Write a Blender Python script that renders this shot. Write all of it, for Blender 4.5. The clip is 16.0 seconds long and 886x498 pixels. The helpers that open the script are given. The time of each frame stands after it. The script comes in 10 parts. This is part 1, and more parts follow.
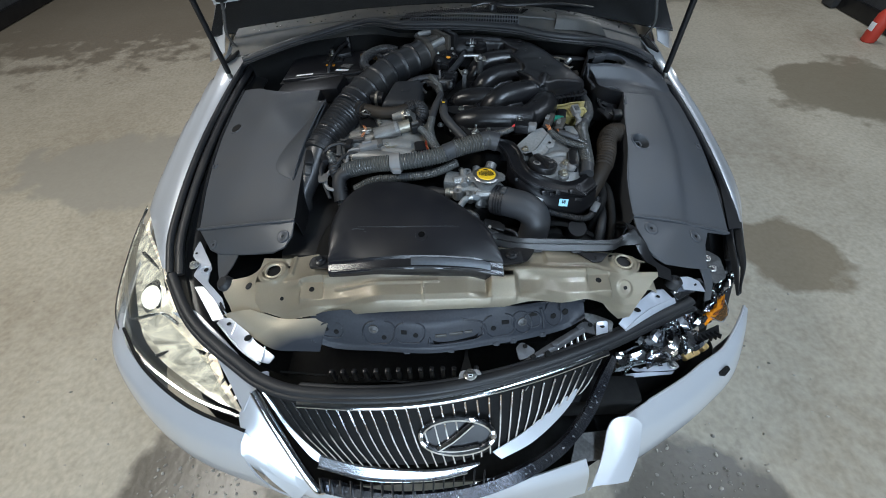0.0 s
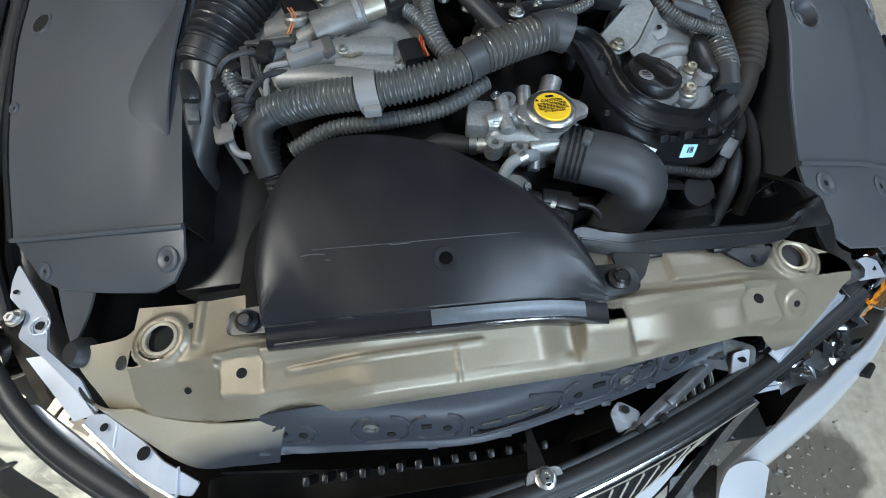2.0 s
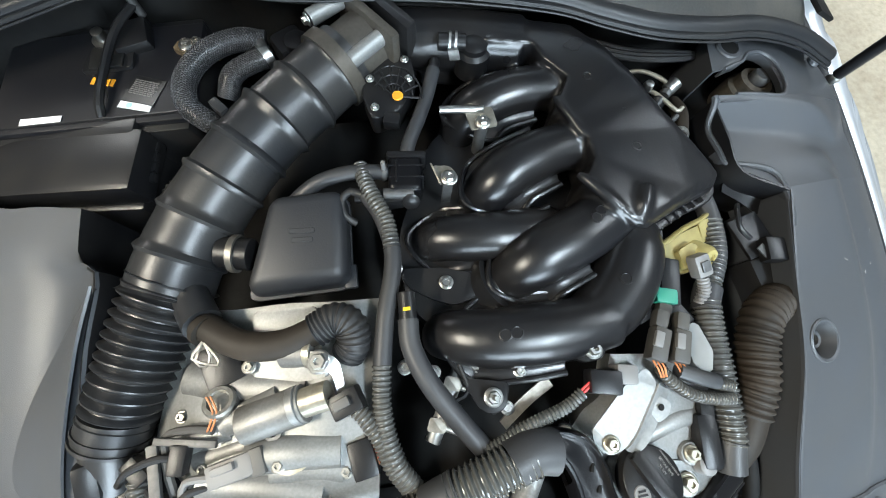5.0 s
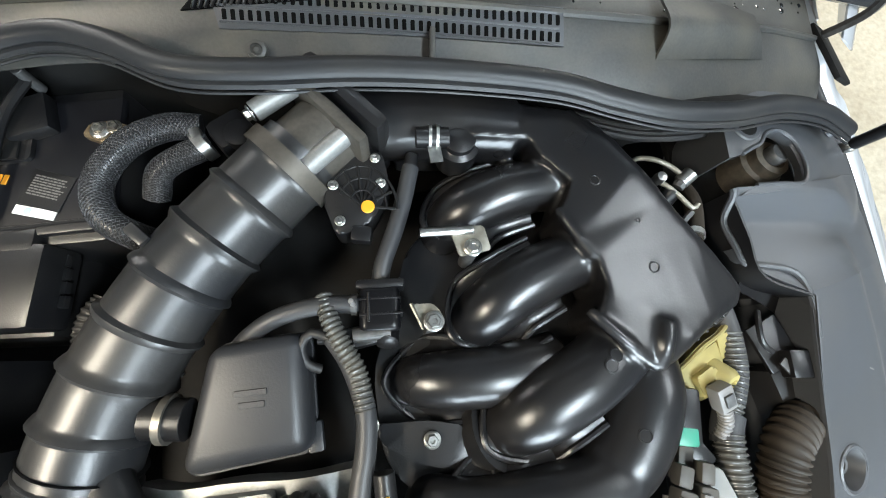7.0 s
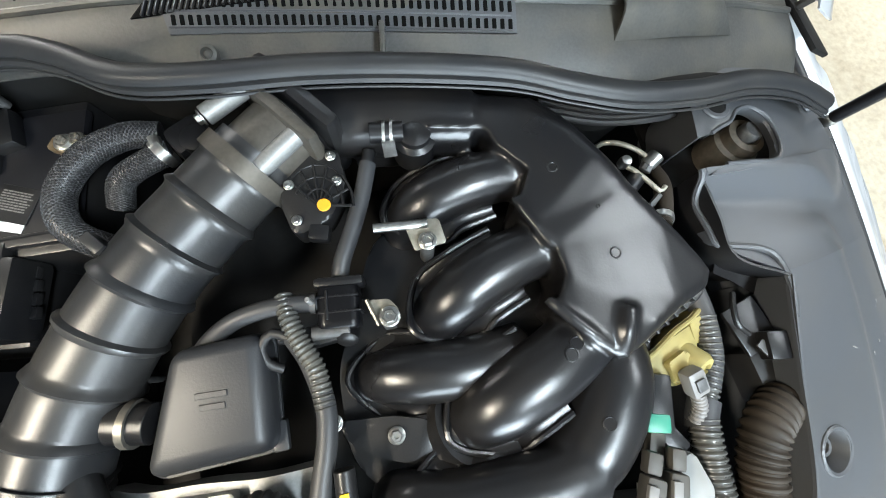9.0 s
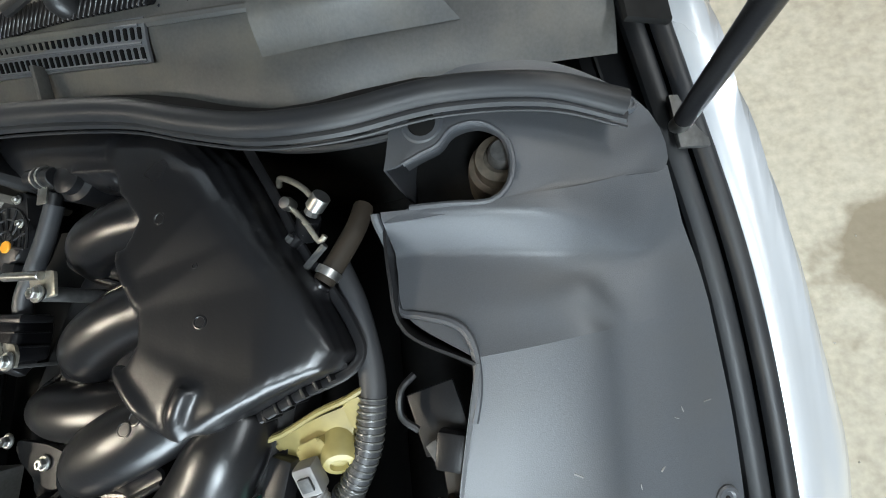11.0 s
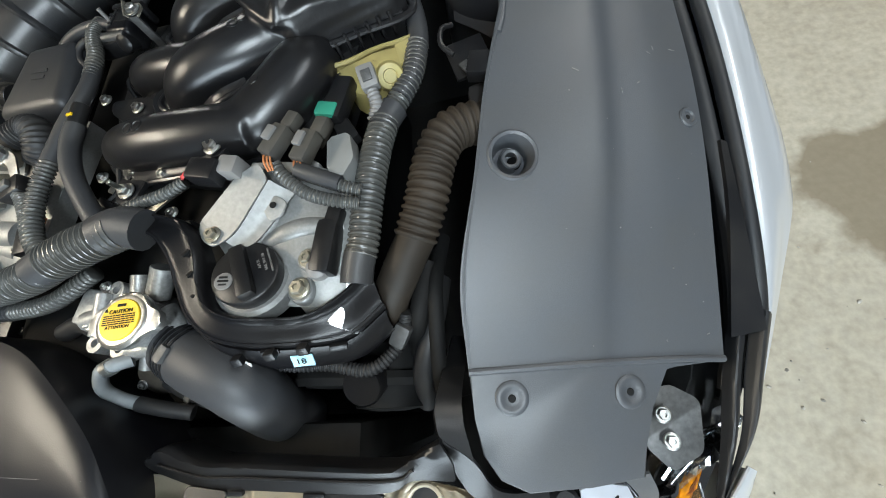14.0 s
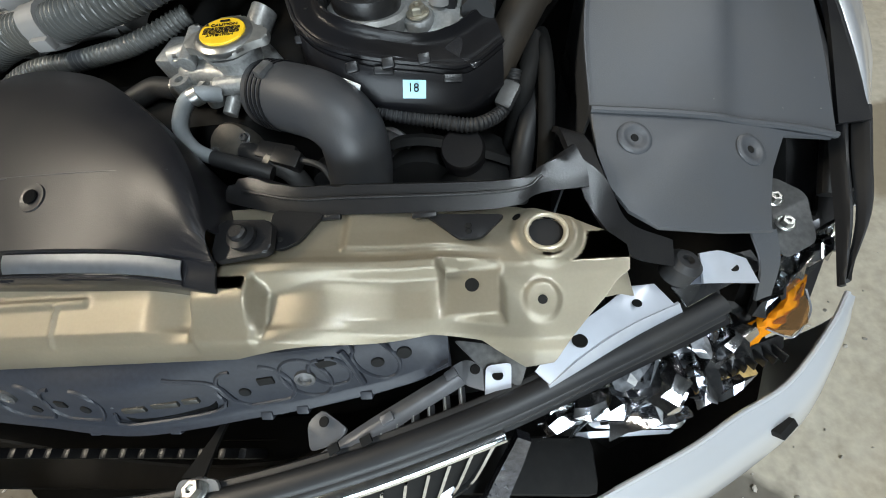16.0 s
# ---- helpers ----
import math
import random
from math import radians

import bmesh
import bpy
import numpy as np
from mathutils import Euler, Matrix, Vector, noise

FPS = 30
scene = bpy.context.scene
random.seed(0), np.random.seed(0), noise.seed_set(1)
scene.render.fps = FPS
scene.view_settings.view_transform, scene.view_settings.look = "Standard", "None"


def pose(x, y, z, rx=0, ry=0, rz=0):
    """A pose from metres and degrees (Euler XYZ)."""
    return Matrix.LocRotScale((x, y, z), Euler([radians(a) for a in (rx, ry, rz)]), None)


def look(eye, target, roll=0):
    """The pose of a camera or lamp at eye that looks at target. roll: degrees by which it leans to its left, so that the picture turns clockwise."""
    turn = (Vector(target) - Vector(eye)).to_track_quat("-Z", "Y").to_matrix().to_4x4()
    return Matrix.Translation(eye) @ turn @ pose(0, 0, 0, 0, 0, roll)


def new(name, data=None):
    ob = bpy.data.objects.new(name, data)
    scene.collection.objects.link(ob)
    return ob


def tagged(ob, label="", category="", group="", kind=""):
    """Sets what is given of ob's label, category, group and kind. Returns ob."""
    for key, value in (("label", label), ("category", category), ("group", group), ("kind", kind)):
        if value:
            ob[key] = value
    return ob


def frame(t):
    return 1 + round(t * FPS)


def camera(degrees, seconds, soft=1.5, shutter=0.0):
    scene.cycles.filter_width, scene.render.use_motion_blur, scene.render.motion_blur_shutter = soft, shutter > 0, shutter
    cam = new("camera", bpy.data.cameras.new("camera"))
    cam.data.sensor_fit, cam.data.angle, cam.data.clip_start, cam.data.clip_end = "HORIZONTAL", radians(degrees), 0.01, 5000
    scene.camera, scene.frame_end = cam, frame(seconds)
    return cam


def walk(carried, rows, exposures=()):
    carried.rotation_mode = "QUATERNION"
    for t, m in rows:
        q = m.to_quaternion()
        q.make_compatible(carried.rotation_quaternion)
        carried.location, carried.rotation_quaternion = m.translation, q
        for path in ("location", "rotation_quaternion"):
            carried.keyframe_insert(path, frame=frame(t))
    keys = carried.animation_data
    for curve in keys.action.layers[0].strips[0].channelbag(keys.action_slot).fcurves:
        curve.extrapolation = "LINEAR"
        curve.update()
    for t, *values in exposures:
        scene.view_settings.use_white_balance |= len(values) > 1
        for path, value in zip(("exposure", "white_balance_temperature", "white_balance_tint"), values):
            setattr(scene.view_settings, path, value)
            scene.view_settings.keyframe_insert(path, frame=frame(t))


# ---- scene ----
cam = camera(96.0, 16.0, soft=1.0)
PATH = [
    (0, (-0.0111, -0.5755, 1.4950), (-0.0118, -0.1872, 1.0376), -1.63),
    (0.5, (-0.0290, -0.4324, 1.3726), (-0.0260, -0.0509, 0.9095), 0.02),
    (1, (-0.0844, -0.2264, 1.3491), (-0.0689, 0.0940, 0.8420), -0.74),
    (1.5, (-0.1039, -0.1673, 1.2857), (-0.0681, 0.1086, 0.7541), -0.04),
    (2, (-0.0881, -0.1438, 1.2438), (-0.0505, 0.0980, 0.6960), 1.07),
    (2.5, (-0.0668, -0.0718, 1.2575), (-0.0350, 0.1554, 0.7031), 0.43),
    (3, (-0.0428, 0.0224, 1.2861), (-0.0114, 0.2424, 0.7288), 1.05),
    (3.5, (-0.0300, 0.1050, 1.3038), (0.0060, 0.3163, 0.7434), 2.86),
    (4, (-0.0346, 0.1827, 1.3040), (0.0249, 0.3880, 0.7433), 9.73),
    (4.5, (-0.0201, 0.2768, 1.3308), (0.0419, 0.4680, 0.7655), 11.80),
    (4.7, (-0.0035, 0.3263, 1.3517), (0.0517, 0.5054, 0.7817), 10.19),
    (6.8, (0.0232, 0.5429, 1.3110), (0.1131, 0.6969, 0.7381), 20.89),
    (7, (0.0300, 0.5699, 1.3131), (0.1185, 0.7180, 0.7384), 21.34),
    (7.5, (0.0190, 0.6255, 1.3200), (0.1122, 0.7626, 0.7433), 24.55),
    (8, (0.0050, 0.6343, 1.3205), (0.0896, 0.7598, 0.7399), 23.23),
    (8.5, (0.0048, 0.5928, 1.3167), (0.0878, 0.7250, 0.7373), 21.81),
    (9, (0.0830, 0.5566, 1.3145), (0.1567, 0.7034, 0.7374), 14.70),
    (9.5, (0.2586, 0.5723, 1.2925), (0.2640, 0.7110, 0.7088), -3.61),
    (10, (0.4323, 0.5989, 1.2570), (0.3669, 0.7169, 0.6724), -34.32),
    (10.2, (0.4993, 0.5965, 1.2367), (0.4045, 0.7155, 0.6563), -44.35),
    (12.3, (0.6430, 0.4810, 1.2319), (0.5048, 0.6100, 0.6625), -54.71),
    (12.5, (0.6284, 0.4287, 1.2324), (0.4969, 0.5728, 0.6650), -50.36),
    (13, (0.6059, 0.3139, 1.2376), (0.4844, 0.4752, 0.6726), -45.40),
    (13.5, (0.5738, 0.2119, 1.2378), (0.4632, 0.3988, 0.6784), -37.77),
    (14, (0.5291, 0.1018, 1.2231), (0.4256, 0.3135, 0.6713), -30.31),
    (14.5, (0.4925, -0.0334, 1.1669), (0.4002, 0.2095, 0.6261), -22.93),
    (15, (0.4774, -0.1285, 1.0957), (0.3522, 0.1135, 0.5612), -28.28),
    (15.5, (0.4315, -0.1882, 1.0726), (0.3213, 0.0753, 0.5450), -23.11),
    (16, (0.3593, -0.1894, 1.0921), (0.2862, 0.0871, 0.5646), -16.67),
]
walk(cam, [(t, look(eye, target, roll)) for t, eye, target, roll in PATH], exposures=[(0, -0.55, 5550, 9), (1.5, -0.40, 5550, 8), (2.5, 0.05, 5550, 8), (3.5, 0.40, 5650, 7), (4.5, 0.76, 5900, 7), (7, 1.18, 6250, 8), (8.5, 1.32, 6250, 8), (9.5, 1.22, 6250, 8), (12.5, 0.30, 6300, 8), (14, 0.30, 6300, 8), (16, -0.08, 6350, 9)])

from mathutils.bvhtree import BVHTree

# ---- light ----
world = bpy.data.worlds.new("world")
scene.world = world
world.use_nodes = True
_n = world.node_tree.nodes
_sky = _n.new("ShaderNodeTexSky")
_sky.sky_type, _sky.sun_disc = "NISHITA", False
_sky.sun_elevation, _sky.sun_rotation = radians(35), radians(160)
world.node_tree.links.new(_sky.outputs[0], _n["Background"].inputs[0])
_n["Background"].inputs[1].default_value = 0.08


def area_lamp(name, eye, target, w, h, watts, colour):
    data = bpy.data.lights.new(name, "AREA")
    data.shape, data.size, data.size_y, data.energy, data.color = "RECTANGLE", w, h, watts, colour
    ob = new(name, data)
    ob.matrix_world = look(eye, target)
    return ob


GATE_W, GATE_H, GATE_Y = 2.8, 2.6, -4.6
area_lamp("gate_daylight", (0.2, GATE_Y + 0.15, 1.55), (0.2, 0, 1.2), GATE_W, 2.1, 230, (0.80, 0.92, 1.0))
# lights assumed out of view, three only for sheen: x, y, length, watts, colour
ASSUMED_LAMPS = ((-2.1, 0.2, 1.5, 110, (1.0, 0.88, 0.70)), (1.1, -1.2, 1.5, 85, (0.84, 0.94, 1.0)), (2.9, 0.9, 1.5, 36, (0.92, 0.96, 0.98)), (2.8, 3.4, 1.5, 60, (1.0, 0.95, 0.86)), (-2.6, 3.9, 1.5, 50, (1.0, 0.95, 0.88)))
for _x, _y, _l, _w, _c in ASSUMED_LAMPS:
    area_lamp("ceiling_tube_light", (_x, _y, 3.30), (_x, _y, 0), 0.35, _l, _w, _c)


# ---- materials ----
def material(name, colour, rough=0.5, metal=0.0, grain=0.0, scale=60.0, bump=0.0, second=None, patch=4.0, coat=0.0,
             dust=None, dust_amount=0.0, spec=0.5, vary=0.0):
    """A worn surface: fine grain, larger patches of a second colour, thin dust and a fine relief."""
    m = bpy.data.materials.new(name)
    m.use_nodes = True
    nt = m.node_tree
    N, L = nt.nodes, nt.links
    b = N["Principled BSDF"]
    b.inputs["Metallic"].default_value = metal
    b.inputs["Specular IOR Level"].default_value = spec
    b.inputs["Coat Weight"].default_value = coat
    b.inputs["Coat Roughness"].default_value = 0.08
    co = N.new("ShaderNodeTexCoord")
    fine, wide = N.new("ShaderNodeTexNoise"), N.new("ShaderNodeTexNoise")
    fine.inputs["Scale"].default_value, fine.inputs["Detail"].default_value = scale, 6
    wide.inputs["Scale"].default_value, wide.inputs["Detail"].default_value = patch, 5
    for t in (fine, wide):
        L.new(co.outputs["Object"], t.inputs["Vector"])
    mix = N.new("ShaderNodeMix")
    mix.data_type = "RGBA"
    mix.inputs["A"].default_value = (*colour, 1)
    mix.inputs["B"].default_value = (*(second or [c * 1.3 for c in colour]), 1)
    ramp = N.new("ShaderNodeMapRange")
    ramp.inputs["From Min"].default_value, ramp.inputs["From Max"].default_value = 0.38, 0.68
    L.new(wide.outputs["Fac"], ramp.inputs["Value"])
    L.new(ramp.outputs["Result"], mix.inputs["Factor"])
    out = mix.outputs["Result"]
    if grain:
        g = N.new("ShaderNodeMix")
        g.data_type, g.blend_type = "RGBA", "MULTIPLY"
        r = N.new("ShaderNodeMapRange")
        r.inputs["From Min"].default_value, r.inputs["From Max"].default_value = 0.3, 0.7
        r.inputs["To Min"].default_value, r.inputs["To Max"].default_value = 1 - grain, 1 + grain * 0.5
        L.new(fine.outputs["Fac"], r.inputs["Value"])
        g.inputs["Factor"].default_value = 1
        L.new(out, g.inputs["A"])
        L.new(r.outputs["Result"], g.inputs["B"])
        out = g.outputs["Result"]
    if dust:
        d = N.new("ShaderNodeMix")
        d.data_type = "RGBA"
        d.inputs["B"].default_value = (*dust, 1)
        n = N.new("ShaderNodeTexNoise")
        n.inputs["Scale"].default_value, n.inputs["Detail"].default_value = 14, 9
        L.new(co.outputs["Object"], n.inputs["Vector"])
        r = N.new("ShaderNodeMapRange")
        r.inputs["From Min"].default_value, r.inputs["From Max"].default_value = 0.42, 0.78
        r.inputs["To Max"].default_value = dust_amount
        L.new(n.outputs["Fac"], r.inputs["Value"])
        L.new(r.outputs["Result"], d.inputs["Factor"])
        L.new(out, d.inputs["A"])
        out = d.outputs["Result"]
    if vary:
        info, hsv, r = N.new("ShaderNodeObjectInfo"), N.new("ShaderNodeHueSaturation"), N.new("ShaderNodeMapRange")
        r.inputs["To Min"].default_value, r.inputs["To Max"].default_value = 1 - vary, 1 + vary
        L.new(info.outputs["Random"], r.inputs["Value"])
        L.new(r.outputs["Result"], hsv.inputs["Value"])
        L.new(out, hsv.inputs["Color"])
        out = hsv.outputs["Color"]
    L.new(out, b.inputs["Base Color"])
    rr = N.new("ShaderNodeMapRange")
    rr.inputs["To Min"].default_value, rr.inputs["To Max"].default_value = max(0.02, rough - 0.09), min(1, rough + 0.12)
    L.new(wide.outputs["Fac"], rr.inputs["Value"])
    L.new(rr.outputs["Result"], b.inputs["Roughness"])
    if bump:
        bp = N.new("ShaderNodeBump")
        bp.inputs["Strength"].default_value, bp.inputs["Distance"].default_value = 0.5, bump
        L.new(fine.outputs["Fac"], bp.inputs["Height"])
        L.new(bp.outputs["Normal"], b.inputs["Normal"])
    return m


DUST = (0.075, 0.068, 0.055)
COVER = material("grey_black_plastic", (0.062, 0.066, 0.073), 0.40, bump=0.0003, scale=900, grain=0.15, dust=DUST, dust_amount=0.22, second=(0.064, 0.067, 0.074))
BLACK = material("black_plastic", (0.008, 0.008, 0.009), 0.33, spec=0.38, bump=0.0003, scale=500, grain=0.15, dust=DUST, dust_amount=0.16)
DOME = material("satin_black_plastic", (0.009, 0.009, 0.011), 0.33, spec=0.40, bump=0.0002, scale=700, grain=0.1, dust=DUST, dust_amount=0.10)
GLOSS = material("shiny_black_plastic", (0.007, 0.007, 0.008), 0.29, bump=0.0002, scale=300, dust=(0.07, 0.055, 0.04), dust_amount=0.30)
MATTE = material("matte_black_plastic", (0.005, 0.005, 0.006), 0.30, spec=0.24, bump=0.0003, scale=350, dust=(0.04, 0.034, 0.025), dust_amount=0.14)
SCUTTLE = material("dusty_scuttle_plastic", (0.046, 0.046, 0.044), 0.46, bump=0.0004, scale=300, grain=0.2, dust=(0.13, 0.115, 0.085), dust_amount=0.5, second=(0.045, 0.044, 0.041), patch=7)
RUBBER = material("black_rubber", (0.016, 0.016, 0.017), 0.50, spec=0.4, bump=0.0003, scale=400, dust=DUST, dust_amount=0.2)
SEAL = material("weatherstrip_rubber", (0.013, 0.0135, 0.015), 0.44, spec=0.38, bump=0.0002, scale=300, dust=DUST, dust_amount=0.2)
HOSE = material("grey_rubber_hose", (0.030, 0.031, 0.034), 0.48, bump=0.0003, scale=300, dust=DUST, dust_amount=0.35)
BROWN = material("dusty_brown_rubber", (0.018, 0.014, 0.010), 0.62, spec=0.3, bump=0.0004, scale=200, dust=(0.070, 0.050, 0.033), dust_amount=0.40)
LOOM = material("grey_corrugated_sleeve", (0.060, 0.061, 0.058), 0.25, spec=0.6, dust=(0.20, 0.17, 0.12), dust_amount=0.22)
ALU = material("cast_aluminium", (0.29, 0.295, 0.29), 0.46, metal=0.5, bump=0.0003, scale=320, grain=0.14, second=(0.23, 0.228, 0.22), dust=(0.10, 0.087, 0.067), dust_amount=0.45, patch=18)
STEEL = material("zinc_plated_steel", (0.50, 0.50, 0.485), 0.32, metal=1.0, grain=0.2, scale=180, dust=(0.3, 0.27, 0.2), dust_amount=0.3)
DULL = material("dull_dark_steel", (0.10, 0.10, 0.10), 0.5, metal=0.6, grain=0.3, scale=150, dust=DUST, dust_amount=0.4)
PAINT = material("pearl_white_paint", (0.56, 0.575, 0.60), 0.30, metal=0.35, coat=1.0, second=(0.60, 0.61, 0.63), patch=2, dust=(0.5, 0.48, 0.44), dust_amount=0.12)
SILVER = material("silver_grey_primer_paint", (0.48, 0.50, 0.55), 0.30, metal=0.35, coat=0.5, dust=DUST, dust_amount=0.25)
CHROME = material("chrome", (0.72, 0.73, 0.75), 0.10, metal=1.0, grain=0.25, scale=90, dust=(0.25, 0.24, 0.22), dust_amount=0.25)
PALECHROME = material("dusty_pale_chrome", (0.66, 0.68, 0.72), 0.24, metal=0.85, grain=0.3, scale=70, dust=(0.45, 0.45, 0.44), dust_amount=0.3)
DUSTYCHROME = material("dusty_dark_chrome", (0.10, 0.105, 0.125), 0.18, metal=0.9, grain=0.5, scale=120, dust=(0.6, 0.6, 0.6), dust_amount=0.25)
SMOKE = material("dark_chrome", (0.30, 0.31, 0.34), 0.16, metal=1.0, grain=0.25, scale=60)
YELLOW = material("aged_yellow_plastic", (0.36, 0.30, 0.11), 0.45, second=(0.27, 0.22, 0.08), grain=0.15, dust=DUST, dust_amount=0.25)
LABEL = material("yellow_label", (0.72, 0.46, 0.012), 0.4)
ORANGE = material("orange_dot", (0.80, 0.33, 0.02), 0.4)
AMBER = material("broken_amber_plastic", (0.95, 0.36, 0.015), 0.14, grain=0.4, scale=60)
TAN = material("tan_foam", (0.62, 0.42, 0.16), 0.8, grain=0.3, scale=120)
WHITE = material("white_label", (0.70, 0.72, 0.72), 0.5)
BRASS_RING = material("yellow_passivated_steel", (0.36, 0.335, 0.27), 0.38, metal=0.8, grain=0.3, scale=90, dust=(0.10, 0.085, 0.06), dust_amount=0.4)
DIRTY_BOLT = material("dull_plated_bolt", (0.34, 0.33, 0.30), 0.42, metal=0.8, grain=0.3, scale=120, dust=(0.08, 0.066, 0.048), dust_amount=0.5)
SHIELD = material("brushed_sheet_metal", (0.29, 0.295, 0.292), 0.52, metal=0.5, grain=0.15, scale=160, second=(0.33, 0.33, 0.32), patch=20, dust=(0.16, 0.14, 0.11), dust_amount=0.35)
CYAN = material("pale_blue_sticker", (0.35, 0.62, 0.74), 0.45)
GREEN = material("green_clip_plastic", (0.03, 0.22, 0.15), 0.4)
COPPER = material("orange_wire", (0.42, 0.16, 0.06), 0.5)
REDWIRE = material("red_wire", (0.55, 0.05, 0.05), 0.5)
LIGHTGREY = material("grey_connector_plastic", (0.17, 0.165, 0.16), 0.45, dust=DUST, dust_amount=0.4)
# near-black for bay depths, holes and print, dark by its colour alone
DARK = material("near_black_finish", (0.005, 0.005, 0.005), 0.75, spec=0.25, grain=0.4, scale=80, dust=(0.016, 0.014, 0.011), dust_amount=0.5)
RUST = material("rusty_strut_mount", (0.065, 0.050, 0.034), 0.6, metal=0.3, grain=0.4, scale=90, second=(0.11, 0.095, 0.075))
WALL = material("dark_hall_wall", (0.035, 0.036, 0.038), 0.7, grain=0.3, scale=20, second=(0.05, 0.05, 0.048), patch=1.2)
# unseen ceiling, darkened so that black parts reflect little
CEIL = material("dark_ceiling", (0.060, 0.060, 0.058), 0.9, grain=0.1, scale=5)
RED = material("red_hydrant_paint", (0.45, 0.04, 0.02), 0.5)


def panel_paint():
    """Satin gold base paint, over-sprayed into dark primer along the front edge."""
    m = material("gold_panel_paint", (0.47, 0.415, 0.31), 0.40, metal=0.40, second=(0.43, 0.378, 0.28), grain=0.03, scale=300, coat=0.25, dust=(0.40, 0.36, 0.28), dust_amount=0.10)
    nt = m.node_tree
    N, L = nt.nodes, nt.links
    b = N["Principled BSDF"]
    base = b.inputs["Base Color"].links[0].from_socket
    co, sep = N.new("ShaderNodeTexCoord"), N.new("ShaderNodeSeparateXYZ")
    L.new(co.outputs["Object"], sep.inputs[0])
    wob = N.new("ShaderNodeTexNoise")
    wob.inputs["Scale"].default_value = 9
    L.new(co.outputs["Object"], wob.inputs["Vector"])
    add = N.new("ShaderNodeMath")
    add.operation = "MULTIPLY_ADD"
    L.new(wob.outputs["Fac"], add.inputs[0])
    add.inputs[1].default_value = 0.022
    L.new(sep.outputs["Y"], add.inputs[2])
    # the gold reaches further down at the undamaged corner
    side = N.new("ShaderNodeMapRange")
    side.inputs["From Min"].default_value, side.inputs["From Max"].default_value = -0.30, -0.52
    side.inputs["To Min"].default_value, side.inputs["To Max"].default_value = 0.0, 0.03
    L.new(sep.outputs["X"], side.inputs["Value"])
    both = N.new("ShaderNodeMath")
    both.operation = "ADD"
    L.new(add.outputs[0], both.inputs[0])
    L.new(side.outputs["Result"], both.inputs[1])
    r = N.new("ShaderNodeMapRange")
    r.inputs["From Min"].default_value, r.inputs["From Max"].default_value = -0.126, -0.088
    L.new(both.outputs[0], r.inputs["Value"])
    mix = N.new("ShaderNodeMix")
    mix.data_type = "RGBA"
    mix.inputs["A"].default_value = (0.034, 0.037, 0.046, 1)
    L.new(r.outputs["Result"], mix.inputs["Factor"])
    L.new(base, mix.inputs["B"])
    L.new(mix.outputs["Result"], b.inputs["Base Color"])
    return m


GOLD = panel_paint()


def clear_plastic():
    m = bpy.data.materials.new("clear_lens_plastic")
    m.use_nodes = True
    N, L = m.node_tree.nodes, m.node_tree.links
    glass, clear, mix_, lw, r = (N.new("ShaderNodeBsdfGlossy"), N.new("ShaderNodeBsdfTransparent"), N.new("ShaderNodeMixShader"), N.new("ShaderNodeLayerWeight"), N.new("ShaderNodeMapRange"))
    glass.inputs["Roughness"].default_value = 0.05
    clear.inputs["Color"].default_value = (0.93, 0.95, 0.95, 1)
    lw.inputs["Blend"].default_value = 0.3
    r.inputs["To Min"].default_value, r.inputs["To Max"].default_value = 0.05, 0.6
    L.new(lw.outputs["Facing"], r.inputs["Value"])
    L.new(r.outputs["Result"], mix_.inputs[0])
    L.new(clear.outputs[0], mix_.inputs[1])
    L.new(glass.outputs[0], mix_.inputs[2])
    L.new(mix_.outputs[0], N["Material Output"].inputs["Surface"])
    return m


CLEAR = clear_plastic()
FILM = material("crinkled_silver_film", (0.74, 0.75, 0.78), 0.13, metal=1.0, bump=0.0022, scale=38, grain=0.3, second=(0.52, 0.53, 0.56), patch=40)
SHARD = material("crazed_clear_plastic", (0.62, 0.64, 0.68), 0.10, metal=0.5, grain=0.5, scale=70, second=(0.30, 0.315, 0.34), patch=30)
for _m, _k in ((SHARD, 0.25), (AMBER, 0.5)):
    _m.node_tree.nodes["Principled BSDF"].inputs["Transmission Weight"].default_value = _k


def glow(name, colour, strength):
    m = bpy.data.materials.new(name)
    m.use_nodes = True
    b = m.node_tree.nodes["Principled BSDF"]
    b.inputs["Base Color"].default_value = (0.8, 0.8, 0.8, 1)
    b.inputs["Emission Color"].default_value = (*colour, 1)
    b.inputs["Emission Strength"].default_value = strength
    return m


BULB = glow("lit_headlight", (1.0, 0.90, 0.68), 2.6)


# ---- shape helpers ----
def part(name, bm, mat, parent=None, label="", angle=38, smooth=True):
    """Links a bmesh as one mesh object under a thing or a part."""
    me = bpy.data.meshes.new(name)
    bmesh.ops.recalc_face_normals(bm, faces=bm.faces)
    bm.to_mesh(me)
    bm.free()
    me.materials.append(mat)
    if smooth:
        me.polygons.foreach_set("use_smooth", [True] * len(me.polygons))
        me.set_sharp_from_angle(angle=radians(angle))
    ob = new(name, me)
    if parent:
        ob.parent = parent
        ob.matrix_parent_inverse = parent.matrix_world.inverted()
    if label:
        ob["label"] = label
    return ob


def thing(name, label, category, group="", kind=""):
    return tagged(new(name), label, category, group, kind)


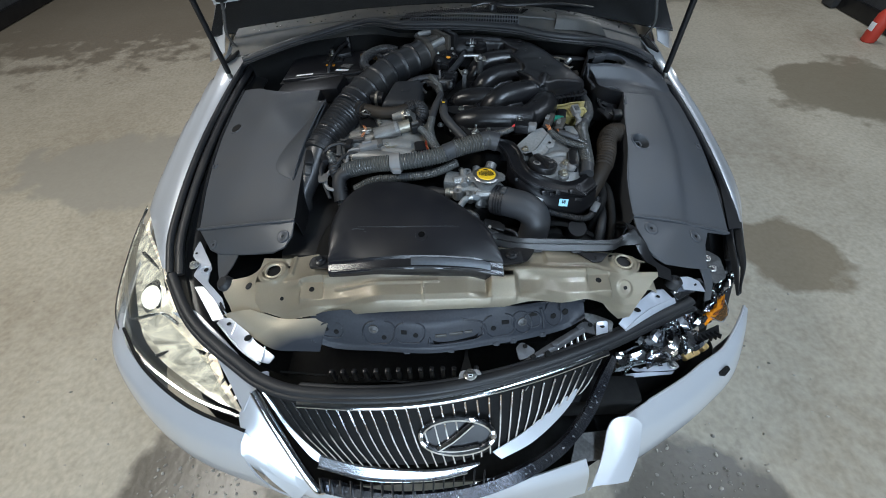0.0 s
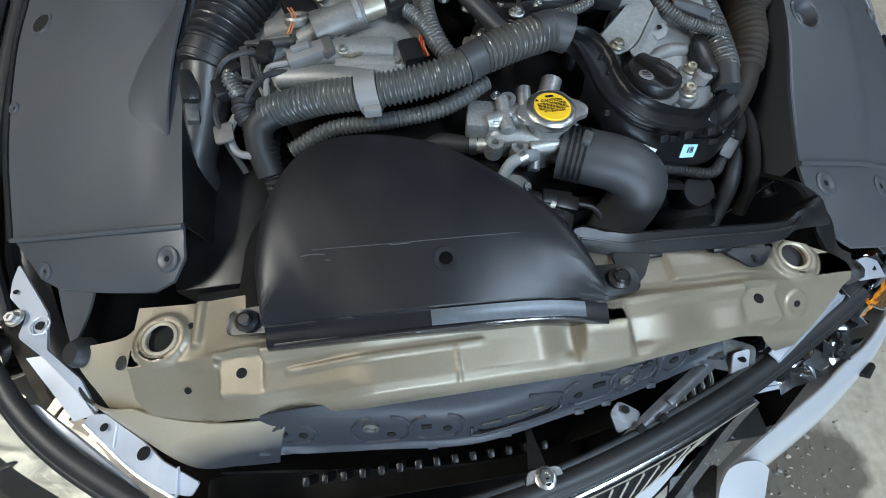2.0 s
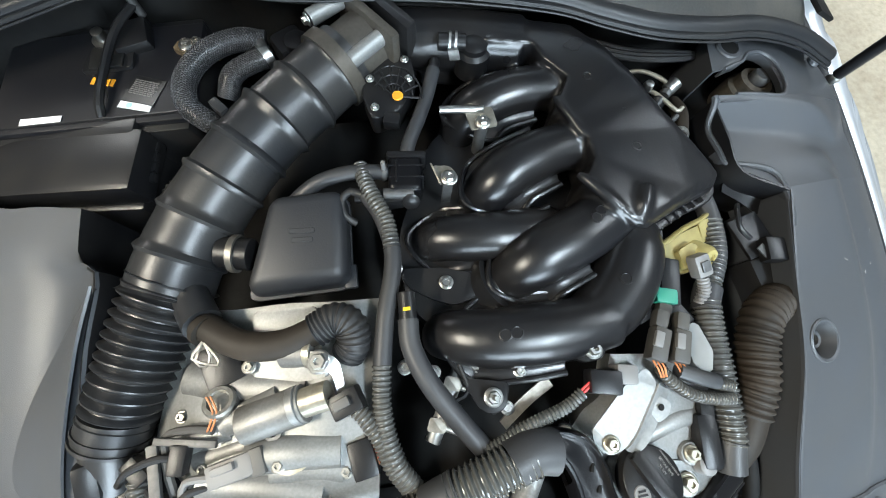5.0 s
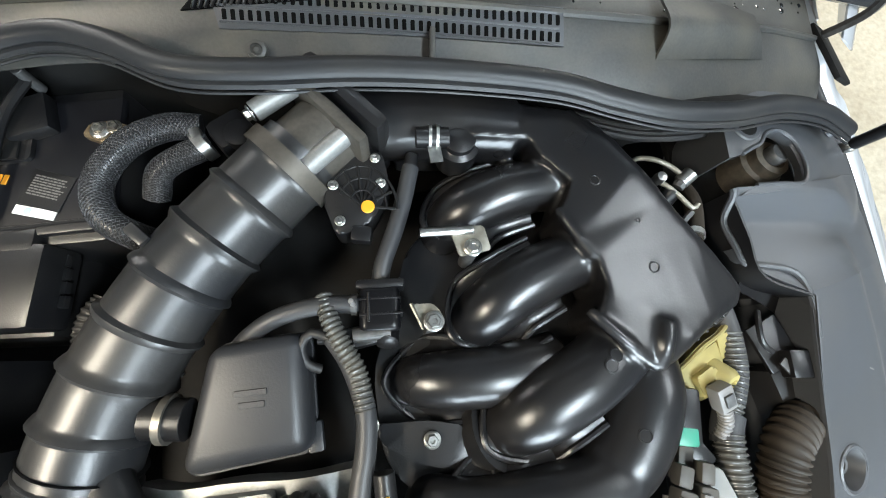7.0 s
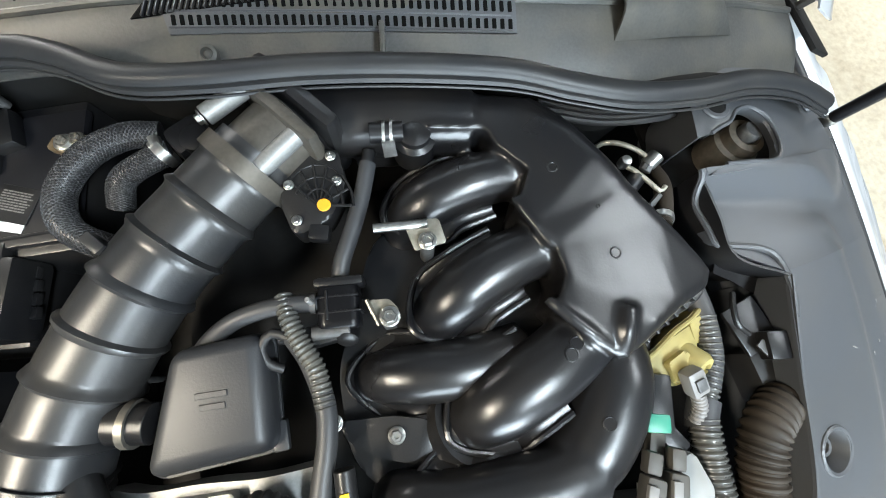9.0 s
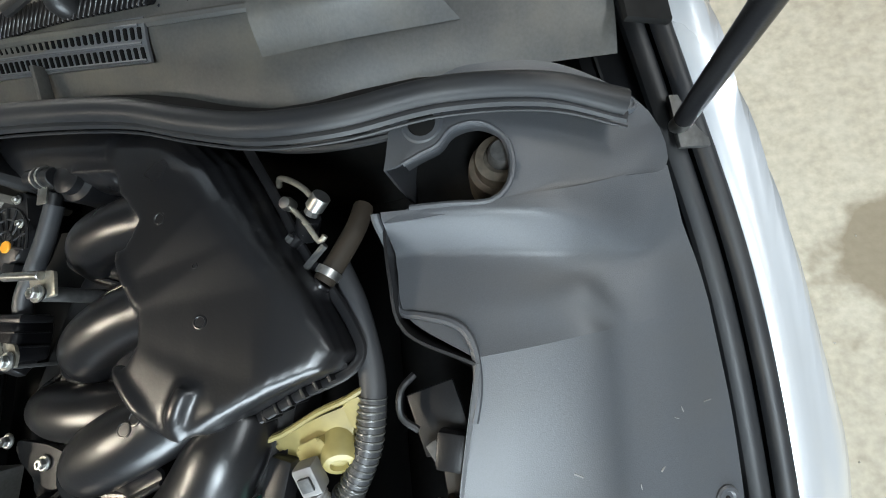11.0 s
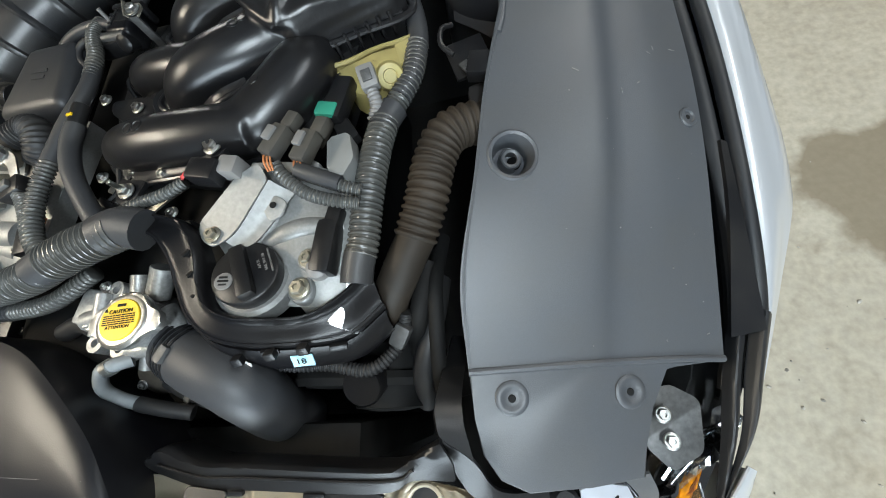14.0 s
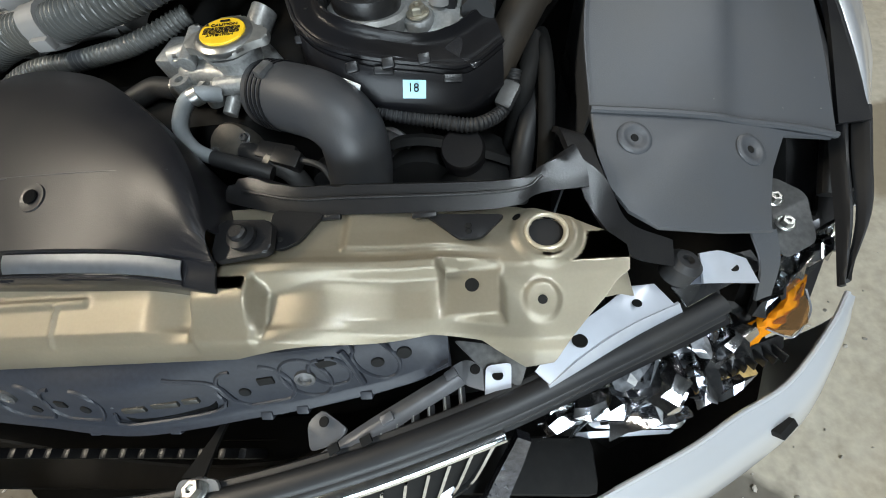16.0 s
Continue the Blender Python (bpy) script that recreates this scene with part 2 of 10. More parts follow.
def spline(pts, step=0.006):
    """A smooth line through the points, at even steps."""
    P = [Vector(p) for p in pts]
    if len(P) == 2:
        n = max(2, int((P[1] - P[0]).length / step))
        return [P[0].lerp(P[1], i / n) for i in range(n + 1)]
    P = [P[0] * 2 - P[1]] + P + [P[-1] * 2 - P[-2]]
    out = []
    for i in range(1, len(P) - 2):
        a, b, c, d = P[i - 1:i + 3]
        n = max(2, int((c - b).length / step))
        for k in range(n):
            t = k / n
            out.append(0.5 * (2 * b + (c - a) * t + (2 * a - 5 * b + 4 * c - d) * t * t + (3 * b - a - 3 * c + d) * t ** 3))
    out.append(P[-2])
    return out


def sweep(bm, line, radius, sides=14, ry=1.0, flat=None, cap=True):
    """A tube along a dense line; radius may be a number or f(metres along, share along)."""
    length = [0.0]
    for a, b in zip(line, line[1:]):
        length.append(length[-1] + (b - a).length)
    rings, up = [], Vector((0, 0, 1))
    for i, p in enumerate(line):
        t = (line[min(i + 1, len(line) - 1)] - line[max(i - 1, 0)]).normalized()
        side = up.cross(t)
        if side.length < 0.05:
            side = Vector((1, 0, 0)).cross(t)
        side.normalize()
        nn = t.cross(side).normalized()
        up = nn if abs(t.z) > 0.9 else Vector((0, 0, 1))
        r = radius(length[i], length[i] / length[-1]) if callable(radius) else radius
        rings.append([bm.verts.new(p + side * (r * math.cos(2 * math.pi * k / sides)) + nn * (r * ry * math.sin(2 * math.pi * k / sides))) for k in range(sides)])
    for a, b in zip(rings, rings[1:]):
        for k in range(sides):
            bm.faces.new((a[k], a[(k + 1) % sides], b[(k + 1) % sides], b[k]))
    if cap:
        bm.faces.new(rings[0][::-1])
        bm.faces.new(rings[-1])
    return bm


def tube(pts, radius, sides=14, ry=1.0, step=0.006):
    return sweep(bmesh.new(), spline(pts, step), radius, sides, ry)


def ribbed(pts, r, pitch, depth, sides=14, ry=1.0):
    """A corrugated hose."""
    f = lambda s, u: r + depth * (0.5 + 0.5 * math.copysign(abs(math.cos(2 * math.pi * s / pitch)) ** 0.5, math.cos(2 * math.pi * s / pitch)))
    return sweep(bmesh.new(), spline(pts, pitch / 6), f, sides, ry)


def sheet(rows, nu=24, nv=24, thick=0.003, drop=None):
    """A smooth curved panel through rows of points, with thickness."""
    grid = []
    dense_rows = []
    for r in rows:
        line = spline(r, 0.002)
        dense_rows.append([line[round(k * (len(line) - 1) / nu)] for k in range(nu + 1)])
    for k in range(nu + 1):
        line = spline([r[k] for r in dense_rows], 0.002)
        grid.append([line[round(j * (len(line) - 1) / nv)] for j in range(nv + 1)])
    bm = bmesh.new()
    V = [[bm.verts.new(p) for p in col] for col in grid]
    top = [bm.faces.new((V[i][j], V[i + 1][j], V[i + 1][j + 1], V[i][j + 1])) for i in range(nu) for j in range(nv)]
    bm.normal_update()
    off = Vector(drop) if drop else None
    W = [[bm.verts.new(v.co + (off if off else -v.normal * thick * (1 if top[0].normal.z >= 0 else -1))) for v in col] for col in V]
    for i in range(nu):
        for j in range(nv):
            bm.faces.new((W[i][j], W[i][j + 1], W[i + 1][j + 1], W[i + 1][j]))
    rim = [(i, 0) for i in range(nu)] + [(nu, j) for j in range(nv)] + [(i, nv) for i in range(nu, 0, -1)] + [(0, j) for j in range(nv, 0, -1)]
    for (a, b), (c, d) in zip(rim, rim[1:] + rim[:1]):
        bm.faces.new((V[a][b], W[a][b], W[c][d], V[c][d]))
    return bm


def holed(bm, x, y, r):
    """Cuts a round opening straight through a panel."""
    gone = [f for f in bm.faces if math.hypot(f.calc_center_median().x - x, f.calc_center_median().y - y) < r]
    bmesh.ops.delete(bm, geom=gone, context="FACES")
    for v in bm.verts:
        d = math.hypot(v.co.x - x, v.co.y - y)
        if v.is_boundary and 0.4 * r < d < 1.8 * r:
            v.co.x, v.co.y = x + (v.co.x - x) * r / d, y + (v.co.y - y) * r / d
    return bm


def slab(pts, thick, bevel=0.0, seg=2, bm=None, round_corners=0):
    """A flat piece with this outline, thick downwards, its upper edge rounded."""
    bm = bm or bmesh.new()
    P = [Vector(p) for p in pts]
    if round_corners:
        Q = []
        for i, p in enumerate(P):
            a, b = P[i - 1] - p, P[(i + 1) % len(P)] - p
            ra, rb = min(round_corners, a.length * 0.45), min(round_corners, b.length * 0.45)
            for t in (0, 0.25, 0.5, 0.75, 1):
                s, e = p + a.normalized() * ra, p + b.normalized() * rb
                Q.append(s * (1 - t) ** 2 + p * 2 * t * (1 - t) + e * t * t)
        P = Q
    top = [bm.verts.new(p) for p in P]
    low = [bm.verts.new(p - Vector((0, 0, thick))) for p in P]
    f = bm.faces.new(top)
    g = bm.faces.new(low[::-1])
    n = len(P)
    for i in range(n):
        bm.faces.new((top[i], low[i], low[(i + 1) % n], top[(i + 1) % n]))
    if bevel:
        edges = [e for e in f.edges]
        bmesh.ops.bevel(bm, geom=edges, offset=bevel, segments=seg, affect="EDGES", profile=0.6)
    bm.normal_update()
    bmesh.ops.triangulate(bm, faces=[x for x in bm.faces if len(x.verts) > 4])
    return bm


def block(size, at=(0, 0, 0), turn=(0, 0, 0), bevel=0.004, seg=2, bm=None, taper=1.0):
    """A box with rounded edges; at: its centre."""
    out = bmesh.new()
    bmesh.ops.create_cube(out, size=1.0)
    for v in out.verts:
        k = taper if v.co.z > 0 else 1.0
        v.co = Vector((v.co.x * size[0] * k, v.co.y * size[1] * k, v.co.z * size[2]))
    if bevel:
        bmesh.ops.bevel(out, geom=list(out.edges), offset=min(bevel, min(size) * 0.45), segments=seg, affect="EDGES", profile=0.6)
    out.transform(pose(*at, *turn))
    return merge(bm, out)


def merge(bm, extra):
    if bm is None:
        return extra
    me = bpy.data.meshes.new("x")
    extra.to_mesh(me)
    extra.free()
    bm.from_mesh(me)
    bpy.data.meshes.remove(me)
    return bm


def lathe(profile, at=(0, 0, 0), turn=(0, 0, 0), sides=24, bm=None):
    """A turned piece: profile of (radius, height)."""
    out = bmesh.new()
    rings = []
    for r, z in profile:
        rings.append([out.verts.new((max(r, 1e-4) * math.cos(2 * math.pi * k / sides), max(r, 1e-4) * math.sin(2 * math.pi * k / sides), z)) for k in range(sides)])
    for a, b in zip(rings, rings[1:]):
        for k in range(sides):
            out.faces.new((a[k], a[(k + 1) % sides], b[(k + 1) % sides], b[k]))
    out.faces.new(rings[0][::-1])
    out.faces.new(rings[-1])
    out.transform(pose(*at, *turn))
    return merge(bm, out)


def disc(r, h, at, turn=(0, 0, 0), sides=20, edge=0.0008, bm=None):
    return lathe([(r, -h / 2), (r, h / 2 - edge), (r - edge, h / 2)], at, turn, sides, bm)


def between(a, b):
    """The turn that lays z along b - a, as a matrix at a."""
    a, b = Vector(a), Vector(b)
    return Matrix.Translation(a) @ (b - a).to_track_quat("Z", "Y").to_matrix().to_4x4()


def rod(a, b, r, sides=12, bm=None, edge=0.0006):
    h = (Vector(b) - Vector(a)).length
    out = lathe([(r - edge, 0), (r, edge), (r, h - edge), (r - edge, h)], sides=sides)
    out.transform(between(a, b))
    return merge(bm, out)


def bolt_mesh(r=0.006, turn=(0, 0, 0), at=(0, 0, 0)):
    """A flanged hexagon bolt."""
    bm = lathe([(r * 1.45, 0), (r * 1.45, r * 0.2), (r * 1.2, r * 0.35)], sides=18)
    lathe([(r, r * 0.2), (r, r * 0.95), (r * 0.85, r * 1.15), (r * 0.45, r * 1.15), (r * 0.4, r * 0.8)], sides=6, bm=bm)
    bm.transform(pose(*at, *turn))
    return bm


def bolt(at, parent, r=0.006, turn=(0, 0, 0), mat=None):
    return part("bolt", bolt_mesh(r, turn, at), mat or STEEL, parent, angle=30)


def rivet(at, parent, r=0.014, turn=(0, 0, 0), mat=None):
    """A push-in plastic clip in a raised ring, with a dark middle."""
    bm = lathe([(r * 1.25, -0.004), (r * 1.25, 0.0005), (r * 1.1, 0.002), (r * 0.8, 0.002), (r * 0.62, 0.0002), (r * 0.3, 0.0002), (r * 0.26, -0.003)], at, turn, 24)
    ring = part("clip", bm, mat or COVER, parent)
    part("clip_hole", disc(r * 0.28, 0.001, (at[0], at[1], at[2] + 0.0006), turn, 14), DARK, ring)
    return ring


def on(ob, x, y):
    """The height and the turn of a surface under the point (x, y)."""
    me = ob.data
    tree = BVHTree.FromPolygons([v.co for v in me.vertices], [p.vertices for p in me.polygons])
    place, normal, _, _ = tree.ray_cast(Vector((x, y, 2.0)), Vector((0, 0, -1)))
    if place is None:
        return 0.8, (0, 0, 0)
    e = normal.to_track_quat("Z", "Y").to_euler()
    return place.z, tuple(math.degrees(v) for v in e)


def rivet_on(ob, x, y, parent, r=0.014, mat=None):
    z, turn = on(ob, x, y)
    return rivet((x, y, z + 0.0012), parent, r, turn, mat)


def bars(name, parent, mat, at, turn, w, h, rows, seed=1, thick=0.0004, ragged=0.35):
    """Lines of unreadable small print as plain bars."""
    rng = random.Random(seed)
    bm = bmesh.new()
    for i in range(rows):
        y = h / 2 - (i + 0.5) * h / rows
        x = -w / 2
        end = w / 2 - (rng.random() * ragged * w)
        while x < end:
            l = min(w * (0.06 + 0.12 * rng.random()), end - x)
            block((l, h / rows * 0.5, thick), (x + l / 2, y, 0), bevel=0, bm=bm)
            x += l + w * 0.025
    bm.transform(pose(*at, *turn))
    return part(name, bm, mat, parent, smooth=False)


def words(text, name, parent, mat, at, turn, size, thick=0.0003):
    cu = bpy.data.curves.new(name, "FONT")
    cu.body, cu.size, cu.extrude, cu.align_x, cu.align_y = text, size, thick, "CENTER", "CENTER"
    tmp = bpy.data.objects.new(name, cu)
    me = bpy.data.meshes.new_from_object(tmp)
    bpy.data.objects.remove(tmp)
    bm = bmesh.new()
    bm.from_mesh(me)
    bm.transform(pose(*at, *turn))
    return part(name, bm, mat, parent, smooth=False)


# ---- the hall ----
def concrete():
    m = material("worn_concrete", (0.47, 0.418, 0.322), 0.58, grain=0.20, scale=45, bump=0.003, second=(0.34, 0.292, 0.215), patch=1.1, dust=(0.54, 0.495, 0.405), dust_amount=0.40)
    nt = m.node_tree
    N, L = nt.nodes, nt.links
    b = N["Principled BSDF"]
    base = b.inputs["Base Color"].links[0].from_socket
    rough = b.inputs["Roughness"].links[0].from_socket
    co = N.new("ShaderNodeTexCoord")

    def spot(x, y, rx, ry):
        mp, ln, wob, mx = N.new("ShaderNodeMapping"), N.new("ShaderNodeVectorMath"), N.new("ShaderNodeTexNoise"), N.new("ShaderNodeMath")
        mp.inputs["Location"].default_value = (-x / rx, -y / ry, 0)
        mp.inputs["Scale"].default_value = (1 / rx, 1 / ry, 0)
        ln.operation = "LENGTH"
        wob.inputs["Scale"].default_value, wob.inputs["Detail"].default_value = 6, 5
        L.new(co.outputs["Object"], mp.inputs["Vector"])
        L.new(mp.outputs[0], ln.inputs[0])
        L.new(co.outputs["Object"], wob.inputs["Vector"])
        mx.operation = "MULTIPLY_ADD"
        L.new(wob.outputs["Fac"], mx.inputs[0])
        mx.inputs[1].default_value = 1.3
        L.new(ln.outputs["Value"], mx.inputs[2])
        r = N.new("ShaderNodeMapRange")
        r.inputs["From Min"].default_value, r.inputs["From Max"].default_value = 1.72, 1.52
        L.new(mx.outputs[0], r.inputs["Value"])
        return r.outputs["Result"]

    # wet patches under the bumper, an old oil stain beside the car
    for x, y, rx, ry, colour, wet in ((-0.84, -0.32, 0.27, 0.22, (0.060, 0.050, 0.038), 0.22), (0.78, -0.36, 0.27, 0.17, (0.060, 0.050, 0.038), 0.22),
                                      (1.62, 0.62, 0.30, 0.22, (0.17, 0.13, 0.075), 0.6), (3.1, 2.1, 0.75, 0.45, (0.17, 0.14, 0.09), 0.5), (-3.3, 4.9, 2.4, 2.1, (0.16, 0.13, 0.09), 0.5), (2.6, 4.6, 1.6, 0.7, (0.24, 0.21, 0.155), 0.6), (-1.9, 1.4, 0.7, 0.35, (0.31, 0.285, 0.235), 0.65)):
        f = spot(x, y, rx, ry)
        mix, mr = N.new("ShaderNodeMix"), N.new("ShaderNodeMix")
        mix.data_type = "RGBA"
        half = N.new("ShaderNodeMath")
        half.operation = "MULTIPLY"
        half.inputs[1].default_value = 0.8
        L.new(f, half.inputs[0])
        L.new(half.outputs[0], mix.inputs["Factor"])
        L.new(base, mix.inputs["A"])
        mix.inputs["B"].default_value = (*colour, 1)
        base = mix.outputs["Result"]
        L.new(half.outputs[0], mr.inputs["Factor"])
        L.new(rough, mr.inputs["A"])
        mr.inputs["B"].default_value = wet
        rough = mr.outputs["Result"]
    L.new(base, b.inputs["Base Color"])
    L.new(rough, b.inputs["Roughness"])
    return m


CONCRETE = concrete()
HX, HXW, HY0, HY1, HZ = 3.85, 4.25, -4.6, 6.2, 3.5


def ground_mesh():
    bm = bmesh.new()
    bmesh.ops.create_grid(bm, x_segments=90, y_segments=90, size=1)
    for v in bm.verts:
        v.co = Vector((v.co.x * (HX + 1.2), v.co.y * 6.6 + 0.8, 0))
        v.co.z = 0.006 * noise.noise(v.co * 1.7) + 0.003 * noise.noise(v.co * 6)
    return bm


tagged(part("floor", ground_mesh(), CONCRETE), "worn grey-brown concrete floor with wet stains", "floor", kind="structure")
_b = block((0.2, HY1 - HY0, HZ), (-HXW - 0.1, (HY0 + HY1) / 2, HZ / 2), bevel=0)
tagged(part("wall_west", _b, WALL), "dark grey hall wall", "wall", kind="structure")
_b = block((0.2, HY1 - HY0, HZ), (HX + 0.1, (HY0 + HY1) / 2, HZ / 2), bevel=0)
tagged(part("wall_east", _b, WALL), "dark grey hall wall", "wall", kind="structure")
_b = block((HX + HXW + 0.4, 0.2, HZ), ((HX - HXW) / 2, HY1 + 0.1, HZ / 2), bevel=0)
tagged(part("wall_north", _b, WALL), "dark grey hall wall", "wall", kind="structure")
_b = block((HXW - GATE_W / 2 + 0.4, 0.2, HZ), (-(HXW + 0.2 + GATE_W / 2) / 2 + 0.1, HY0 - 0.1, HZ / 2), bevel=0)
block((HX - GATE_W / 2 + 0.0, 0.2, HZ), ((HX + 0.2 + GATE_W / 2) / 2 + 0.1, HY0 - 0.1, HZ / 2), bevel=0, bm=_b)
block((GATE_W + 0.4, 0.2, HZ - GATE_H), (0.2, HY0 - 0.1, (HZ + GATE_H) / 2), bevel=0, bm=_b)
tagged(part("wall_south", _b, WALL), "dark hall wall round an open gate", "wall", kind="structure")
_b = block((HX + HXW + 0.4, HY1 - HY0 + 0.4, 0.15), ((HX - HXW) / 2, (HY0 + HY1) / 2, HZ + 0.075), bevel=0)
tagged(part("ceiling", _b, CEIL), "unseen hall ceiling, kept dark to hold reflections down", "ceiling", kind="structure")
# housings added for the assumed ceiling lights
for _x, _y, _l, _w, _c in ASSUMED_LAMPS:
    _t = thing("assumed_ceiling_light", "assumed strip light on the hall ceiling, out of view", "lamp", "ceiling lights")
    part("housing", block((0.40, 1.56, 0.08), (_x, _y, HZ - 0.045)), WHITE, _t)
for _k in range(5):
    part("wall_post", block((0.10, 0.14, HZ - 0.02), (HX - 0.055, -1.0 + 1.55 * _k, HZ / 2), bevel=0.01), WALL, bpy.data.objects["wall_east"])
# skirting seen past the car
for _n2, _x in (("baseboard", -HXW + 0.02), ("baseboard_2", HX - 0.02)):
    tagged(part(_n2, block((0.04, HY1 - HY0 - 0.02, 0.12), (_x, (HY0 + HY1) / 2, 0.066), bevel=0.01), BLACK), "dark strip along the foot of the wall", "baseboard", kind="structure")

hydrant = thing("fire_extinguisher", "small red fire extinguisher standing by the wall", "extinguisher")
hydrant.location = (3.60, 2.86, 0.004)
bpy.context.view_layer.update()
part("cylinder", lathe([(0.050, 0), (0.054, 0.012), (0.054, 0.20), (0.036, 0.235), (0.014, 0.245), (0.014, 0.26)], hydrant.location[:]), RED, hydrant)
part("valve", block((0.022, 0.075, 0.035), (3.60, 2.86, 0.278)), BLACK, hydrant)
part("label", block((0.004, 0.05, 0.06), (3.548, 2.86, 0.12), bevel=0.001), WHITE, hydrant)

# ---- the car ----
car = thing("car", "white pearl car with open engine bay and smashed front corner", "car")

# inner edge (gutter) and outer silhouette of the wings: y, x, z
GUT = [(-0.05, 0.735, 0.590), (0.10, 0.815, 0.630), (0.22, 0.838, 0.668), (0.42, 0.842, 0.715), (0.62, 0.832, 0.755), (0.82, 0.800, 0.800), (1.05, 0.765, 0.835)]
OUT = [(-0.03, 0.812, 0.545), (0.10, 0.872, 0.575), (0.22, 0.918, 0.600), (0.42, 0.925, 0.650), (0.62, 0.892, 0.715), (0.82, 0.850, 0.770), (1.05, 0.815, 0.815)]


def along_rows(rows, y, k):
    for a, b in zip(rows, rows[1:]):
        if y <= b[0]:
            return a[k] + (b[k] - a[k]) * (y - a[0]) / (b[0] - a[0])
    return rows[-1][k]


def side_line(rows, s, k=1.0, dx=0.0, dz=0.0):
    return [(s * (x * k + dx), y, z + dz) for y, x, z in rows]


for s in (-1, 1):
    kg, ko = (0.957, 1.01) if s < 0 else (1.0, 1.0)
    g = side_line(GUT, s, kg)
    edge = [(y, along_rows(GUT, y, 1), along_rows(GUT, y, 2)) for y in (0.09, 0.15, 0.24, 0.42, 0.62, 0.82, 1.05)]
    rim_ = [(y, along_rows(OUT, y, 1), along_rows(OUT, y, 2)) for y in (0.36, 0.39, 0.43, 0.52, 0.66, 0.84, 1.05)]
    gw, o = side_line(edge, s, kg), side_line(rim_, s, ko)
    mid = [tuple((Vector(a) * 0.5 + Vector(b) * 0.5) + Vector((0, 0, 0.010))) for a, b in zip(gw, o)]
    belly = side_line([(y, x + 0.004, 0.50 + 0.05 * (z - 0.55) / 0.2) for y, x, z in rim_], s, ko)
    low = side_line([(y, 0.93, 0.25) for y, x, z in rim_], s)
    gut2 = [(x - s * 0.001, y, z - 0.03) for x, y, z in gw]
    part("front_wing", sheet([gut2, gw, mid, o, belly, low], 30, 26, 0.002), PAINT, car, "pearl white front wing", angle=60)
    # black rubber strips and gutters between the covers and the wings
    a = [(x - s * 0.012, y, z - 0.002) for x, y, z in g]
    c = [(x - s * 0.036, y, z - 0.010) for x, y, z in g]
    e = [(x - s * 0.060, y, z - 0.014) for x, y, z in g]
    part("wing_seal", tube(a[1:], 0.0105, 10, 0.8), SEAL, car)
    part("gutter_seal", tube(c[1:], 0.0125, 10, 0.7), SEAL, car)
    part("gutter_rail", sheet([[(x + s * 0.055, y, z - 0.025) for x, y, z in e], [(x, y, z - 0.02) for x, y, z in e], [(x - s * 0.03, y, z - 0.035) for x, y, z in e]], 24, 6, 0.003), BLACK, car)

# inner walls, floor and bulkhead of the engine bay, near-black to close it off
for s in (-1, 1):
    top = [(s * (x - 0.075), y, z - 0.03) for y, x, z in GUT]
    low = [(s * 0.52, y, 0.25) for y, x, z in GUT]
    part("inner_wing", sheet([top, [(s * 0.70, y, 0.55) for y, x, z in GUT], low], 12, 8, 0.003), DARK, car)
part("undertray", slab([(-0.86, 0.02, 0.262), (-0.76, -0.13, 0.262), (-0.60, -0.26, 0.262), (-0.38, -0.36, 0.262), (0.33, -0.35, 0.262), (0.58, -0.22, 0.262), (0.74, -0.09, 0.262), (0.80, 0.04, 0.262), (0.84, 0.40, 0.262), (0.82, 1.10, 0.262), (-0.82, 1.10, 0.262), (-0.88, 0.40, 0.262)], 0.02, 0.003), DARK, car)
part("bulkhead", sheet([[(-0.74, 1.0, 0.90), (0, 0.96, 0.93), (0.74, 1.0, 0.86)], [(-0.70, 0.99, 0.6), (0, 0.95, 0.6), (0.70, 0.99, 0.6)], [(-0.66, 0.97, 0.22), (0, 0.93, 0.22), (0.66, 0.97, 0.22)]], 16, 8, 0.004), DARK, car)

# cowl: bulkhead seal, scuttle panel with its air slots, windscreen foot
SEAL_PTS = [(-0.70, 0.86, 0.865), (-0.55, 0.90, 0.90), (-0.42, 0.925, 0.925), (-0.32, 0.945, 0.942), (-0.26, 0.943, 0.952), (-0.205, 0.918, 0.96), (-0.145, 0.880, 0.965), (-0.07, 0.868, 0.965), (0.03, 0.862, 0.965), (0.13, 0.848, 0.965), (0.24, 0.828, 0.96),
            (0.31, 0.805, 0.953), (0.38, 0.786, 0.947), (0.46, 0.781, 0.94), (0.55, 0.792, 0.925), (0.64, 0.790, 0.90), (0.71, 0.772, 0.872)]


part("bulkhead_seal", tube(SEAL_PTS, 0.0125, 12, 0.75), SEAL, car, "thick black rubber bulkhead seal")
part("seal_lip", tube([(x, y - 0.011, z - 0.006) for x, y, z in SEAL_PTS], 0.006, 8, 0.6), SEAL, car)
for _k in range(2):
    part("seal_rib", tube([(x, y - 0.0155 - 0.0036 * _k, z - 0.0075 - 0.0030 * _k) for x, y, z in SEAL_PTS], 0.0017, 6), SEAL, car)
part("seal_flange", sheet([[(x, y - 0.004, z - 0.009) for x, y, z in SEAL_PTS[::2]], [(x, y + 0.045, z - 0.045) for x, y, z in SEAL_PTS[::2]], [(x, y + 0.05, z - 0.16) for x, y, z in SEAL_PTS[::2]]], 30, 8, 0.003), DARK, car)
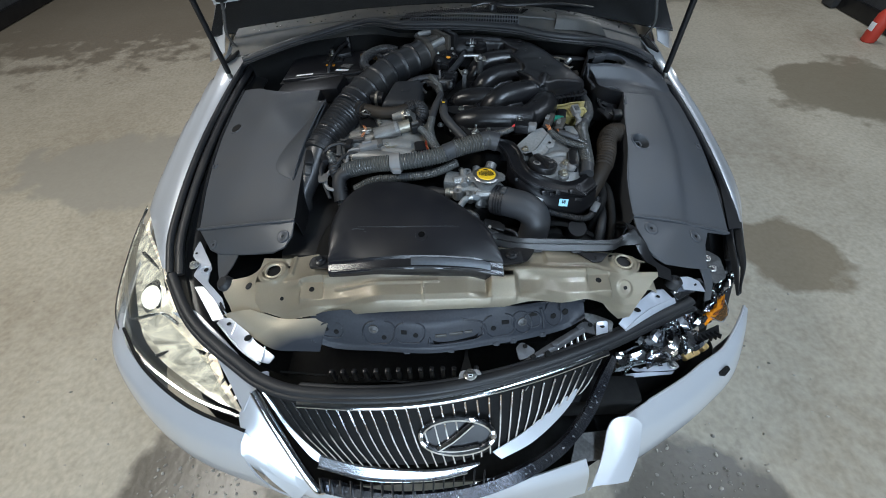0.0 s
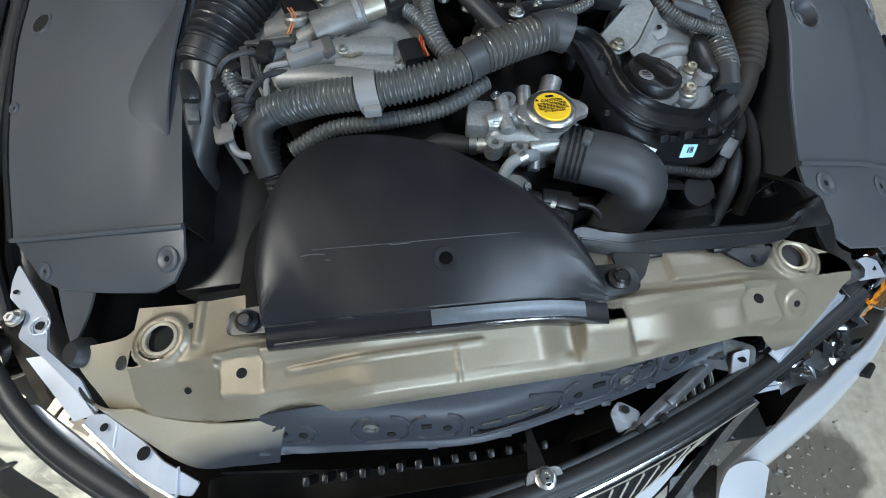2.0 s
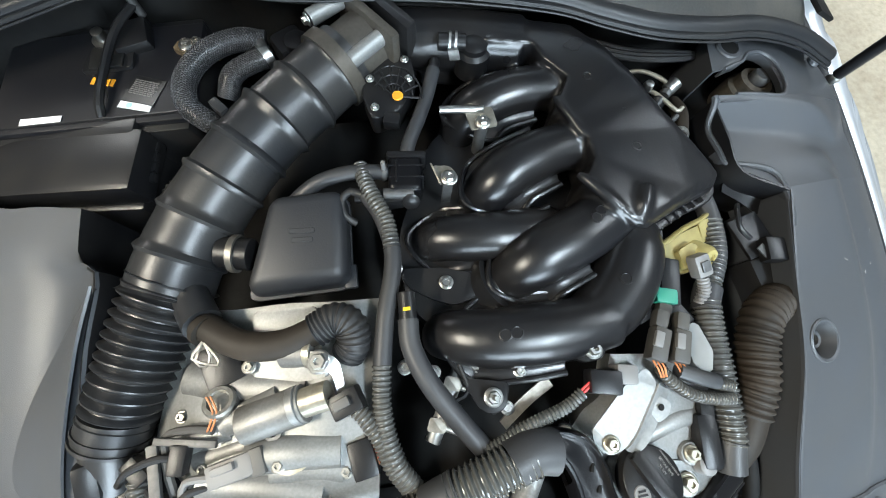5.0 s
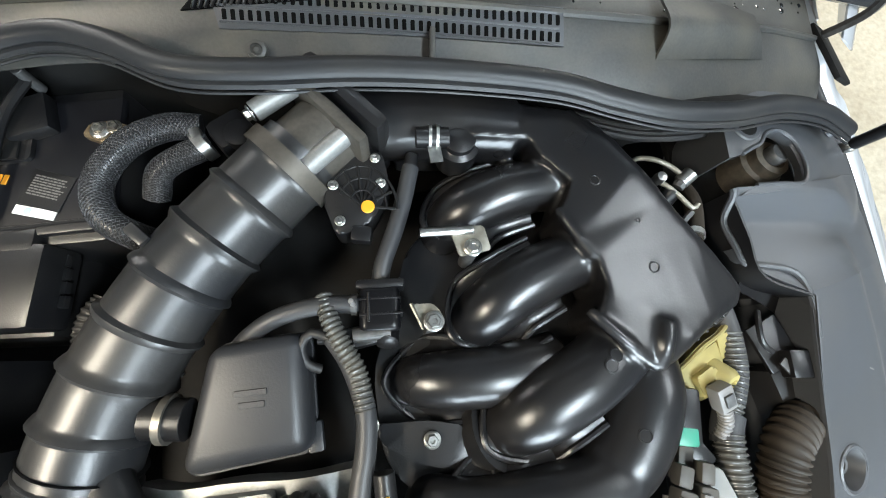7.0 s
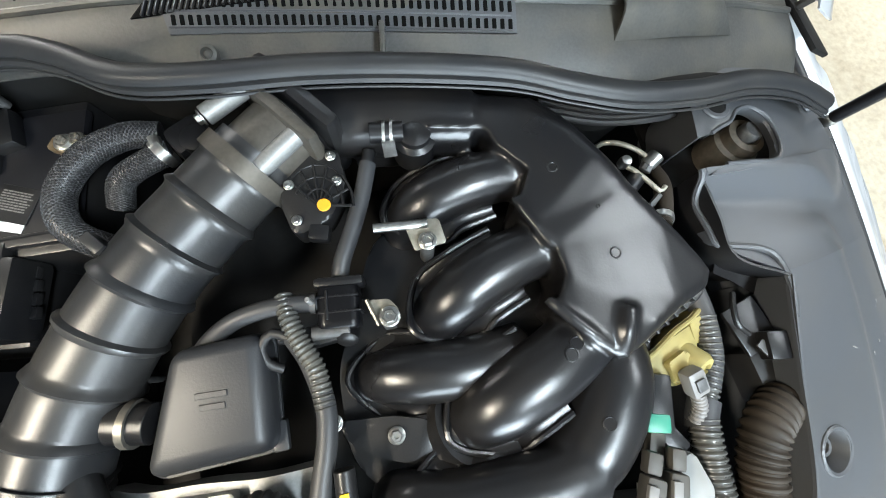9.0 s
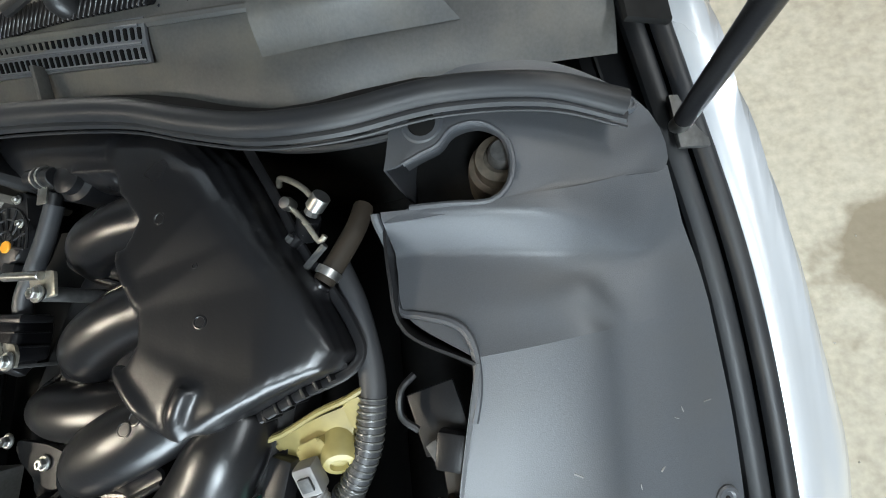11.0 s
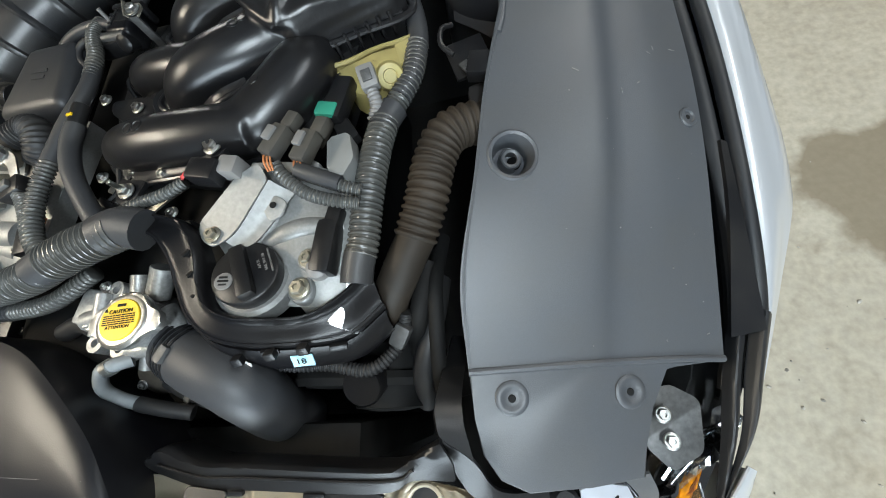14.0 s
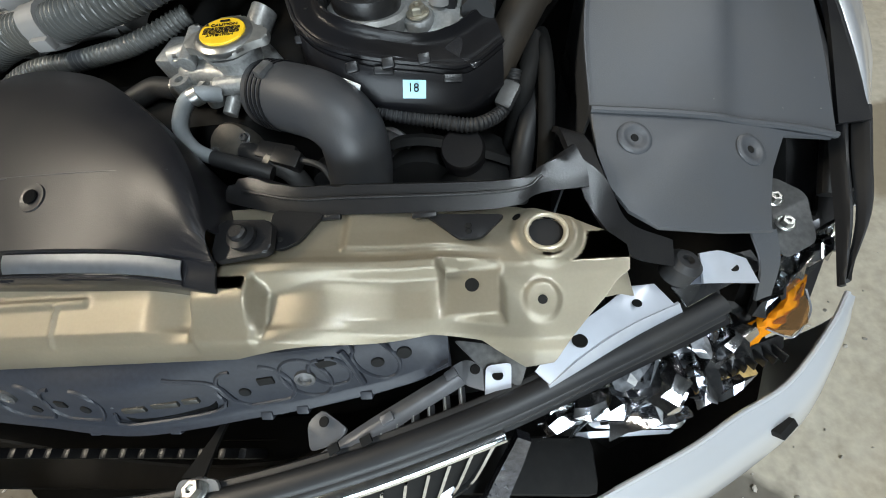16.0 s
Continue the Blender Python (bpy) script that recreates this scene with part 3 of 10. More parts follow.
F1 = [(-0.75, 0.915, 0.885), (-0.45, 0.970, 0.915), (-0.25, 0.975, 0.930), (-0.11, 0.935, 0.930), (0.08, 0.905, 0.938), (0.26, 0.875, 0.940), (0.40, 0.850, 0.935), (0.56, 0.865, 0.905), (0.72, 0.875, 0.865)]
F2 = [(-0.75, 0.965, 0.900), (-0.45, 1.010, 0.922), (-0.25, 0.998, 0.940), (-0.12, 0.985, 0.950), (0.08, 0.945, 0.965), (0.26, 0.918, 0.962), (0.40, 0.905, 0.952), (0.57, 0.915, 0.918), (0.72, 0.925, 0.875)]
F3 = [(x, y + 0.065, z + 0.012) for x, y, z in F2]
HOLE = material("deep_black_hole", (0.002, 0.002, 0.002), 0.9, spec=0.1)
cowl = part("scuttle_panel", sheet([[(x, y - 0.035, z - 0.02) for x, y, z in F1], F1, F2, F3], 48, 20, 0.003), SCUTTLE, car, "dusty black scuttle panel with rows of air slots", angle=50)
part("scuttle_edge", tube(F2, 0.005, 8), SCUTTLE, car)
# air slots: dark holes in a raised strip
strip = part("slot_strip", sheet([[(-0.108, 0.946, 0.9395), (0.08, 0.913, 0.949), (0.266, 0.879, 0.952)], [(-0.110, 0.965, 0.948), (0.08, 0.930, 0.957), (0.268, 0.897, 0.960)], [(-0.112, 0.988, 0.955), (0.08, 0.951, 0.966), (0.270, 0.919, 0.967)]], 20, 8, 0.003), COVER, cowl)
for row in range(2):
    for i in range(41):
        u = i / 40
        x = -0.100 + u * 0.360 + row * 0.002
        y = 0.9575 - u * 0.069 + row * 0.0175
        z, _t = on(strip, x, y)
        part("air_slot", block((0.0050, 0.0118, 0.004), (x, y, z - 0.0006), (_t[0], _t[1], -6), 0.0018), HOLE, cowl)
for _d in (0.0018, 0.0165, 0.0330):
    _p = [(x, 0.9575 - (x + 0.100) / 0.360 * 0.069 - 0.0080 + _d) for x in (-0.106, 0.0, 0.08, 0.17, 0.262)]
    part("strip_bead", tube([(x, y, on(strip, x, y)[0] + 0.0004) for x, y in _p], 0.0014, 6), COVER, cowl)
part("scuttle_recess", sheet([[(0.385, 0.860, 0.940), (0.48, 0.862, 0.930), (0.575, 0.873, 0.906)], [(0.392, 0.882, 0.970), (0.48, 0.886, 0.958), (0.556, 0.894, 0.932)], [(0.392, 0.920, 0.972), (0.48, 0.922, 0.957), (0.560, 0.924, 0.931)]], 12, 10, 0.003), SCUTTLE, cowl, angle=30)
part("scuttle_rib", block((0.006, 0.05, 0.014), (0.115, 0.888, 0.948), (24, 0, -8), 0.002), SCUTTLE, cowl)
for x, y, z in ((-0.072, 0.918, 0.935), (-0.30, 0.955, 0.928)):
    part("scuttle_clip", lathe([(0.011, -0.004), (0.010, 0.004), (0.0065, 0.005), (0.005, 0.002), (0.0025, 0.004)], (x, y, z), (25, 0, 0)), SCUTTLE, cowl)
GLASS = material("dark_windscreen_glass", (0.012, 0.013, 0.014), 0.06, coat=1.0)
part("windscreen", sheet([[(-0.85, 0.99, 0.895), (-0.4, 1.065, 0.935), (0.0, 1.035, 0.972), (0.4, 0.985, 0.96), (0.85, 0.96, 0.885)], [(-0.80, 1.45, 1.15), (-0.4, 1.52, 1.19), (0, 1.50, 1.22), (0.4, 1.45, 1.21), (0.80, 1.42, 1.14)], [(-0.68, 1.9, 1.36), (-0.4, 1.97, 1.39), (0, 1.95, 1.41), (0.4, 1.92, 1.40), (0.68, 1.88, 1.35)]], 24, 14, 0.005), GLASS, car, "dark windscreen glass")
LOUVRE = [[(x, 0.968 - 0.09 * (x + 0.14) + d, 0) for x in (-0.145 + 1.2 * d, 0.0 + 0.8 * d, 0.14 + 0.8 * d, 0.282 + 0.9 * d)] for d in (0.0, 0.014, 0.026)]
LOUVRE = [[(x, y, on(cowl, x, y)[0] + 0.0030) for x, y, _z in r] for r in LOUVRE]
louvre = part("windscreen_grille", sheet(LOUVRE, 20, 4, 0.002), HOLE, cowl, "black louvre below the windscreen", angle=60)
for i in range(62):
    u = i / 61
    x = -0.132 + 0.412 * u
    y = 0.9805 - 0.09 * (x + 0.14)
    z, _t = on(louvre, x, y)
    part("grille_rib", block((0.0026, 0.030, 0.004), (x, y, z + 0.0012), (_t[0], _t[1], -28), 0.0008, 1), GLOSS, louvre)
def droplet_mesh(spots):
    bm = bmesh.new()
    for x, y, z, r in spots:
        bmesh.ops.create_icosphere(bm, subdivisions=1, radius=r, matrix=Matrix.Translation((x, y, z)) @ Matrix.Diagonal((1, 1.3, 0.45, 1)))
    return bm


_rng = random.Random(21)
_spots = []
for _k in range(150):
    _x, _v = _rng.uniform(-0.7, 0.7), _rng.random()
    _f = [f for f in (F2, F3)]
    _y = along_rows([(p[0], p[1], p[2]) for p in F2], _x, 1) + 0.012 + 0.05 * _v
    _z = on(cowl, _x, _y)[0]
    _spots.append((_x, _y, _z + 0.0004, 0.0012 + 0.0032 * _rng.random() ** 3))
for _s in _spots:
    part("water_droplet", droplet_mesh([_s]), GLASS, cowl)
part("wiper_arm", tube([(0.11, 0.960, 0.985), (0.17, 0.968, 0.990), (0.24, 0.955, 0.985), (0.42, 0.985, 0.975), (0.66, 1.03, 0.93)], 0.008, 8, 0.6), BLACK, car)
part("wiper_cap", lathe([(0.016, 0), (0.016, 0.012), (0.010, 0.02)], (0.18, 0.955, 0.972)), BLACK, car)
for s in (-1, 1):
    part("screen_pillar", sheet([[(s * 0.79, 0.93, 0.865), (s * 0.80, 1.2, 1.01), (s * 0.70, 1.9, 1.37)], [(s * 0.83, 0.92, 0.845), (s * 0.86, 1.2, 0.97), (s * 0.76, 1.9, 1.33)], [(s * 0.90, 1.0, 0.80), (s * 0.92, 1.25, 0.9), (s * 0.84, 1.9, 1.24)]], 16, 6, 0.003), PAINT, car, "white windscreen pillar")
    part("body_side", sheet([[(s * 0.82, 1.0, 0.83), (s * 0.88, 1.6, 0.90), (s * 0.89, 3.0, 0.93), (s * 0.84, 3.55, 0.93)], [(s * 0.965, 1.0, 0.5), (s * 0.97, 1.6, 0.5), (s * 0.97, 3.0, 0.5), (s * 0.93, 3.58, 0.55)], [(s * 0.93, 1.0, 0.22), (s * 0.94, 1.6, 0.22), (s * 0.94, 3.0, 0.22), (s * 0.90, 3.56, 0.26)]], 14, 10, 0.004), PAINT, car, "white body side")
    part("side_window", sheet([[(s * 0.83, 1.30, 0.935), (s * 0.865, 1.9, 0.93), (s * 0.865, 2.9, 0.94)], [(s * 0.80, 1.55, 1.12), (s * 0.77, 2.0, 1.18), (s * 0.76, 2.7, 1.18)], [(s * 0.69, 1.90, 1.35), (s * 0.70, 2.3, 1.385), (s * 0.64, 2.85, 1.35)]], 12, 8, 0.004), GLASS, car, "dark side window")
    part("roof_rail", tube([(s * 0.70, 1.88, 1.36), (s * 0.715, 2.4, 1.385), (s * 0.67, 2.9, 1.34), (s * 0.72, 3.3, 1.08), (s * 0.78, 3.5, 0.94)], 0.030, 8), PAINT, car)
    part("rear_wheel", lathe([(0.20, -0.10), (0.30, -0.11), (0.325, -0.08), (0.325, 0.08), (0.30, 0.11), (0.20, 0.10), (0.05, 0.08), (0.05, -0.08)], (s * 0.80, 2.95, 0.331), (0, 90, 0), 32), RUBBER, car)
part("roof", sheet([[(-0.68, 1.9, 1.36), (0, 1.95, 1.41), (0.68, 1.88, 1.35)], [(-0.70, 2.4, 1.39), (0, 2.4, 1.45), (0.70, 2.4, 1.39)], [(-0.66, 2.9, 1.34), (0, 2.95, 1.40), (0.66, 2.9, 1.34)]], 14, 12, 0.004), PAINT, car)
part("rear_window", sheet([[(-0.66, 2.9, 1.335), (0, 2.95, 1.395), (0.66, 2.9, 1.335)], [(-0.70, 3.2, 1.13), (0, 3.28, 1.18), (0.70, 3.2, 1.13)], [(-0.74, 3.42, 0.96), (0, 3.5, 0.98), (0.74, 3.42, 0.96)]], 12, 8, 0.004), GLASS, car, "dark rear window")
part("boot_lid", sheet([[(-0.80, 3.40, 0.945), (0, 3.48, 0.975), (0.80, 3.40, 0.945)], [(-0.84, 3.75, 0.93), (0, 3.85, 0.96), (0.84, 3.75, 0.93)], [(-0.84, 3.80, 0.70), (0, 3.92, 0.70), (0.84, 3.80, 0.70)], [(-0.86, 3.82, 0.30), (0, 3.95, 0.28), (0.86, 3.82, 0.30)]], 16, 14, 0.004), PAINT, car, "white boot lid and rear bumper")
for s in (-1, 1):
    part("rear_quarter", sheet([[(s * 0.84, 3.50, 0.935), (s * 0.84, 3.76, 0.925)], [(s * 0.93, 3.52, 0.60), (s * 0.88, 3.80, 0.60)], [(s * 0.91, 3.52, 0.26), (s * 0.87, 3.82, 0.29)]], 6, 10, 0.004), PAINT, car)
for s in (-1, 1):
    _w = part("wheel", lathe([(0.20, -0.10), (0.30, -0.11), (0.325, -0.08), (0.325, 0.08), (0.30, 0.11), (0.20, 0.10)], (s * 0.80, 0.45, 0.331), (0, 90, 0), 32), RUBBER, car)
    part("rim", lathe([(0.05, -0.08), (0.205, -0.09), (0.205, 0.09), (0.05, 0.08)], (s * 0.80, 0.45, 0.331), (0, 90, 0), 24), STEEL, _w)

# gas struts of the raised bonnet
for s, foot, head in ((1, (0.772, 0.766, 0.815), (0.735, 0.722, 1.480)), (-1, (-0.765, 0.85, 0.815), (-0.735, 0.722, 1.480))):
    a, b = Vector(foot), Vector(head)
    g = part("gas_strut", rod(a + (b - a) * 0.02, a.lerp(b, 0.62), 0.0095), BLACK, car, "black gas strut holding the bonnet up")
    part("strut_rod", rod(a.lerp(b, 0.62), b, 0.004), STEEL, g)
    part("strut_ball", lathe([(0.004, -0.02), (0.008, -0.012), (0.0095, 0), (0.008, 0.010), (0.004, 0.016)], foot, (20, 0, 0)), STEEL, g)
    part("strut_bracket", block((0.035, 0.06, 0.006), (foot[0] + s * 0.015, foot[1] + 0.01, foot[2] - 0.02), (0, s * 20, 0), 0.002), DULL, g)

# raised bonnet: white skin, black liner and stiffening frame beneath
BN_A, BN_U, BN_N = Vector((0, 0.965, 1.035)), Vector((0, -0.47, 0.883)), Vector((0, -0.883, -0.47))


def bonnet_point(x, d, n=0.0):
    return tuple(BN_A + Vector((x, 0, 0)) + BN_U * d + BN_N * (n + 0.03 * (x / 0.75) ** 2 - 0.02 * math.sin(min(1, d) * 3.0)))


bonnet = part("bonnet", sheet([[bonnet_point(x * (1 - 0.10 * d), d + 0.04 * (1 - (x / 0.75) ** 2)) for x in (-0.76, -0.5, -0.2, 0.2, 0.5, 0.76)] for d in (0, 0.25, 0.5, 0.75, 1.0)], 20, 16, 0.004), PAINT, car, "white bonnet raised on gas struts")
part("liner", sheet([[bonnet_point(x * (1 - 0.10 * d), d, 0.022) for x in (-0.66, -0.4, 0, 0.4, 0.66)] for d in (0.10, 0.4, 0.7, 0.93)], 16, 12, 0.010), MATTE, bonnet, "black bonnet liner")
part("frame", tube([bonnet_point(x * (1 - 0.10 * d), d, 0.02) for x, d in ((-0.72, 0.03), (-0.72, 0.5), (-0.70, 0.96), (0, 1.0), (0.70, 0.96), (0.72, 0.5), (0.72, 0.03))], 0.022, 8, 0.6), BLACK, bonnet)

# bonnet hinges
for s in (-1, 1):
    part("bonnet_hinge", tube([(s * 0.735, 0.93, 0.87), (s * 0.75, 0.92, 0.93), (s * 0.735, 0.93, 1.0), (s * 0.72, 0.935, 1.075)], 0.010, 6, 0.5), DULL, car)
    part("hinge_plate", block((0.05, 0.10, 0.008), (s * 0.745, 0.90, 0.868), (0, s * 25, 0), 0.003), DARK, car)
# ---- front: panel, bumper, grille, lamps ----


def mix(a, b, t):
    return a + (b - a) * t


def step(a, b, x):
    t = max(0.0, min(1.0, (x - a) / (b - a)))
    return t * t * (3 - 2 * t)


def along(table, x):
    for (x0, y0), (x1, y1) in zip(table, table[1:]):
        if x <= x1:
            return mix(y0, y1, max(0.0, (x - x0) / (x1 - x0)))
    return table[-1][1]


# height of the pressing over y: in the middle, towards the sides and at its ends
MIDDLE = [(-0.116, 0.728), (-0.108, 0.752), (-0.100, 0.768), (-0.090, 0.775), (-0.060, 0.781), (-0.050, 0.784), (-0.044, 0.792), (-0.036, 0.793), (-0.028, 0.786), (-0.018, 0.782), (0.06, 0.778)]
SIDES = [(-0.112, 0.712), (-0.100, 0.726), (-0.092, 0.741), (-0.080, 0.750), (-0.056, 0.757), (-0.047, 0.762), (-0.041, 0.777), (-0.034, 0.779), (-0.026, 0.772), (0.0, 0.768), (0.06, 0.766)]
ENDS = [(-0.112, 0.682), (-0.100, 0.694), (-0.090, 0.708), (-0.072, 0.722), (-0.050, 0.736), (-0.038, 0.744), (-0.030, 0.750), (0.0, 0.750), (0.06, 0.746)]


def band(a, b, x, w=0.004):
    """1 between a and b, with soft edges w wide."""
    return step(a, a + w, x) * (1 - step(b - w, b, x))


def pressed(x, y):
    """The height of the pressed radiator panel."""
    off = abs(x - 0.005)
    z = mix(mix(along(MIDDLE, y), along(SIDES, y), step(0.155, 0.27, off)), along(ENDS, y), step(0.295, 0.40, off))
    # raised bridge with flared sides
    z = max(z, mix(z, mix(0.772, 0.794, step(-0.104, -0.060, y)), band(0.086, 0.148, x, 0.006) * step(-0.108, -0.096, y) * (1 - step(-0.046, -0.036, y))))
    flare = max(step(0.035, 0.080, x) * (1 - step(0.080, 0.086, x)), (1 - step(0.155, 0.215, x)) * step(0.148, 0.154, x)) * step(-0.104, -0.082, y) * (1 - step(-0.058, -0.046, y))
    z -= 0.010 * flare
    # square pads round the two bolt holes
    for px in (-0.312, 0.339):
        pad = band(px - 0.030, px + 0.030, x, 0.006) * band(-0.082, -0.030, y, 0.006)
        z = mix(z, 0.752 + 0.10 * (y + 0.05), pad)
    # three-cornered pressing, raised rings and the seam of the joined sheet
    wedge = step(0.0, 0.012, x - 0.215) * step(-0.022, -0.017, y) * (1 - step(0.0, 0.05, (x - 0.228) * 0.62 - (0.030 - y)))
    z += 0.006 * wedge
    for px in (-0.411, 0.411):
        d = math.hypot(x - px, y)
        z += 0.006 * (1 - step(0.027, 0.036, d)) - 0.003 * (1 - step(0.018, 0.023, d))
    d = math.hypot(x - 0.403, y + 0.060)
    z += 0.003 * (1 - step(0.013, 0.019, d))
    z += 0.005 * band(-0.376, -0.360, x, 0.005) * step(-0.02, -0.012, y)
    z += 0.003 * band(-0.262, -0.02, x, 0.01) * band(-0.066, -0.055, y, 0.004)
    z += 0.0025 * band(-0.061, -0.055, x, 0.002) * band(-0.104, -0.060, y, 0.004)
    return z


def panel_mesh(nu=400, nv=84):
    bm = bmesh.new()
    V = []
    for j in range(nv + 1):
        v = j / nv
        row = []
        for i in range(nu + 1):
            u = i / nu
            right = along([(0, 0.444), (0.15, 0.466), (0.35, 0.482), (0.62, 0.482), (0.8, 0.460), (1, 0.412)], v)
            x = mix(-0.448 + 0.012 * step(0.85, 1, v), right, u)
            rear = along([(-0.45, 0.045), (-0.27, 0.036), (0.12, 0.034), (0.19, 0.046), (0.28, 0.036), (0.39, 0.032), (0.44, 0.012)], x)
            front = along([(-0.45, -0.080), (-0.37, -0.100), (-0.17, -0.112), (0.12, -0.110), (0.22, -0.100), (0.30, -0.092), (0.345, -0.094), (0.385, -0.112), (0.415, -0.108), (0.47, -0.07)], x)
            y = mix(rear, front, v)
            row.append(bm.verts.new((x, y, pressed(x, y))))
        V.append(row)
    top = []
    for j in range(nv):
        for i in range(nu):
            q = (V[j][i], V[j][i + 1], V[j + 1][i + 1], V[j + 1][i])
            c = sum((w.co for w in q), Vector()) / 4
            if min(math.hypot(c.x - 0.411, c.y), math.hypot(c.x + 0.411, c.y)) < 0.0172:
                continue
            top.append(bm.faces.new(q))
    bmesh.ops.solidify(bm, geom=top, thickness=0.003)
    return bm


front_panel = part("radiator_panel", panel_mesh(), GOLD, car, "gold-painted radiator panel fading into grey primer", angle=55)
LX = [-0.315, -0.26, -0.17, -0.04, 0.096, 0.161, 0.264, 0.31]
LY = [-0.122, -0.128, -0.136, -0.146, -0.128, -0.119, -0.097, -0.086]
lower_rows = [[(x, max(y, -0.108) + 0.006, 0.736) for x, y in zip(LX, LY)], [(x, y + 0.015, 0.722) for x, y in zip(LX, LY)], [(x, y, 0.695) for x, y in zip(LX, LY)], [(x, y - 0.012, 0.668) for x, y in zip(LX, LY)], [(x, y - 0.016, 0.657) for x, y in zip(LX, LY)], [(x, y - 0.024, 0.652) for x, y in zip(LX, LY)], [(x, y - 0.002, 0.640) for x, y in zip(LX, LY)]]
lower_rows = [[(x, y, mix(0.702, z, along([(-0.315, 0.45), (-0.26, 1.0), (0.26, 1.0), (0.31, 0.25)], x))) for x, y, z in r] for r in lower_rows]
PRIMER = material("grey_primer", (0.026, 0.029, 0.038), 0.44, spec=0.35, grain=0.2, scale=200, dust=DUST, dust_amount=0.12, second=(0.028, 0.031, 0.038))
lower = part("lower_panel", sheet(lower_rows, 60, 20, 0.003), PRIMER, front_panel, "dark primed lower radiator panel with punched holes", angle=60)


# ---- covers ----
cover_l = thing("engine_bay_cover", "grey-black plastic cover over the air box with a raised scoop", "cover", "side covers")
rows = [
    [(-0.690, 0.197, 0.698), (-0.61, 0.180, 0.722), (-0.525, 0.163, 0.746), (-0.46, 0.150, 0.765), (-0.425, 0.143, 0.775), (-0.384, 0.136, 0.784)],
    [(-0.700, 0.340, 0.738), (-0.62, 0.325, 0.763), (-0.545, 0.318, 0.782), (-0.47, 0.313, 0.796), (-0.425, 0.306, 0.800), (-0.388, 0.300, 0.814)],
    [(-0.702, 0.50, 0.772), (-0.62, 0.485, 0.795), (-0.550, 0.475, 0.812), (-0.47, 0.465, 0.824), (-0.415, 0.455, 0.830), (-0.364, 0.448, 0.866)],
    [(-0.701, 0.60, 0.784), (-0.62, 0.580, 0.806), (-0.548, 0.565, 0.825), (-0.465, 0.555, 0.838), (-0.405, 0.548, 0.845), (-0.352, 0.545, 0.876)],
    [(-0.700, 0.66, 0.790), (-0.62, 0.640, 0.812), (-0.545, 0.615, 0.832), (-0.48, 0.600, 0.845), (-0.425, 0.590, 0.852), (-0.388, 0.580, 0.858)],
    [(-0.695, 0.77, 0.800), (-0.63, 0.745, 0.818), (-0.575, 0.70, 0.834), (-0.50, 0.664, 0.846), (-0.445, 0.656, 0.853), (-0.392, 0.645, 0.858)],
]
top_l = part("top_panel", sheet(rows, 30, 30, 0.004), COVER, cover_l)
SCOOP = [(x, y, max(z - 0.03, on(top_l, max(x, -0.68), y)[0] + 0.0012)) for x, y, z in [(-0.369, 0.526, 0.868), (-0.419, 0.476, 0.852), (-0.457, 0.409, 0.836), (-0.476, 0.349, 0.818), (-0.466, 0.315, 0.808), (-0.418, 0.277, 0.798)]]
SCOOP_IN = [(-0.348, 0.532, 0.890), (-0.364, 0.474, 0.879), (-0.381, 0.418, 0.860), (-0.396, 0.366, 0.840), (-0.407, 0.320, 0.820), (-0.413, 0.275, 0.802)]
part("scoop", sheet([SCOOP, [tuple(Vector(a).lerp(Vector(b), 0.5) - Vector((0, 0, 0.002))) for a, b in zip(SCOOP, SCOOP_IN)], SCOOP_IN], 26, 10, 0.003), COVER, cover_l, angle=50)
part("front_crease", tube(rows[0], 0.004, 8), COVER, cover_l)
flap_l = part("front_flap", slab([(-0.688, 0.197, 0.6960), (-0.525, 0.163, 0.7440), (-0.385, 0.136, 0.7820), (-0.388, 0.100, 0.766), (-0.404, 0.074, 0.755), (-0.435, 0.066, 0.744), (-0.52, 0.086, 0.718), (-0.605, 0.110, 0.692), (-0.640, 0.132, 0.688), (-0.664, 0.165, 0.688)], 0.005, 0.002), COVER, cover_l)
part("torn_tongue", sheet([[(-0.615, 0.118, 0.686), (-0.60, 0.07, 0.68), (-0.585, 0.030, 0.675)], [(-0.545, 0.096, 0.705), (-0.555, 0.065, 0.695), (-0.575, 0.035, 0.680)]], 8, 5, 0.003), COVER, cover_l)
part("inner_side", sheet([[r[-1] for r in rows], [(r[-1][0] + 0.006, r[-1][1], r[-1][2] - 0.02) for r in rows], [(r[-1][0] + 0.010, r[-1][1], r[-1][2] - 0.11) for r in rows]], 20, 8, 0.003), BLACK, cover_l)
part("outer_lip", tube([r[0] for r in rows], 0.005, 8), BLACK, cover_l)
rivet_on(flap_l, -0.412, 0.102, cover_l, 0.014)
rivet_on(flap_l, -0.630, 0.140, cover_l, 0.010)
_z, _t = on(top_l, -0.655, 0.545)
_h = part("inspection_hole", lathe([(0.024, -0.003), (0.023, 0.001), (0.019, 0.0015), (0.017, 0.0004)], (-0.655, 0.545, _z), _t), COVER, cover_l)
part("hole_bottom", disc(0.0172, 0.002, (-0.655, 0.545, _z), _t), DARK, _h)
rivet_on(top_l, -0.688, 0.40, cover_l, 0.008)

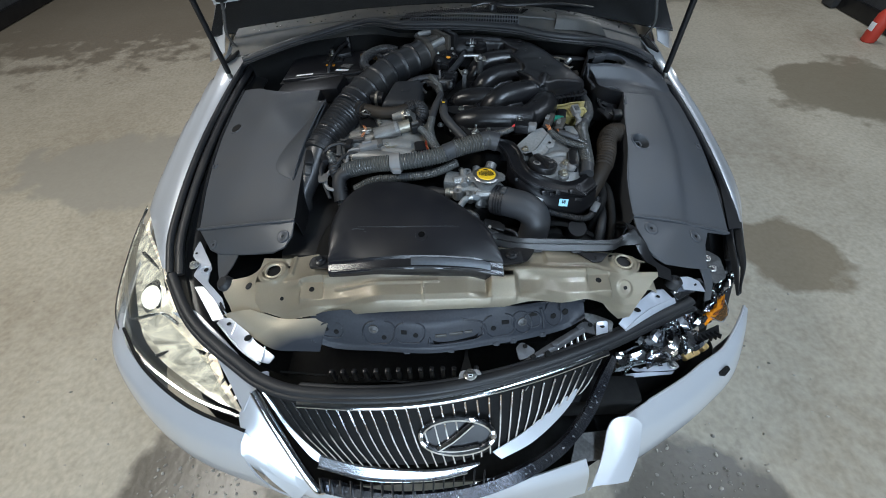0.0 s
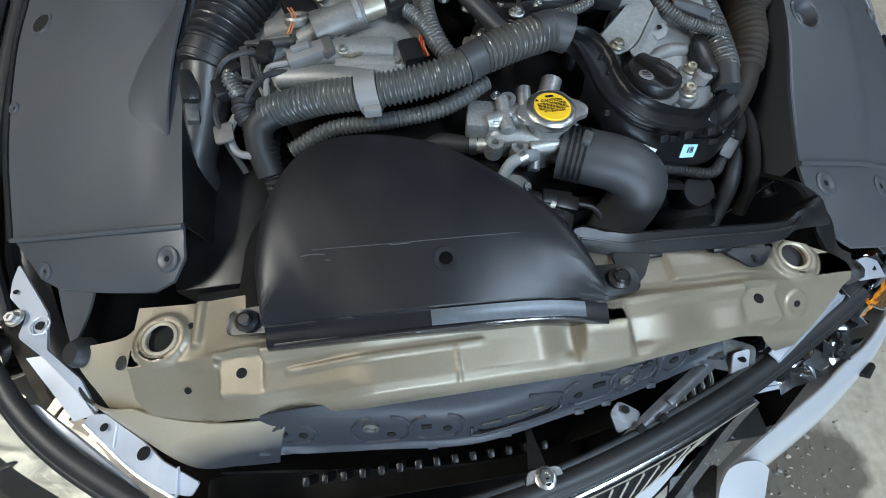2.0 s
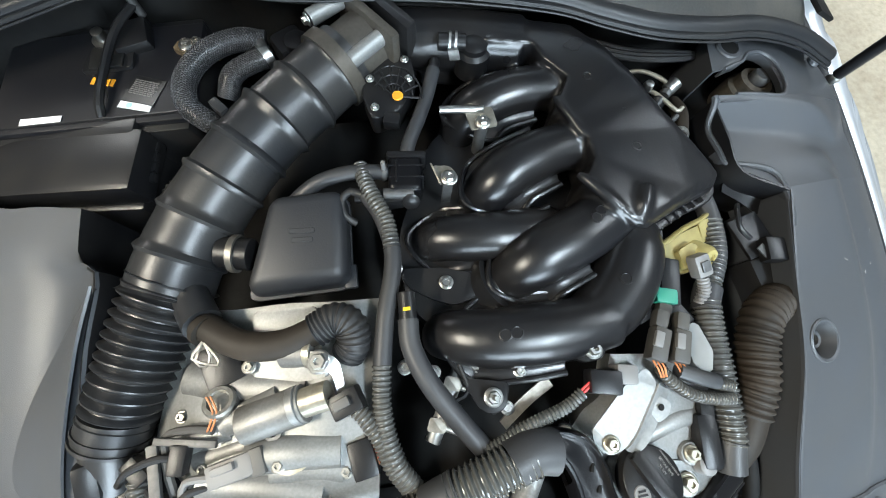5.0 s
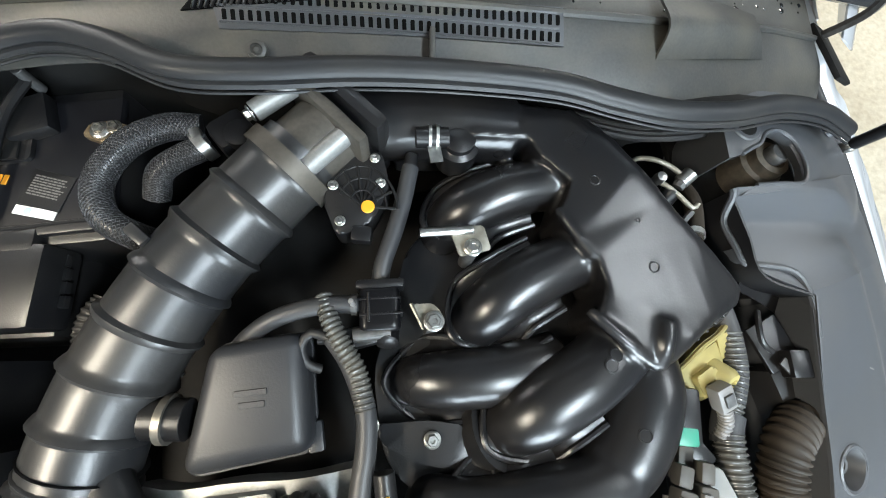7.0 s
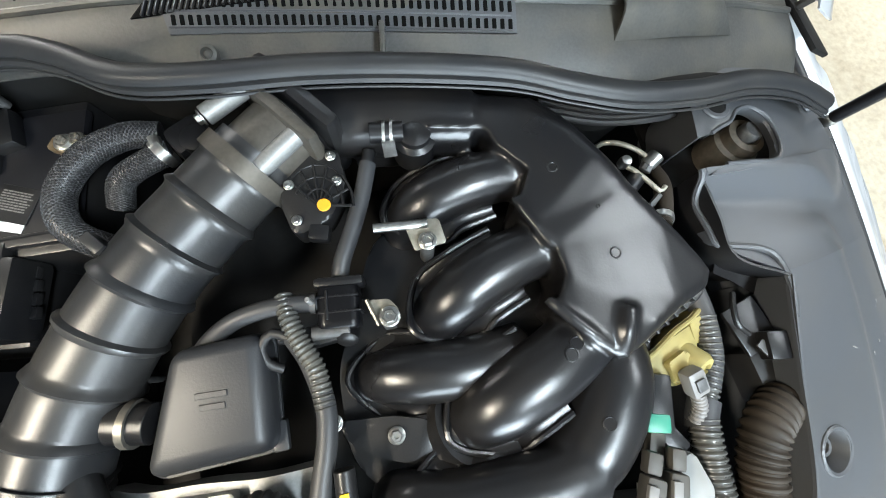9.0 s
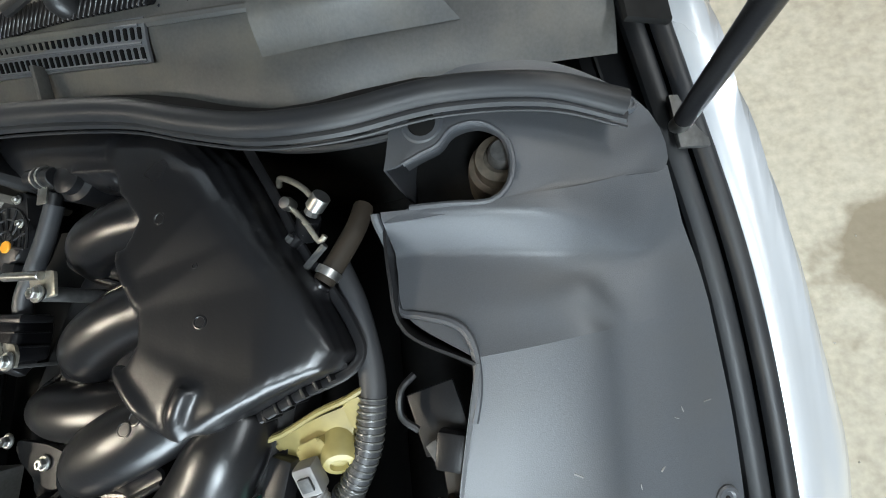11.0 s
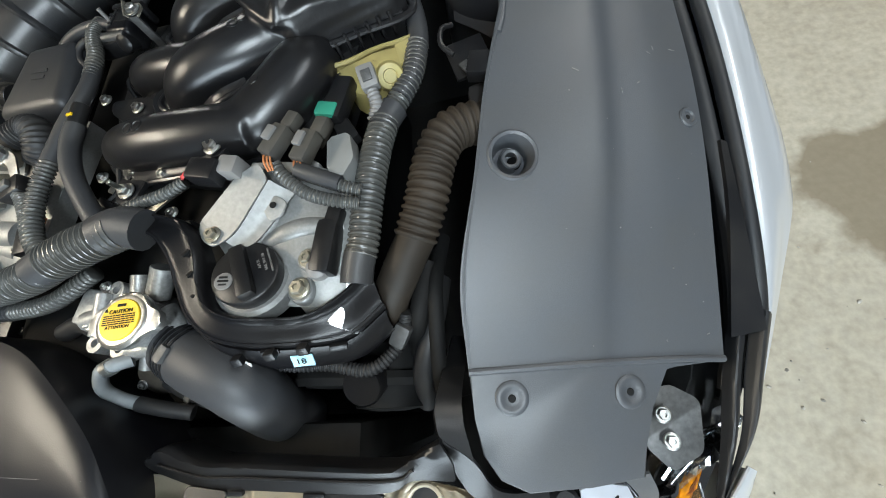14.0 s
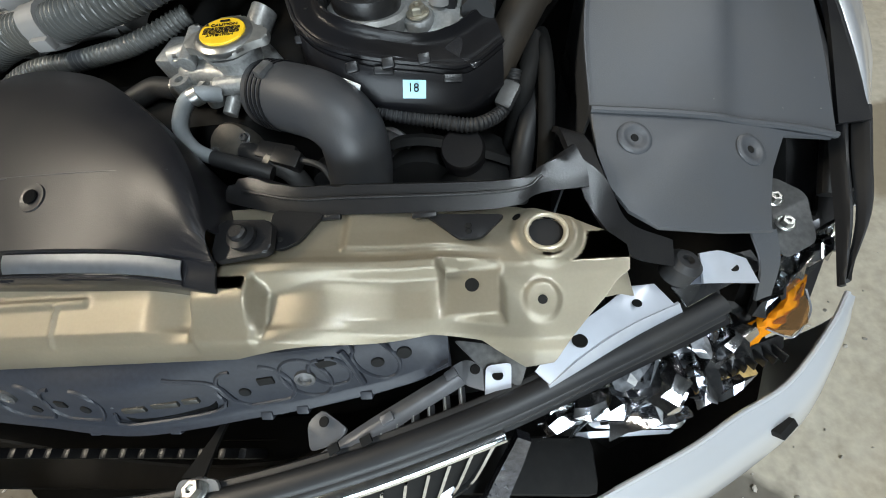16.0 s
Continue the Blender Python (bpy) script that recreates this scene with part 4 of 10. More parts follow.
cover_r = thing("engine_bay_cover", "grey-black plastic cover over the strut tower and fuse boxes", "cover", "side covers")
rowsR = [
    [(0.468, 0.128, 0.776), (0.55, 0.131, 0.757), (0.605, 0.133, 0.742), (0.635, 0.134, 0.730), (0.70, 0.135, 0.711), (0.754, 0.134, 0.693)],
    [(0.470, 0.220, 0.815), (0.55, 0.230, 0.800), (0.615, 0.235, 0.785), (0.645, 0.237, 0.771), (0.70, 0.238, 0.752), (0.758, 0.238, 0.729)],
    [(0.496, 0.330, 0.845), (0.57, 0.340, 0.832), (0.632, 0.347, 0.816), (0.660, 0.350, 0.801), (0.71, 0.357, 0.783), (0.767, 0.365, 0.759)],
    [(0.517, 0.440, 0.860), (0.58, 0.450, 0.849), (0.642, 0.457, 0.835), (0.670, 0.460, 0.820), (0.72, 0.467, 0.802), (0.771, 0.475, 0.777)],
    [(0.547, 0.560, 0.868), (0.60, 0.565, 0.860), (0.650, 0.571, 0.849), (0.677, 0.574, 0.834), (0.72, 0.580, 0.818), (0.767, 0.588, 0.796)],
]
top_r = part("top_panel", holed(sheet(rowsR, 60, 54, 0.004), 0.540, 0.350, 0.0245), COVER, cover_r, angle=60)
part("front_crease", tube(rowsR[0], 0.0042, 8), COVER, cover_r)
rowsR2 = [
    [(0.546, 0.560, 0.868), (0.60, 0.565, 0.860), (0.650, 0.571, 0.849), (0.677, 0.574, 0.834), (0.72, 0.580, 0.818), (0.767, 0.588, 0.796)],
    [(0.486, 0.602, 0.866), (0.58, 0.604, 0.861), (0.645, 0.606, 0.851), (0.675, 0.610, 0.836), (0.72, 0.616, 0.821), (0.763, 0.622, 0.802)],
    [(0.478, 0.648, 0.863), (0.57, 0.640, 0.858), (0.625, 0.630, 0.851), (0.668, 0.630, 0.839), (0.715, 0.634, 0.823), (0.758, 0.650, 0.807)],
    [(0.477, 0.662, 0.862), (0.568, 0.652, 0.858), (0.625, 0.643, 0.852), (0.668, 0.640, 0.841), (0.715, 0.640, 0.824), (0.756, 0.662, 0.809)],
    [(0.4765, 0.669, 0.864), (0.566, 0.659, 0.861), (0.625, 0.650, 0.855), (0.668, 0.645, 0.843), (0.715, 0.643, 0.825), (0.755, 0.668, 0.810)],
    [(0.4762, 0.692, 0.890), (0.562, 0.686, 0.887), (0.625, 0.678, 0.877), (0.667, 0.664, 0.858), (0.712, 0.650, 0.830), (0.752, 0.690, 0.818)],
    [(0.476, 0.699, 0.893), (0.56, 0.694, 0.890), (0.625, 0.690, 0.879), (0.665, 0.680, 0.863), (0.71, 0.670, 0.838), (0.750, 0.702, 0.822)],
    [(0.476, 0.701, 0.8935), (0.56, 0.697, 0.8905), (0.625, 0.700, 0.878), (0.665, 0.705, 0.862), (0.71, 0.715, 0.841), (0.748, 0.722, 0.826)],
]
part("rear_step", sheet(rowsR2, 40, 48, 0.004), COVER, cover_r, angle=60)
RECESS = [(0.470, 0.700, 0.8925), (0.4705, 0.692, 0.889), (0.471, 0.668, 0.862), (0.473, 0.630, 0.864), (0.477, 0.609, 0.864), (0.500, 0.602, 0.866), (0.526, 0.594, 0.867), (0.541, 0.582, 0.867), (0.547, 0.560, 0.866), (0.545, 0.530, 0.865), (0.538, 0.505, 0.863)]
part("recess_rim", tube(RECESS, 0.0045, 8), COVER, cover_r)
part("recess_wall", sheet([RECESS[3:], [(x + 0.004, y + 0.002, z - 0.03) for x, y, z in RECESS[3:]], [(x + 0.006, y + 0.004, z - 0.11) for x, y, z in RECESS[3:]]], 30, 8, 0.003), COVER, cover_r)
part("recess_ledge", sheet([[(0.485, 0.600, 0.846), (0.520, 0.590, 0.842), (0.543, 0.570, 0.836)], [(0.484, 0.578, 0.830), (0.515, 0.560, 0.822), (0.541, 0.540, 0.815)]], 10, 6, 0.003), MATTE, cover_r)
# tower surround with its opening, open towards the engine
TOWER_Z = [(0.476, 0.893), (0.56, 0.889), (0.625, 0.876), (0.665, 0.861), (0.71, 0.841), (0.748, 0.826), (0.80, 0.81)]


def tower_z(x):
    for (x0, z0), (x1, z1) in zip(TOWER_Z, TOWER_Z[1:]):
        if x <= x1:
            return z0 + (z1 - z0) * max(0.0, (x - x0) / (x1 - x0))
    return 0.81


inner = [(0.505, 0.701), (0.540, 0.699), (0.580, 0.697), (0.598, 0.712), (0.604, 0.735), (0.598, 0.760), (0.577, 0.775), (0.552, 0.772), (0.537, 0.758), (0.520, 0.752), (0.502, 0.745)]
outer = [(0.478, 0.690), (0.54, 0.690), (0.62, 0.697), (0.70, 0.712), (0.748, 0.722), (0.738, 0.785), (0.66, 0.832), (0.58, 0.838), (0.535, 0.832), (0.498, 0.805), (0.482, 0.742)]
inner = [(x, y, tower_z(x) + 0.001) for x, y in inner]
outer = [(x, y, tower_z(x)) for x, y in outer]
part("tower_surround", sheet([outer, [tuple(Vector(a).lerp(Vector(b), 0.55)) for a, b in zip(outer, inner)], inner, [(x, y, z - 0.018) for x, y, z in inner]], 44, 16, 0.003), COVER, cover_r, angle=50)
part("rim", tube(inner, 0.003, 8), COVER, cover_r)
part("tower_wall", sheet([outer[-4:], [(x - 0.004, y, z - 0.06) for x, y, z in outer[-4:]], [(x - 0.004, y, z - 0.12) for x, y, z in outer[-4:]]], 12, 6, 0.003), COVER, cover_r)
part("well_wall", sheet([[(0.500, 0.700, 0.888), (0.545, 0.698, 0.884), (0.585, 0.698, 0.878)], [(0.502, 0.706, 0.83), (0.547, 0.704, 0.82), (0.587, 0.704, 0.82)]], 8, 4, 0.003), COVER, cover_r)
part("inner_side", sheet([[(x, y, z) for x, y, z in ((0.470, 0.128, 0.776), (0.472, 0.22, 0.815), (0.497, 0.33, 0.845), (0.518, 0.44, 0.86), (0.548, 0.555, 0.872))], [(0.462, 0.128, 0.70), (0.470, 0.22, 0.70), (0.488, 0.33, 0.74), (0.512, 0.44, 0.76), (0.545, 0.555, 0.78)], [(0.45, 0.13, 0.55), (0.465, 0.22, 0.55), (0.48, 0.33, 0.55), (0.505, 0.44, 0.55), (0.54, 0.555, 0.55)]], 20, 8, 0.003), COVER, cover_r)
part("rear_side", sheet([[(0.547, 0.556, 0.872), (0.486, 0.590, 0.876), (0.478, 0.64, 0.884), (0.476, 0.700, 0.884)], [(0.545, 0.57, 0.76), (0.480, 0.60, 0.76), (0.472, 0.64, 0.76), (0.470, 0.700, 0.76)]], 16, 4, 0.003), BLACK, cover_r)
flap_r = part("front_flap", slab([(0.468, 0.128, 0.7745), (0.606, 0.132, 0.7400), (0.750, 0.132, 0.6925), (0.684, 0.126, 0.712), (0.664, 0.085, 0.706), (0.648, 0.045, 0.703), (0.644, 0.014, 0.699), (0.585, 0.008, 0.716), (0.520, 0.006, 0.736), (0.492, 0.020, 0.748), (0.476, 0.045, 0.757), (0.470, 0.080, 0.763)], 0.005, 0.002), COVER, cover_r)
rivet_on(flap_r, 0.511, 0.100, cover_r, 0.015)
rivet_on(flap_r, 0.640, 0.102, cover_r, 0.015)
_z, _t = on(top_r, 0.576, 0.350)
_z += 0.0075
_h = part("deep_clip_well", lathe([(0.84 * r, z) for r, z in [(0.001, -0.032), (0.027, -0.032), (0.0300, -0.006), (0.0360, -0.0040), (0.0350, 0.0002), (0.0325, 0.0016), (0.0285, 0.0004), (0.0255, -0.008), (0.0215, -0.026), (0.0150, -0.028), (0.0140, -0.012), (0.0120, -0.0105), (0.0085, -0.0115), (0.0080, -0.024), (0.0010, -0.025)]], (0.540, 0.350, _z), _t, 36), COVER, cover_r)
part("well_hole", disc(0.0078, 0.001, (0.540, 0.350, _z - 0.018), _t), HOLE, _h)
rivet_on(top_r, 0.752, 0.409, cover_r, 0.010)
_h = part("tower_hole", lathe([(0.021, 0.001), (0.019, 0.003), (0.014, 0.003), (0.0135, -0.004)], (0.524, 0.783, 0.8915), (0, 3, 0)), COVER, cover_r)
part("hole_bottom", disc(0.0138, 0.001, (0.524, 0.783, 0.8935), (0, 3, 0)), DARK, _h)
rivet((0.720, 0.786, 0.842), cover_r, 0.008, (-10, 20, 0))
part("edge_strip", sheet([[(0.800, 0.385, 0.748), (0.806, 0.30, 0.722), (0.815, 0.165, 0.678)], [(0.792, 0.387, 0.752), (0.788, 0.30, 0.730), (0.772, 0.158, 0.684)]], 14, 4, 0.005), BLACK, cover_r)
rng = random.Random(5)
for i in range(22):
    x, y = 0.56 + 0.19 * rng.random() ** 0.7, 0.15 + 0.40 * rng.random()
    z, turn = on(top_r, x, y)
    # scattered pale scuffs and specks
    part("scuff", block((0.0008 + 0.0008 * rng.random(), 0.0015 + 0.009 * rng.random() ** 4, 0.0006), (x, y, z), (turn[0], turn[1], rng.random() * 180), 0.0002, 1), LIGHTGREY, cover_r)

# rusty strut mount in the opening
strut = thing("strut_mount", "rusty suspension strut mount in its tower opening", "strut mount")
part("dome", lathe([(0.036, -0.06), (0.036, -0.024), (0.034, -0.012), (0.028, -0.008), (0.0265, 0.006), (0.018, 0.008), (0.0175, 0.002)], (0.592, 0.750, 0.846), (-4, 6, 0), 28), RUST, strut)
part("cap", lathe([(0.015, 0), (0.015, 0.010), (0.012, 0.014)], (0.594, 0.752, 0.850), (-4, 6, 0)), DULL, strut)
part("tower_floor", block((0.20, 0.20, 0.01), (0.585, 0.745, 0.79), bevel=0.003), DARK, strut)

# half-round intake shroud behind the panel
# pale bluish colour that stands in for a reflection on the lip
LIP_SHEEN = material("painted_lip_sheen", (0.085, 0.094, 0.108), 0.36, metal=0.3, grain=0.15, scale=120, dust=DUST, dust_amount=0.4)
LIP = material("polished_black_plastic", (0.010, 0.010, 0.012), 0.16, dust=DUST, dust_amount=0.12, spec=0.8)
dome = thing("intake_shroud", "satin black half-round plastic air intake shroud", "shroud")
arch = [(-0.268, 0.000), (-0.270, 0.055), (-0.258, 0.120), (-0.232, 0.168), (-0.200, 0.192), (-0.160, 0.200), (-0.105, 0.192), (-0.042, 0.168), (0.018, 0.122), (0.066, 0.076), (0.095, 0.032), (0.112, -0.012)]
cx, cy = -0.07, 0.0


ARCH = spline([(x, y, 0) for x, y in arch], 0.003)
FRONT = spline([(-0.268, -0.016, 0.802), (-0.15, -0.022, 0.819), (-0.05, -0.026, 0.825), (0.05, -0.030, 0.818), (0.118, -0.040, 0.808)], 0.003)


def shroud_row(v):
    row = []
    for k in range(41):
        u = k / 40
        a, f = ARCH[round(u * (len(ARCH) - 1))], FRONT[round(u * (len(FRONT) - 1))]
        p = f.lerp(Vector((a.x, a.y, f.z)), v)
        bulge = (1 - abs(2 * u - 1) ** 10 * 0.55) * (math.sin(min(1.0, v / 0.70) * math.pi / 2)) * 0.026
        edge = 1 - max(0.0, (v - 0.80) / 0.20) ** 2 * 0.22
        side = 1 - (abs(2 * u - 1)) ** 12 * 0.15
        row.append((p.x, p.y, f.z + 0.004 + bulge * edge * side))
    return row


rim_row = shroud_row(1.0)
shell = part("shell", sheet([shroud_row(v) for v in (0, 0.1, 0.25, 0.45, 0.65, 0.8, 0.9, 0.96, 1.0)], 60, 44, 0.003), DOME, dome, angle=50)
part("shell_side", sheet([rim_row, [(x + 0.002 * (x > -0.07) - 0.002 * (x < -0.07), y + 0.002, z - 0.012) for x, y, z in rim_row], [(x, y + 0.004, 0.70) for x, y, z in rim_row]], 50, 8, 0.003), DOME, dome, angle=60)
part("face", sheet([shroud_row(0.0), [(x, y - 0.003, z - 0.007) for x, y, z in shroud_row(0.0)], [(x, y - 0.019, z - 0.013) for x, y, z in shroud_row(0.0)], [(x, y - 0.024, z - 0.020) for x, y, z in shroud_row(0.0)], [(x, y - 0.022, 0.768) for x, y, z in shroud_row(0.0)]], 40, 12, 0.003), LIP, dome, angle=40)
part("lip_bead", tube([(x, y - 0.021, z - 0.0135) for x, y, z in shroud_row(0.0)[1:-1:4]], 0.0022, 8), LIP, dome)
# the lip's reflection, laid on as a thin pale band
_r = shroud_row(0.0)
part("lip_sheen_band", sheet([[(x, y - 0.003, z - 0.0035) for x, y, z in _r[19:40:3]], [(x, y - 0.011, z - 0.0055) for x, y, z in _r[19:40:3]], [(x, y - 0.019, z - 0.0105) for x, y, z in _r[19:40:3]]], 24, 5, 0.001), LIP_SHEEN, dome, "bluish reflection along the lip, put into its colour")
for x in (-0.16,):
    part("rib", block((0.006, 0.016, 0.006), (x, -0.034, 0.796), (-20, 0, 0), 0.0015), LIP, dome)
_z, _t = on(shell, -0.059, 0.022)
_w = part("screw_dimple", lathe([(0.0150, -0.002), (0.0140, 0.0012), (0.010, 0.0014), (0.0066, 0.0004), (0.004, 0.0004)], (-0.059, 0.022, _z), _t), DOME, dome)
part("screw_hole", disc(0.0072, 0.0014, (-0.059, 0.022, _z + 0.0020), _t), HOLE, _w)
part("mounting_ear", slab([(0.110, 0.004, 0.808), (0.163, 0.002, 0.806), (0.166, -0.030, 0.804), (0.112, -0.038, 0.806)], 0.008, 0.003, round_corners=0.008), BLACK, dome)
part("mounting_ear", slab([(-0.315, 0.012, 0.788), (-0.262, 0.013, 0.792), (-0.262, -0.020, 0.790), (-0.318, -0.016, 0.786)], 0.008, 0.003, round_corners=0.008), BLACK, dome)
for at in ((0.139, -0.016, 0.808), (-0.291, -0.004, 0.791)):
    part("push_clip", lathe([(0.013, 0), (0.013, 0.004), (0.008, 0.006), (0.008, 0.010), (0.006, 0.012)], at), BLACK, dome)
for _p, _w in (([(-0.204, 0.052), (-0.134, 0.048), (-0.063, 0.044), (0.008, 0.041), (0.077, 0.038)], 0.00035), ([(-0.216, 0.046), (-0.205, 0.047), (-0.190, 0.045)], 0.0006), ([(-0.190, 0.039), (-0.184, 0.038)], 0.0006), ([(-0.118, 0.0455), (-0.095, 0.0445)], 0.0006)):
    part("scratch", tube([(x, y, on(shell, x, y)[0] + 0.0001) for x, y in _p], _w, 6), COVER, dome)
# near-black in place of the shade behind the shroud
part("rear_baffle", sheet([[(-0.262, 0.00, 0.806), (-0.33, 0.03, 0.74), (-0.35, 0.06, 0.68)], [(-0.262, 0.09, 0.80), (-0.31, 0.12, 0.76), (-0.33, 0.15, 0.68)], [(-0.225, 0.165, 0.80), (-0.27, 0.185, 0.76), (-0.30, 0.20, 0.68)]], 10, 10, 0.003), DARK, dome)

# black air duct along the panel's rear edge
duct = thing("air_duct", "black plastic duct strip behind the radiator panel", "duct")
part("front_run", sheet([[(0.104, 0.06, 0.748), (0.122, 0.068, 0.748), (0.171, 0.052, 0.748), (0.223, 0.05, 0.748), (0.377, 0.044, 0.748), (0.409, 0.054, 0.75), (0.438, 0.068, 0.753)], [(0.106, 0.056, 0.795), (0.122, 0.064, 0.796), (0.171, 0.047, 0.795), (0.223, 0.045, 0.794), (0.377, 0.038, 0.79), (0.409, 0.048, 0.793), (0.438, 0.064, 0.8)], [(0.098, 0.048, 0.796), (0.115, 0.046, 0.794), (0.172, 0.033, 0.791), (0.22, 0.032, 0.789), (0.377, 0.027, 0.786), (0.409, 0.038, 0.79), (0.449, 0.041, 0.79)], [(0.092, 0.042, 0.785), (0.111, 0.035, 0.785), (0.174, 0.018, 0.782), (0.216, 0.018, 0.781), (0.367, 0.014, 0.778), (0.406, 0.026, 0.78), (0.449, 0.026, 0.785)]], 44, 12, 0.004), BLACK, duct, angle=50)
part("side_run", sheet([[(0.438, 0.064, 0.790), (0.468, 0.041, 0.775), (0.490, 0.010, 0.745), (0.54, 0.004, 0.712)], [(0.449, 0.026, 0.765), (0.463, 0.006, 0.752), (0.495, -0.018, 0.724), (0.54, -0.020, 0.700)]], 18, 6, 0.006), BLACK, duct)
part("upright", sheet([[(0.437, 0.062, 0.790), (0.432, 0.098, 0.786), (0.440, 0.18, 0.70)], [(0.468, 0.042, 0.775), (0.458, 0.096, 0.774), (0.46, 0.18, 0.68)]], 10, 4, 0.006), BLACK, duct)
for pts in ([(0.150, 0.024, 0.789), (0.202, 0.018, 0.786), (0.182, -0.012, 0.788), (0.166, -0.022, 0.790), (0.152, -0.018, 0.791)], [(0.298, 0.014, 0.777), (0.374, 0.012, 0.771), (0.351, -0.012, 0.772), (0.330, -0.013, 0.774)]):
    _t = part("tab", slab(pts, 0.004, 0.0015, round_corners=0.006), BLACK, duct)
part("edge_bead", tube([(0.116, 0.0455, 0.7955), (0.172, 0.0325, 0.7925), (0.220, 0.0315, 0.7905), (0.377, 0.0265, 0.7875), (0.409, 0.0375, 0.7915)], 0.0016, 8), BLACK, duct)
for _x, _y, _z in ((0.205, 0.016, 0.781), (0.298, 0.013, 0.778)):
    part("clip", block((0.024, 0.006, 0.006), (_x, _y, _z), (25, 0, 0), 0.002), BLACK, duct)
for at in ((0.164, -0.010, 0.7905), (0.339, -0.006, 0.7745), (0.339, 0.000, 0.7747)):
    part("tab_hole", disc(0.003, 0.001, at), DARK, duct)

# ---- engine ----
engine = thing("engine", "V6 engine block with cast aluminium valve covers", "engine")
part("block", block((0.50, 0.62, 0.42), (0.05, 0.50, 0.56), (0, 0, 0), 0.03), DARK, engine)
part("timing_case", block((0.46, 0.10, 0.40), (0.06, 0.21, 0.58), bevel=0.02), DARK, engine)
vl = [[(-0.315, 0.330, 0.790), (-0.255, 0.290, 0.825), (-0.18, 0.275, 0.842), (-0.115, 0.268, 0.850), (-0.055, 0.262, 0.850)], [(-0.310, 0.352, 0.815), (-0.25, 0.318, 0.846), (-0.17, 0.302, 0.862), (-0.11, 0.296, 0.868), (-0.050, 0.292, 0.862)], [(-0.300, 0.385, 0.826), (-0.235, 0.358, 0.854), (-0.155, 0.342, 0.868), (-0.10, 0.338, 0.874), (-0.042, 0.335, 0.868)], [(-0.285, 0.430, 0.832), (-0.22, 0.410, 0.858), (-0.15, 0.400, 0.870), (-0.09, 0.395, 0.878), (-0.032, 0.395, 0.872)], [(-0.25, 0.50, 0.835), (-0.20, 0.49, 0.858), (-0.14, 0.487, 0.870), (-0.08, 0.480, 0.878), (-0.022, 0.478, 0.874)]]
part("valve_cover", sheet(vl, 34, 30, 0.03), ALU, engine, "dusty cast aluminium valve cover")
CAST = material("grimy_cast_aluminium", (0.25, 0.25, 0.243), 0.46, metal=0.45, bump=0.0004, scale=300, grain=0.16, second=(0.18, 0.176, 0.166), dust=(0.085, 0.073, 0.055), dust_amount=0.55, patch=16)
# cam ridges, coil wells and ribs of the casting
for _p, _r in (([(-0.262, 0.350, 0.826), (-0.225, 0.345, 0.842), (-0.17, 0.338, 0.854), (-0.10, 0.330, 0.862), (-0.062, 0.326, 0.862)], 0.020), ([(-0.205, 0.296, 0.832), (-0.16, 0.288, 0.844), (-0.10, 0.282, 0.850), (-0.070, 0.280, 0.846)], 0.016), ([(-0.262, 0.420, 0.838), (-0.20, 0.402, 0.858), (-0.12, 0.388, 0.868)], 0.022)):
    part("cast_ridge", tube([(x, y, z - 0.006) for x, y, z in _p], _r, 18, 0.75), CAST, engine)
for _p, _r in (([(-0.187, 0.327, 0.862), (-0.138, 0.325, 0.866), (-0.088, 0.320, 0.864)], 0.019), ([(-0.242, 0.308, 0.848), (-0.172, 0.295, 0.854), (-0.112, 0.280, 0.852)], 0.017), ([(-0.214, 0.365, 0.858), (-0.179, 0.373, 0.866), (-0.149, 0.383, 0.870)], 0.0155), ([(-0.164, 0.309, 0.858), (-0.123, 0.308, 0.860), (-0.087, 0.300, 0.858)], 0.015), ([(-0.266, 0.344, 0.845), (-0.236, 0.355, 0.852), (-0.206, 0.358, 0.856)], 0.012)):
    part("cast_swell", tube(_p, _r, 20, 0.8), ALU, engine)
for a, b, r in (((-0.188, 0.360, 0.872), (-0.120, 0.374, 0.884), 0.0205), ((-0.268, 0.345, 0.842), (-0.185, 0.362, 0.858), 0.0095), ((-0.250, 0.330, 0.840), (-0.160, 0.345, 0.858), 0.0125)):
    part("coil_tube", rod(a, b, r, 20), CAST, engine)
part("coil_mount", slab([(-0.172, 0.480, 0.884), (-0.102, 0.476, 0.890), (-0.100, 0.444, 0.888), (-0.174, 0.450, 0.882)], 0.040, 0.003, round_corners=0.004), ALU, engine, "bright machined coil mount")
part("coil_mount", slab([(-0.182, 0.440, 0.876), (-0.100, 0.430, 0.882), (-0.092, 0.398, 0.882), (-0.126, 0.396, 0.878), (-0.182, 0.410, 0.872)], 0.036, 0.005, round_corners=0.006), ALU, engine, "bright machined coil mount")
part("coil_neck", rod((-0.140, 0.428, 0.886), (-0.104, 0.424, 0.894), 0.015, 18), CAST, engine)
part("coil_neck_ring", rod((-0.112, 0.425, 0.892), (-0.104, 0.424, 0.894), 0.0165, 18), BRASS_RING, engine)
part("cast_wall", sheet([[(-0.262, 0.352, 0.822), (-0.232, 0.305, 0.826), (-0.225, 0.286, 0.812)], [(-0.250, 0.340, 0.846), (-0.222, 0.306, 0.846), (-0.212, 0.288, 0.836)]], 10, 4, 0.006), CAST, engine)
for at in ((-0.240, 0.322, 0.848), (-0.085, 0.298, 0.864), (-0.268, 0.378, 0.842), (-0.058, 0.425, 0.872), (-0.180, 0.420, 0.878)):
    bolt(at, engine, 0.0055, mat=DIRTY_BOLT)
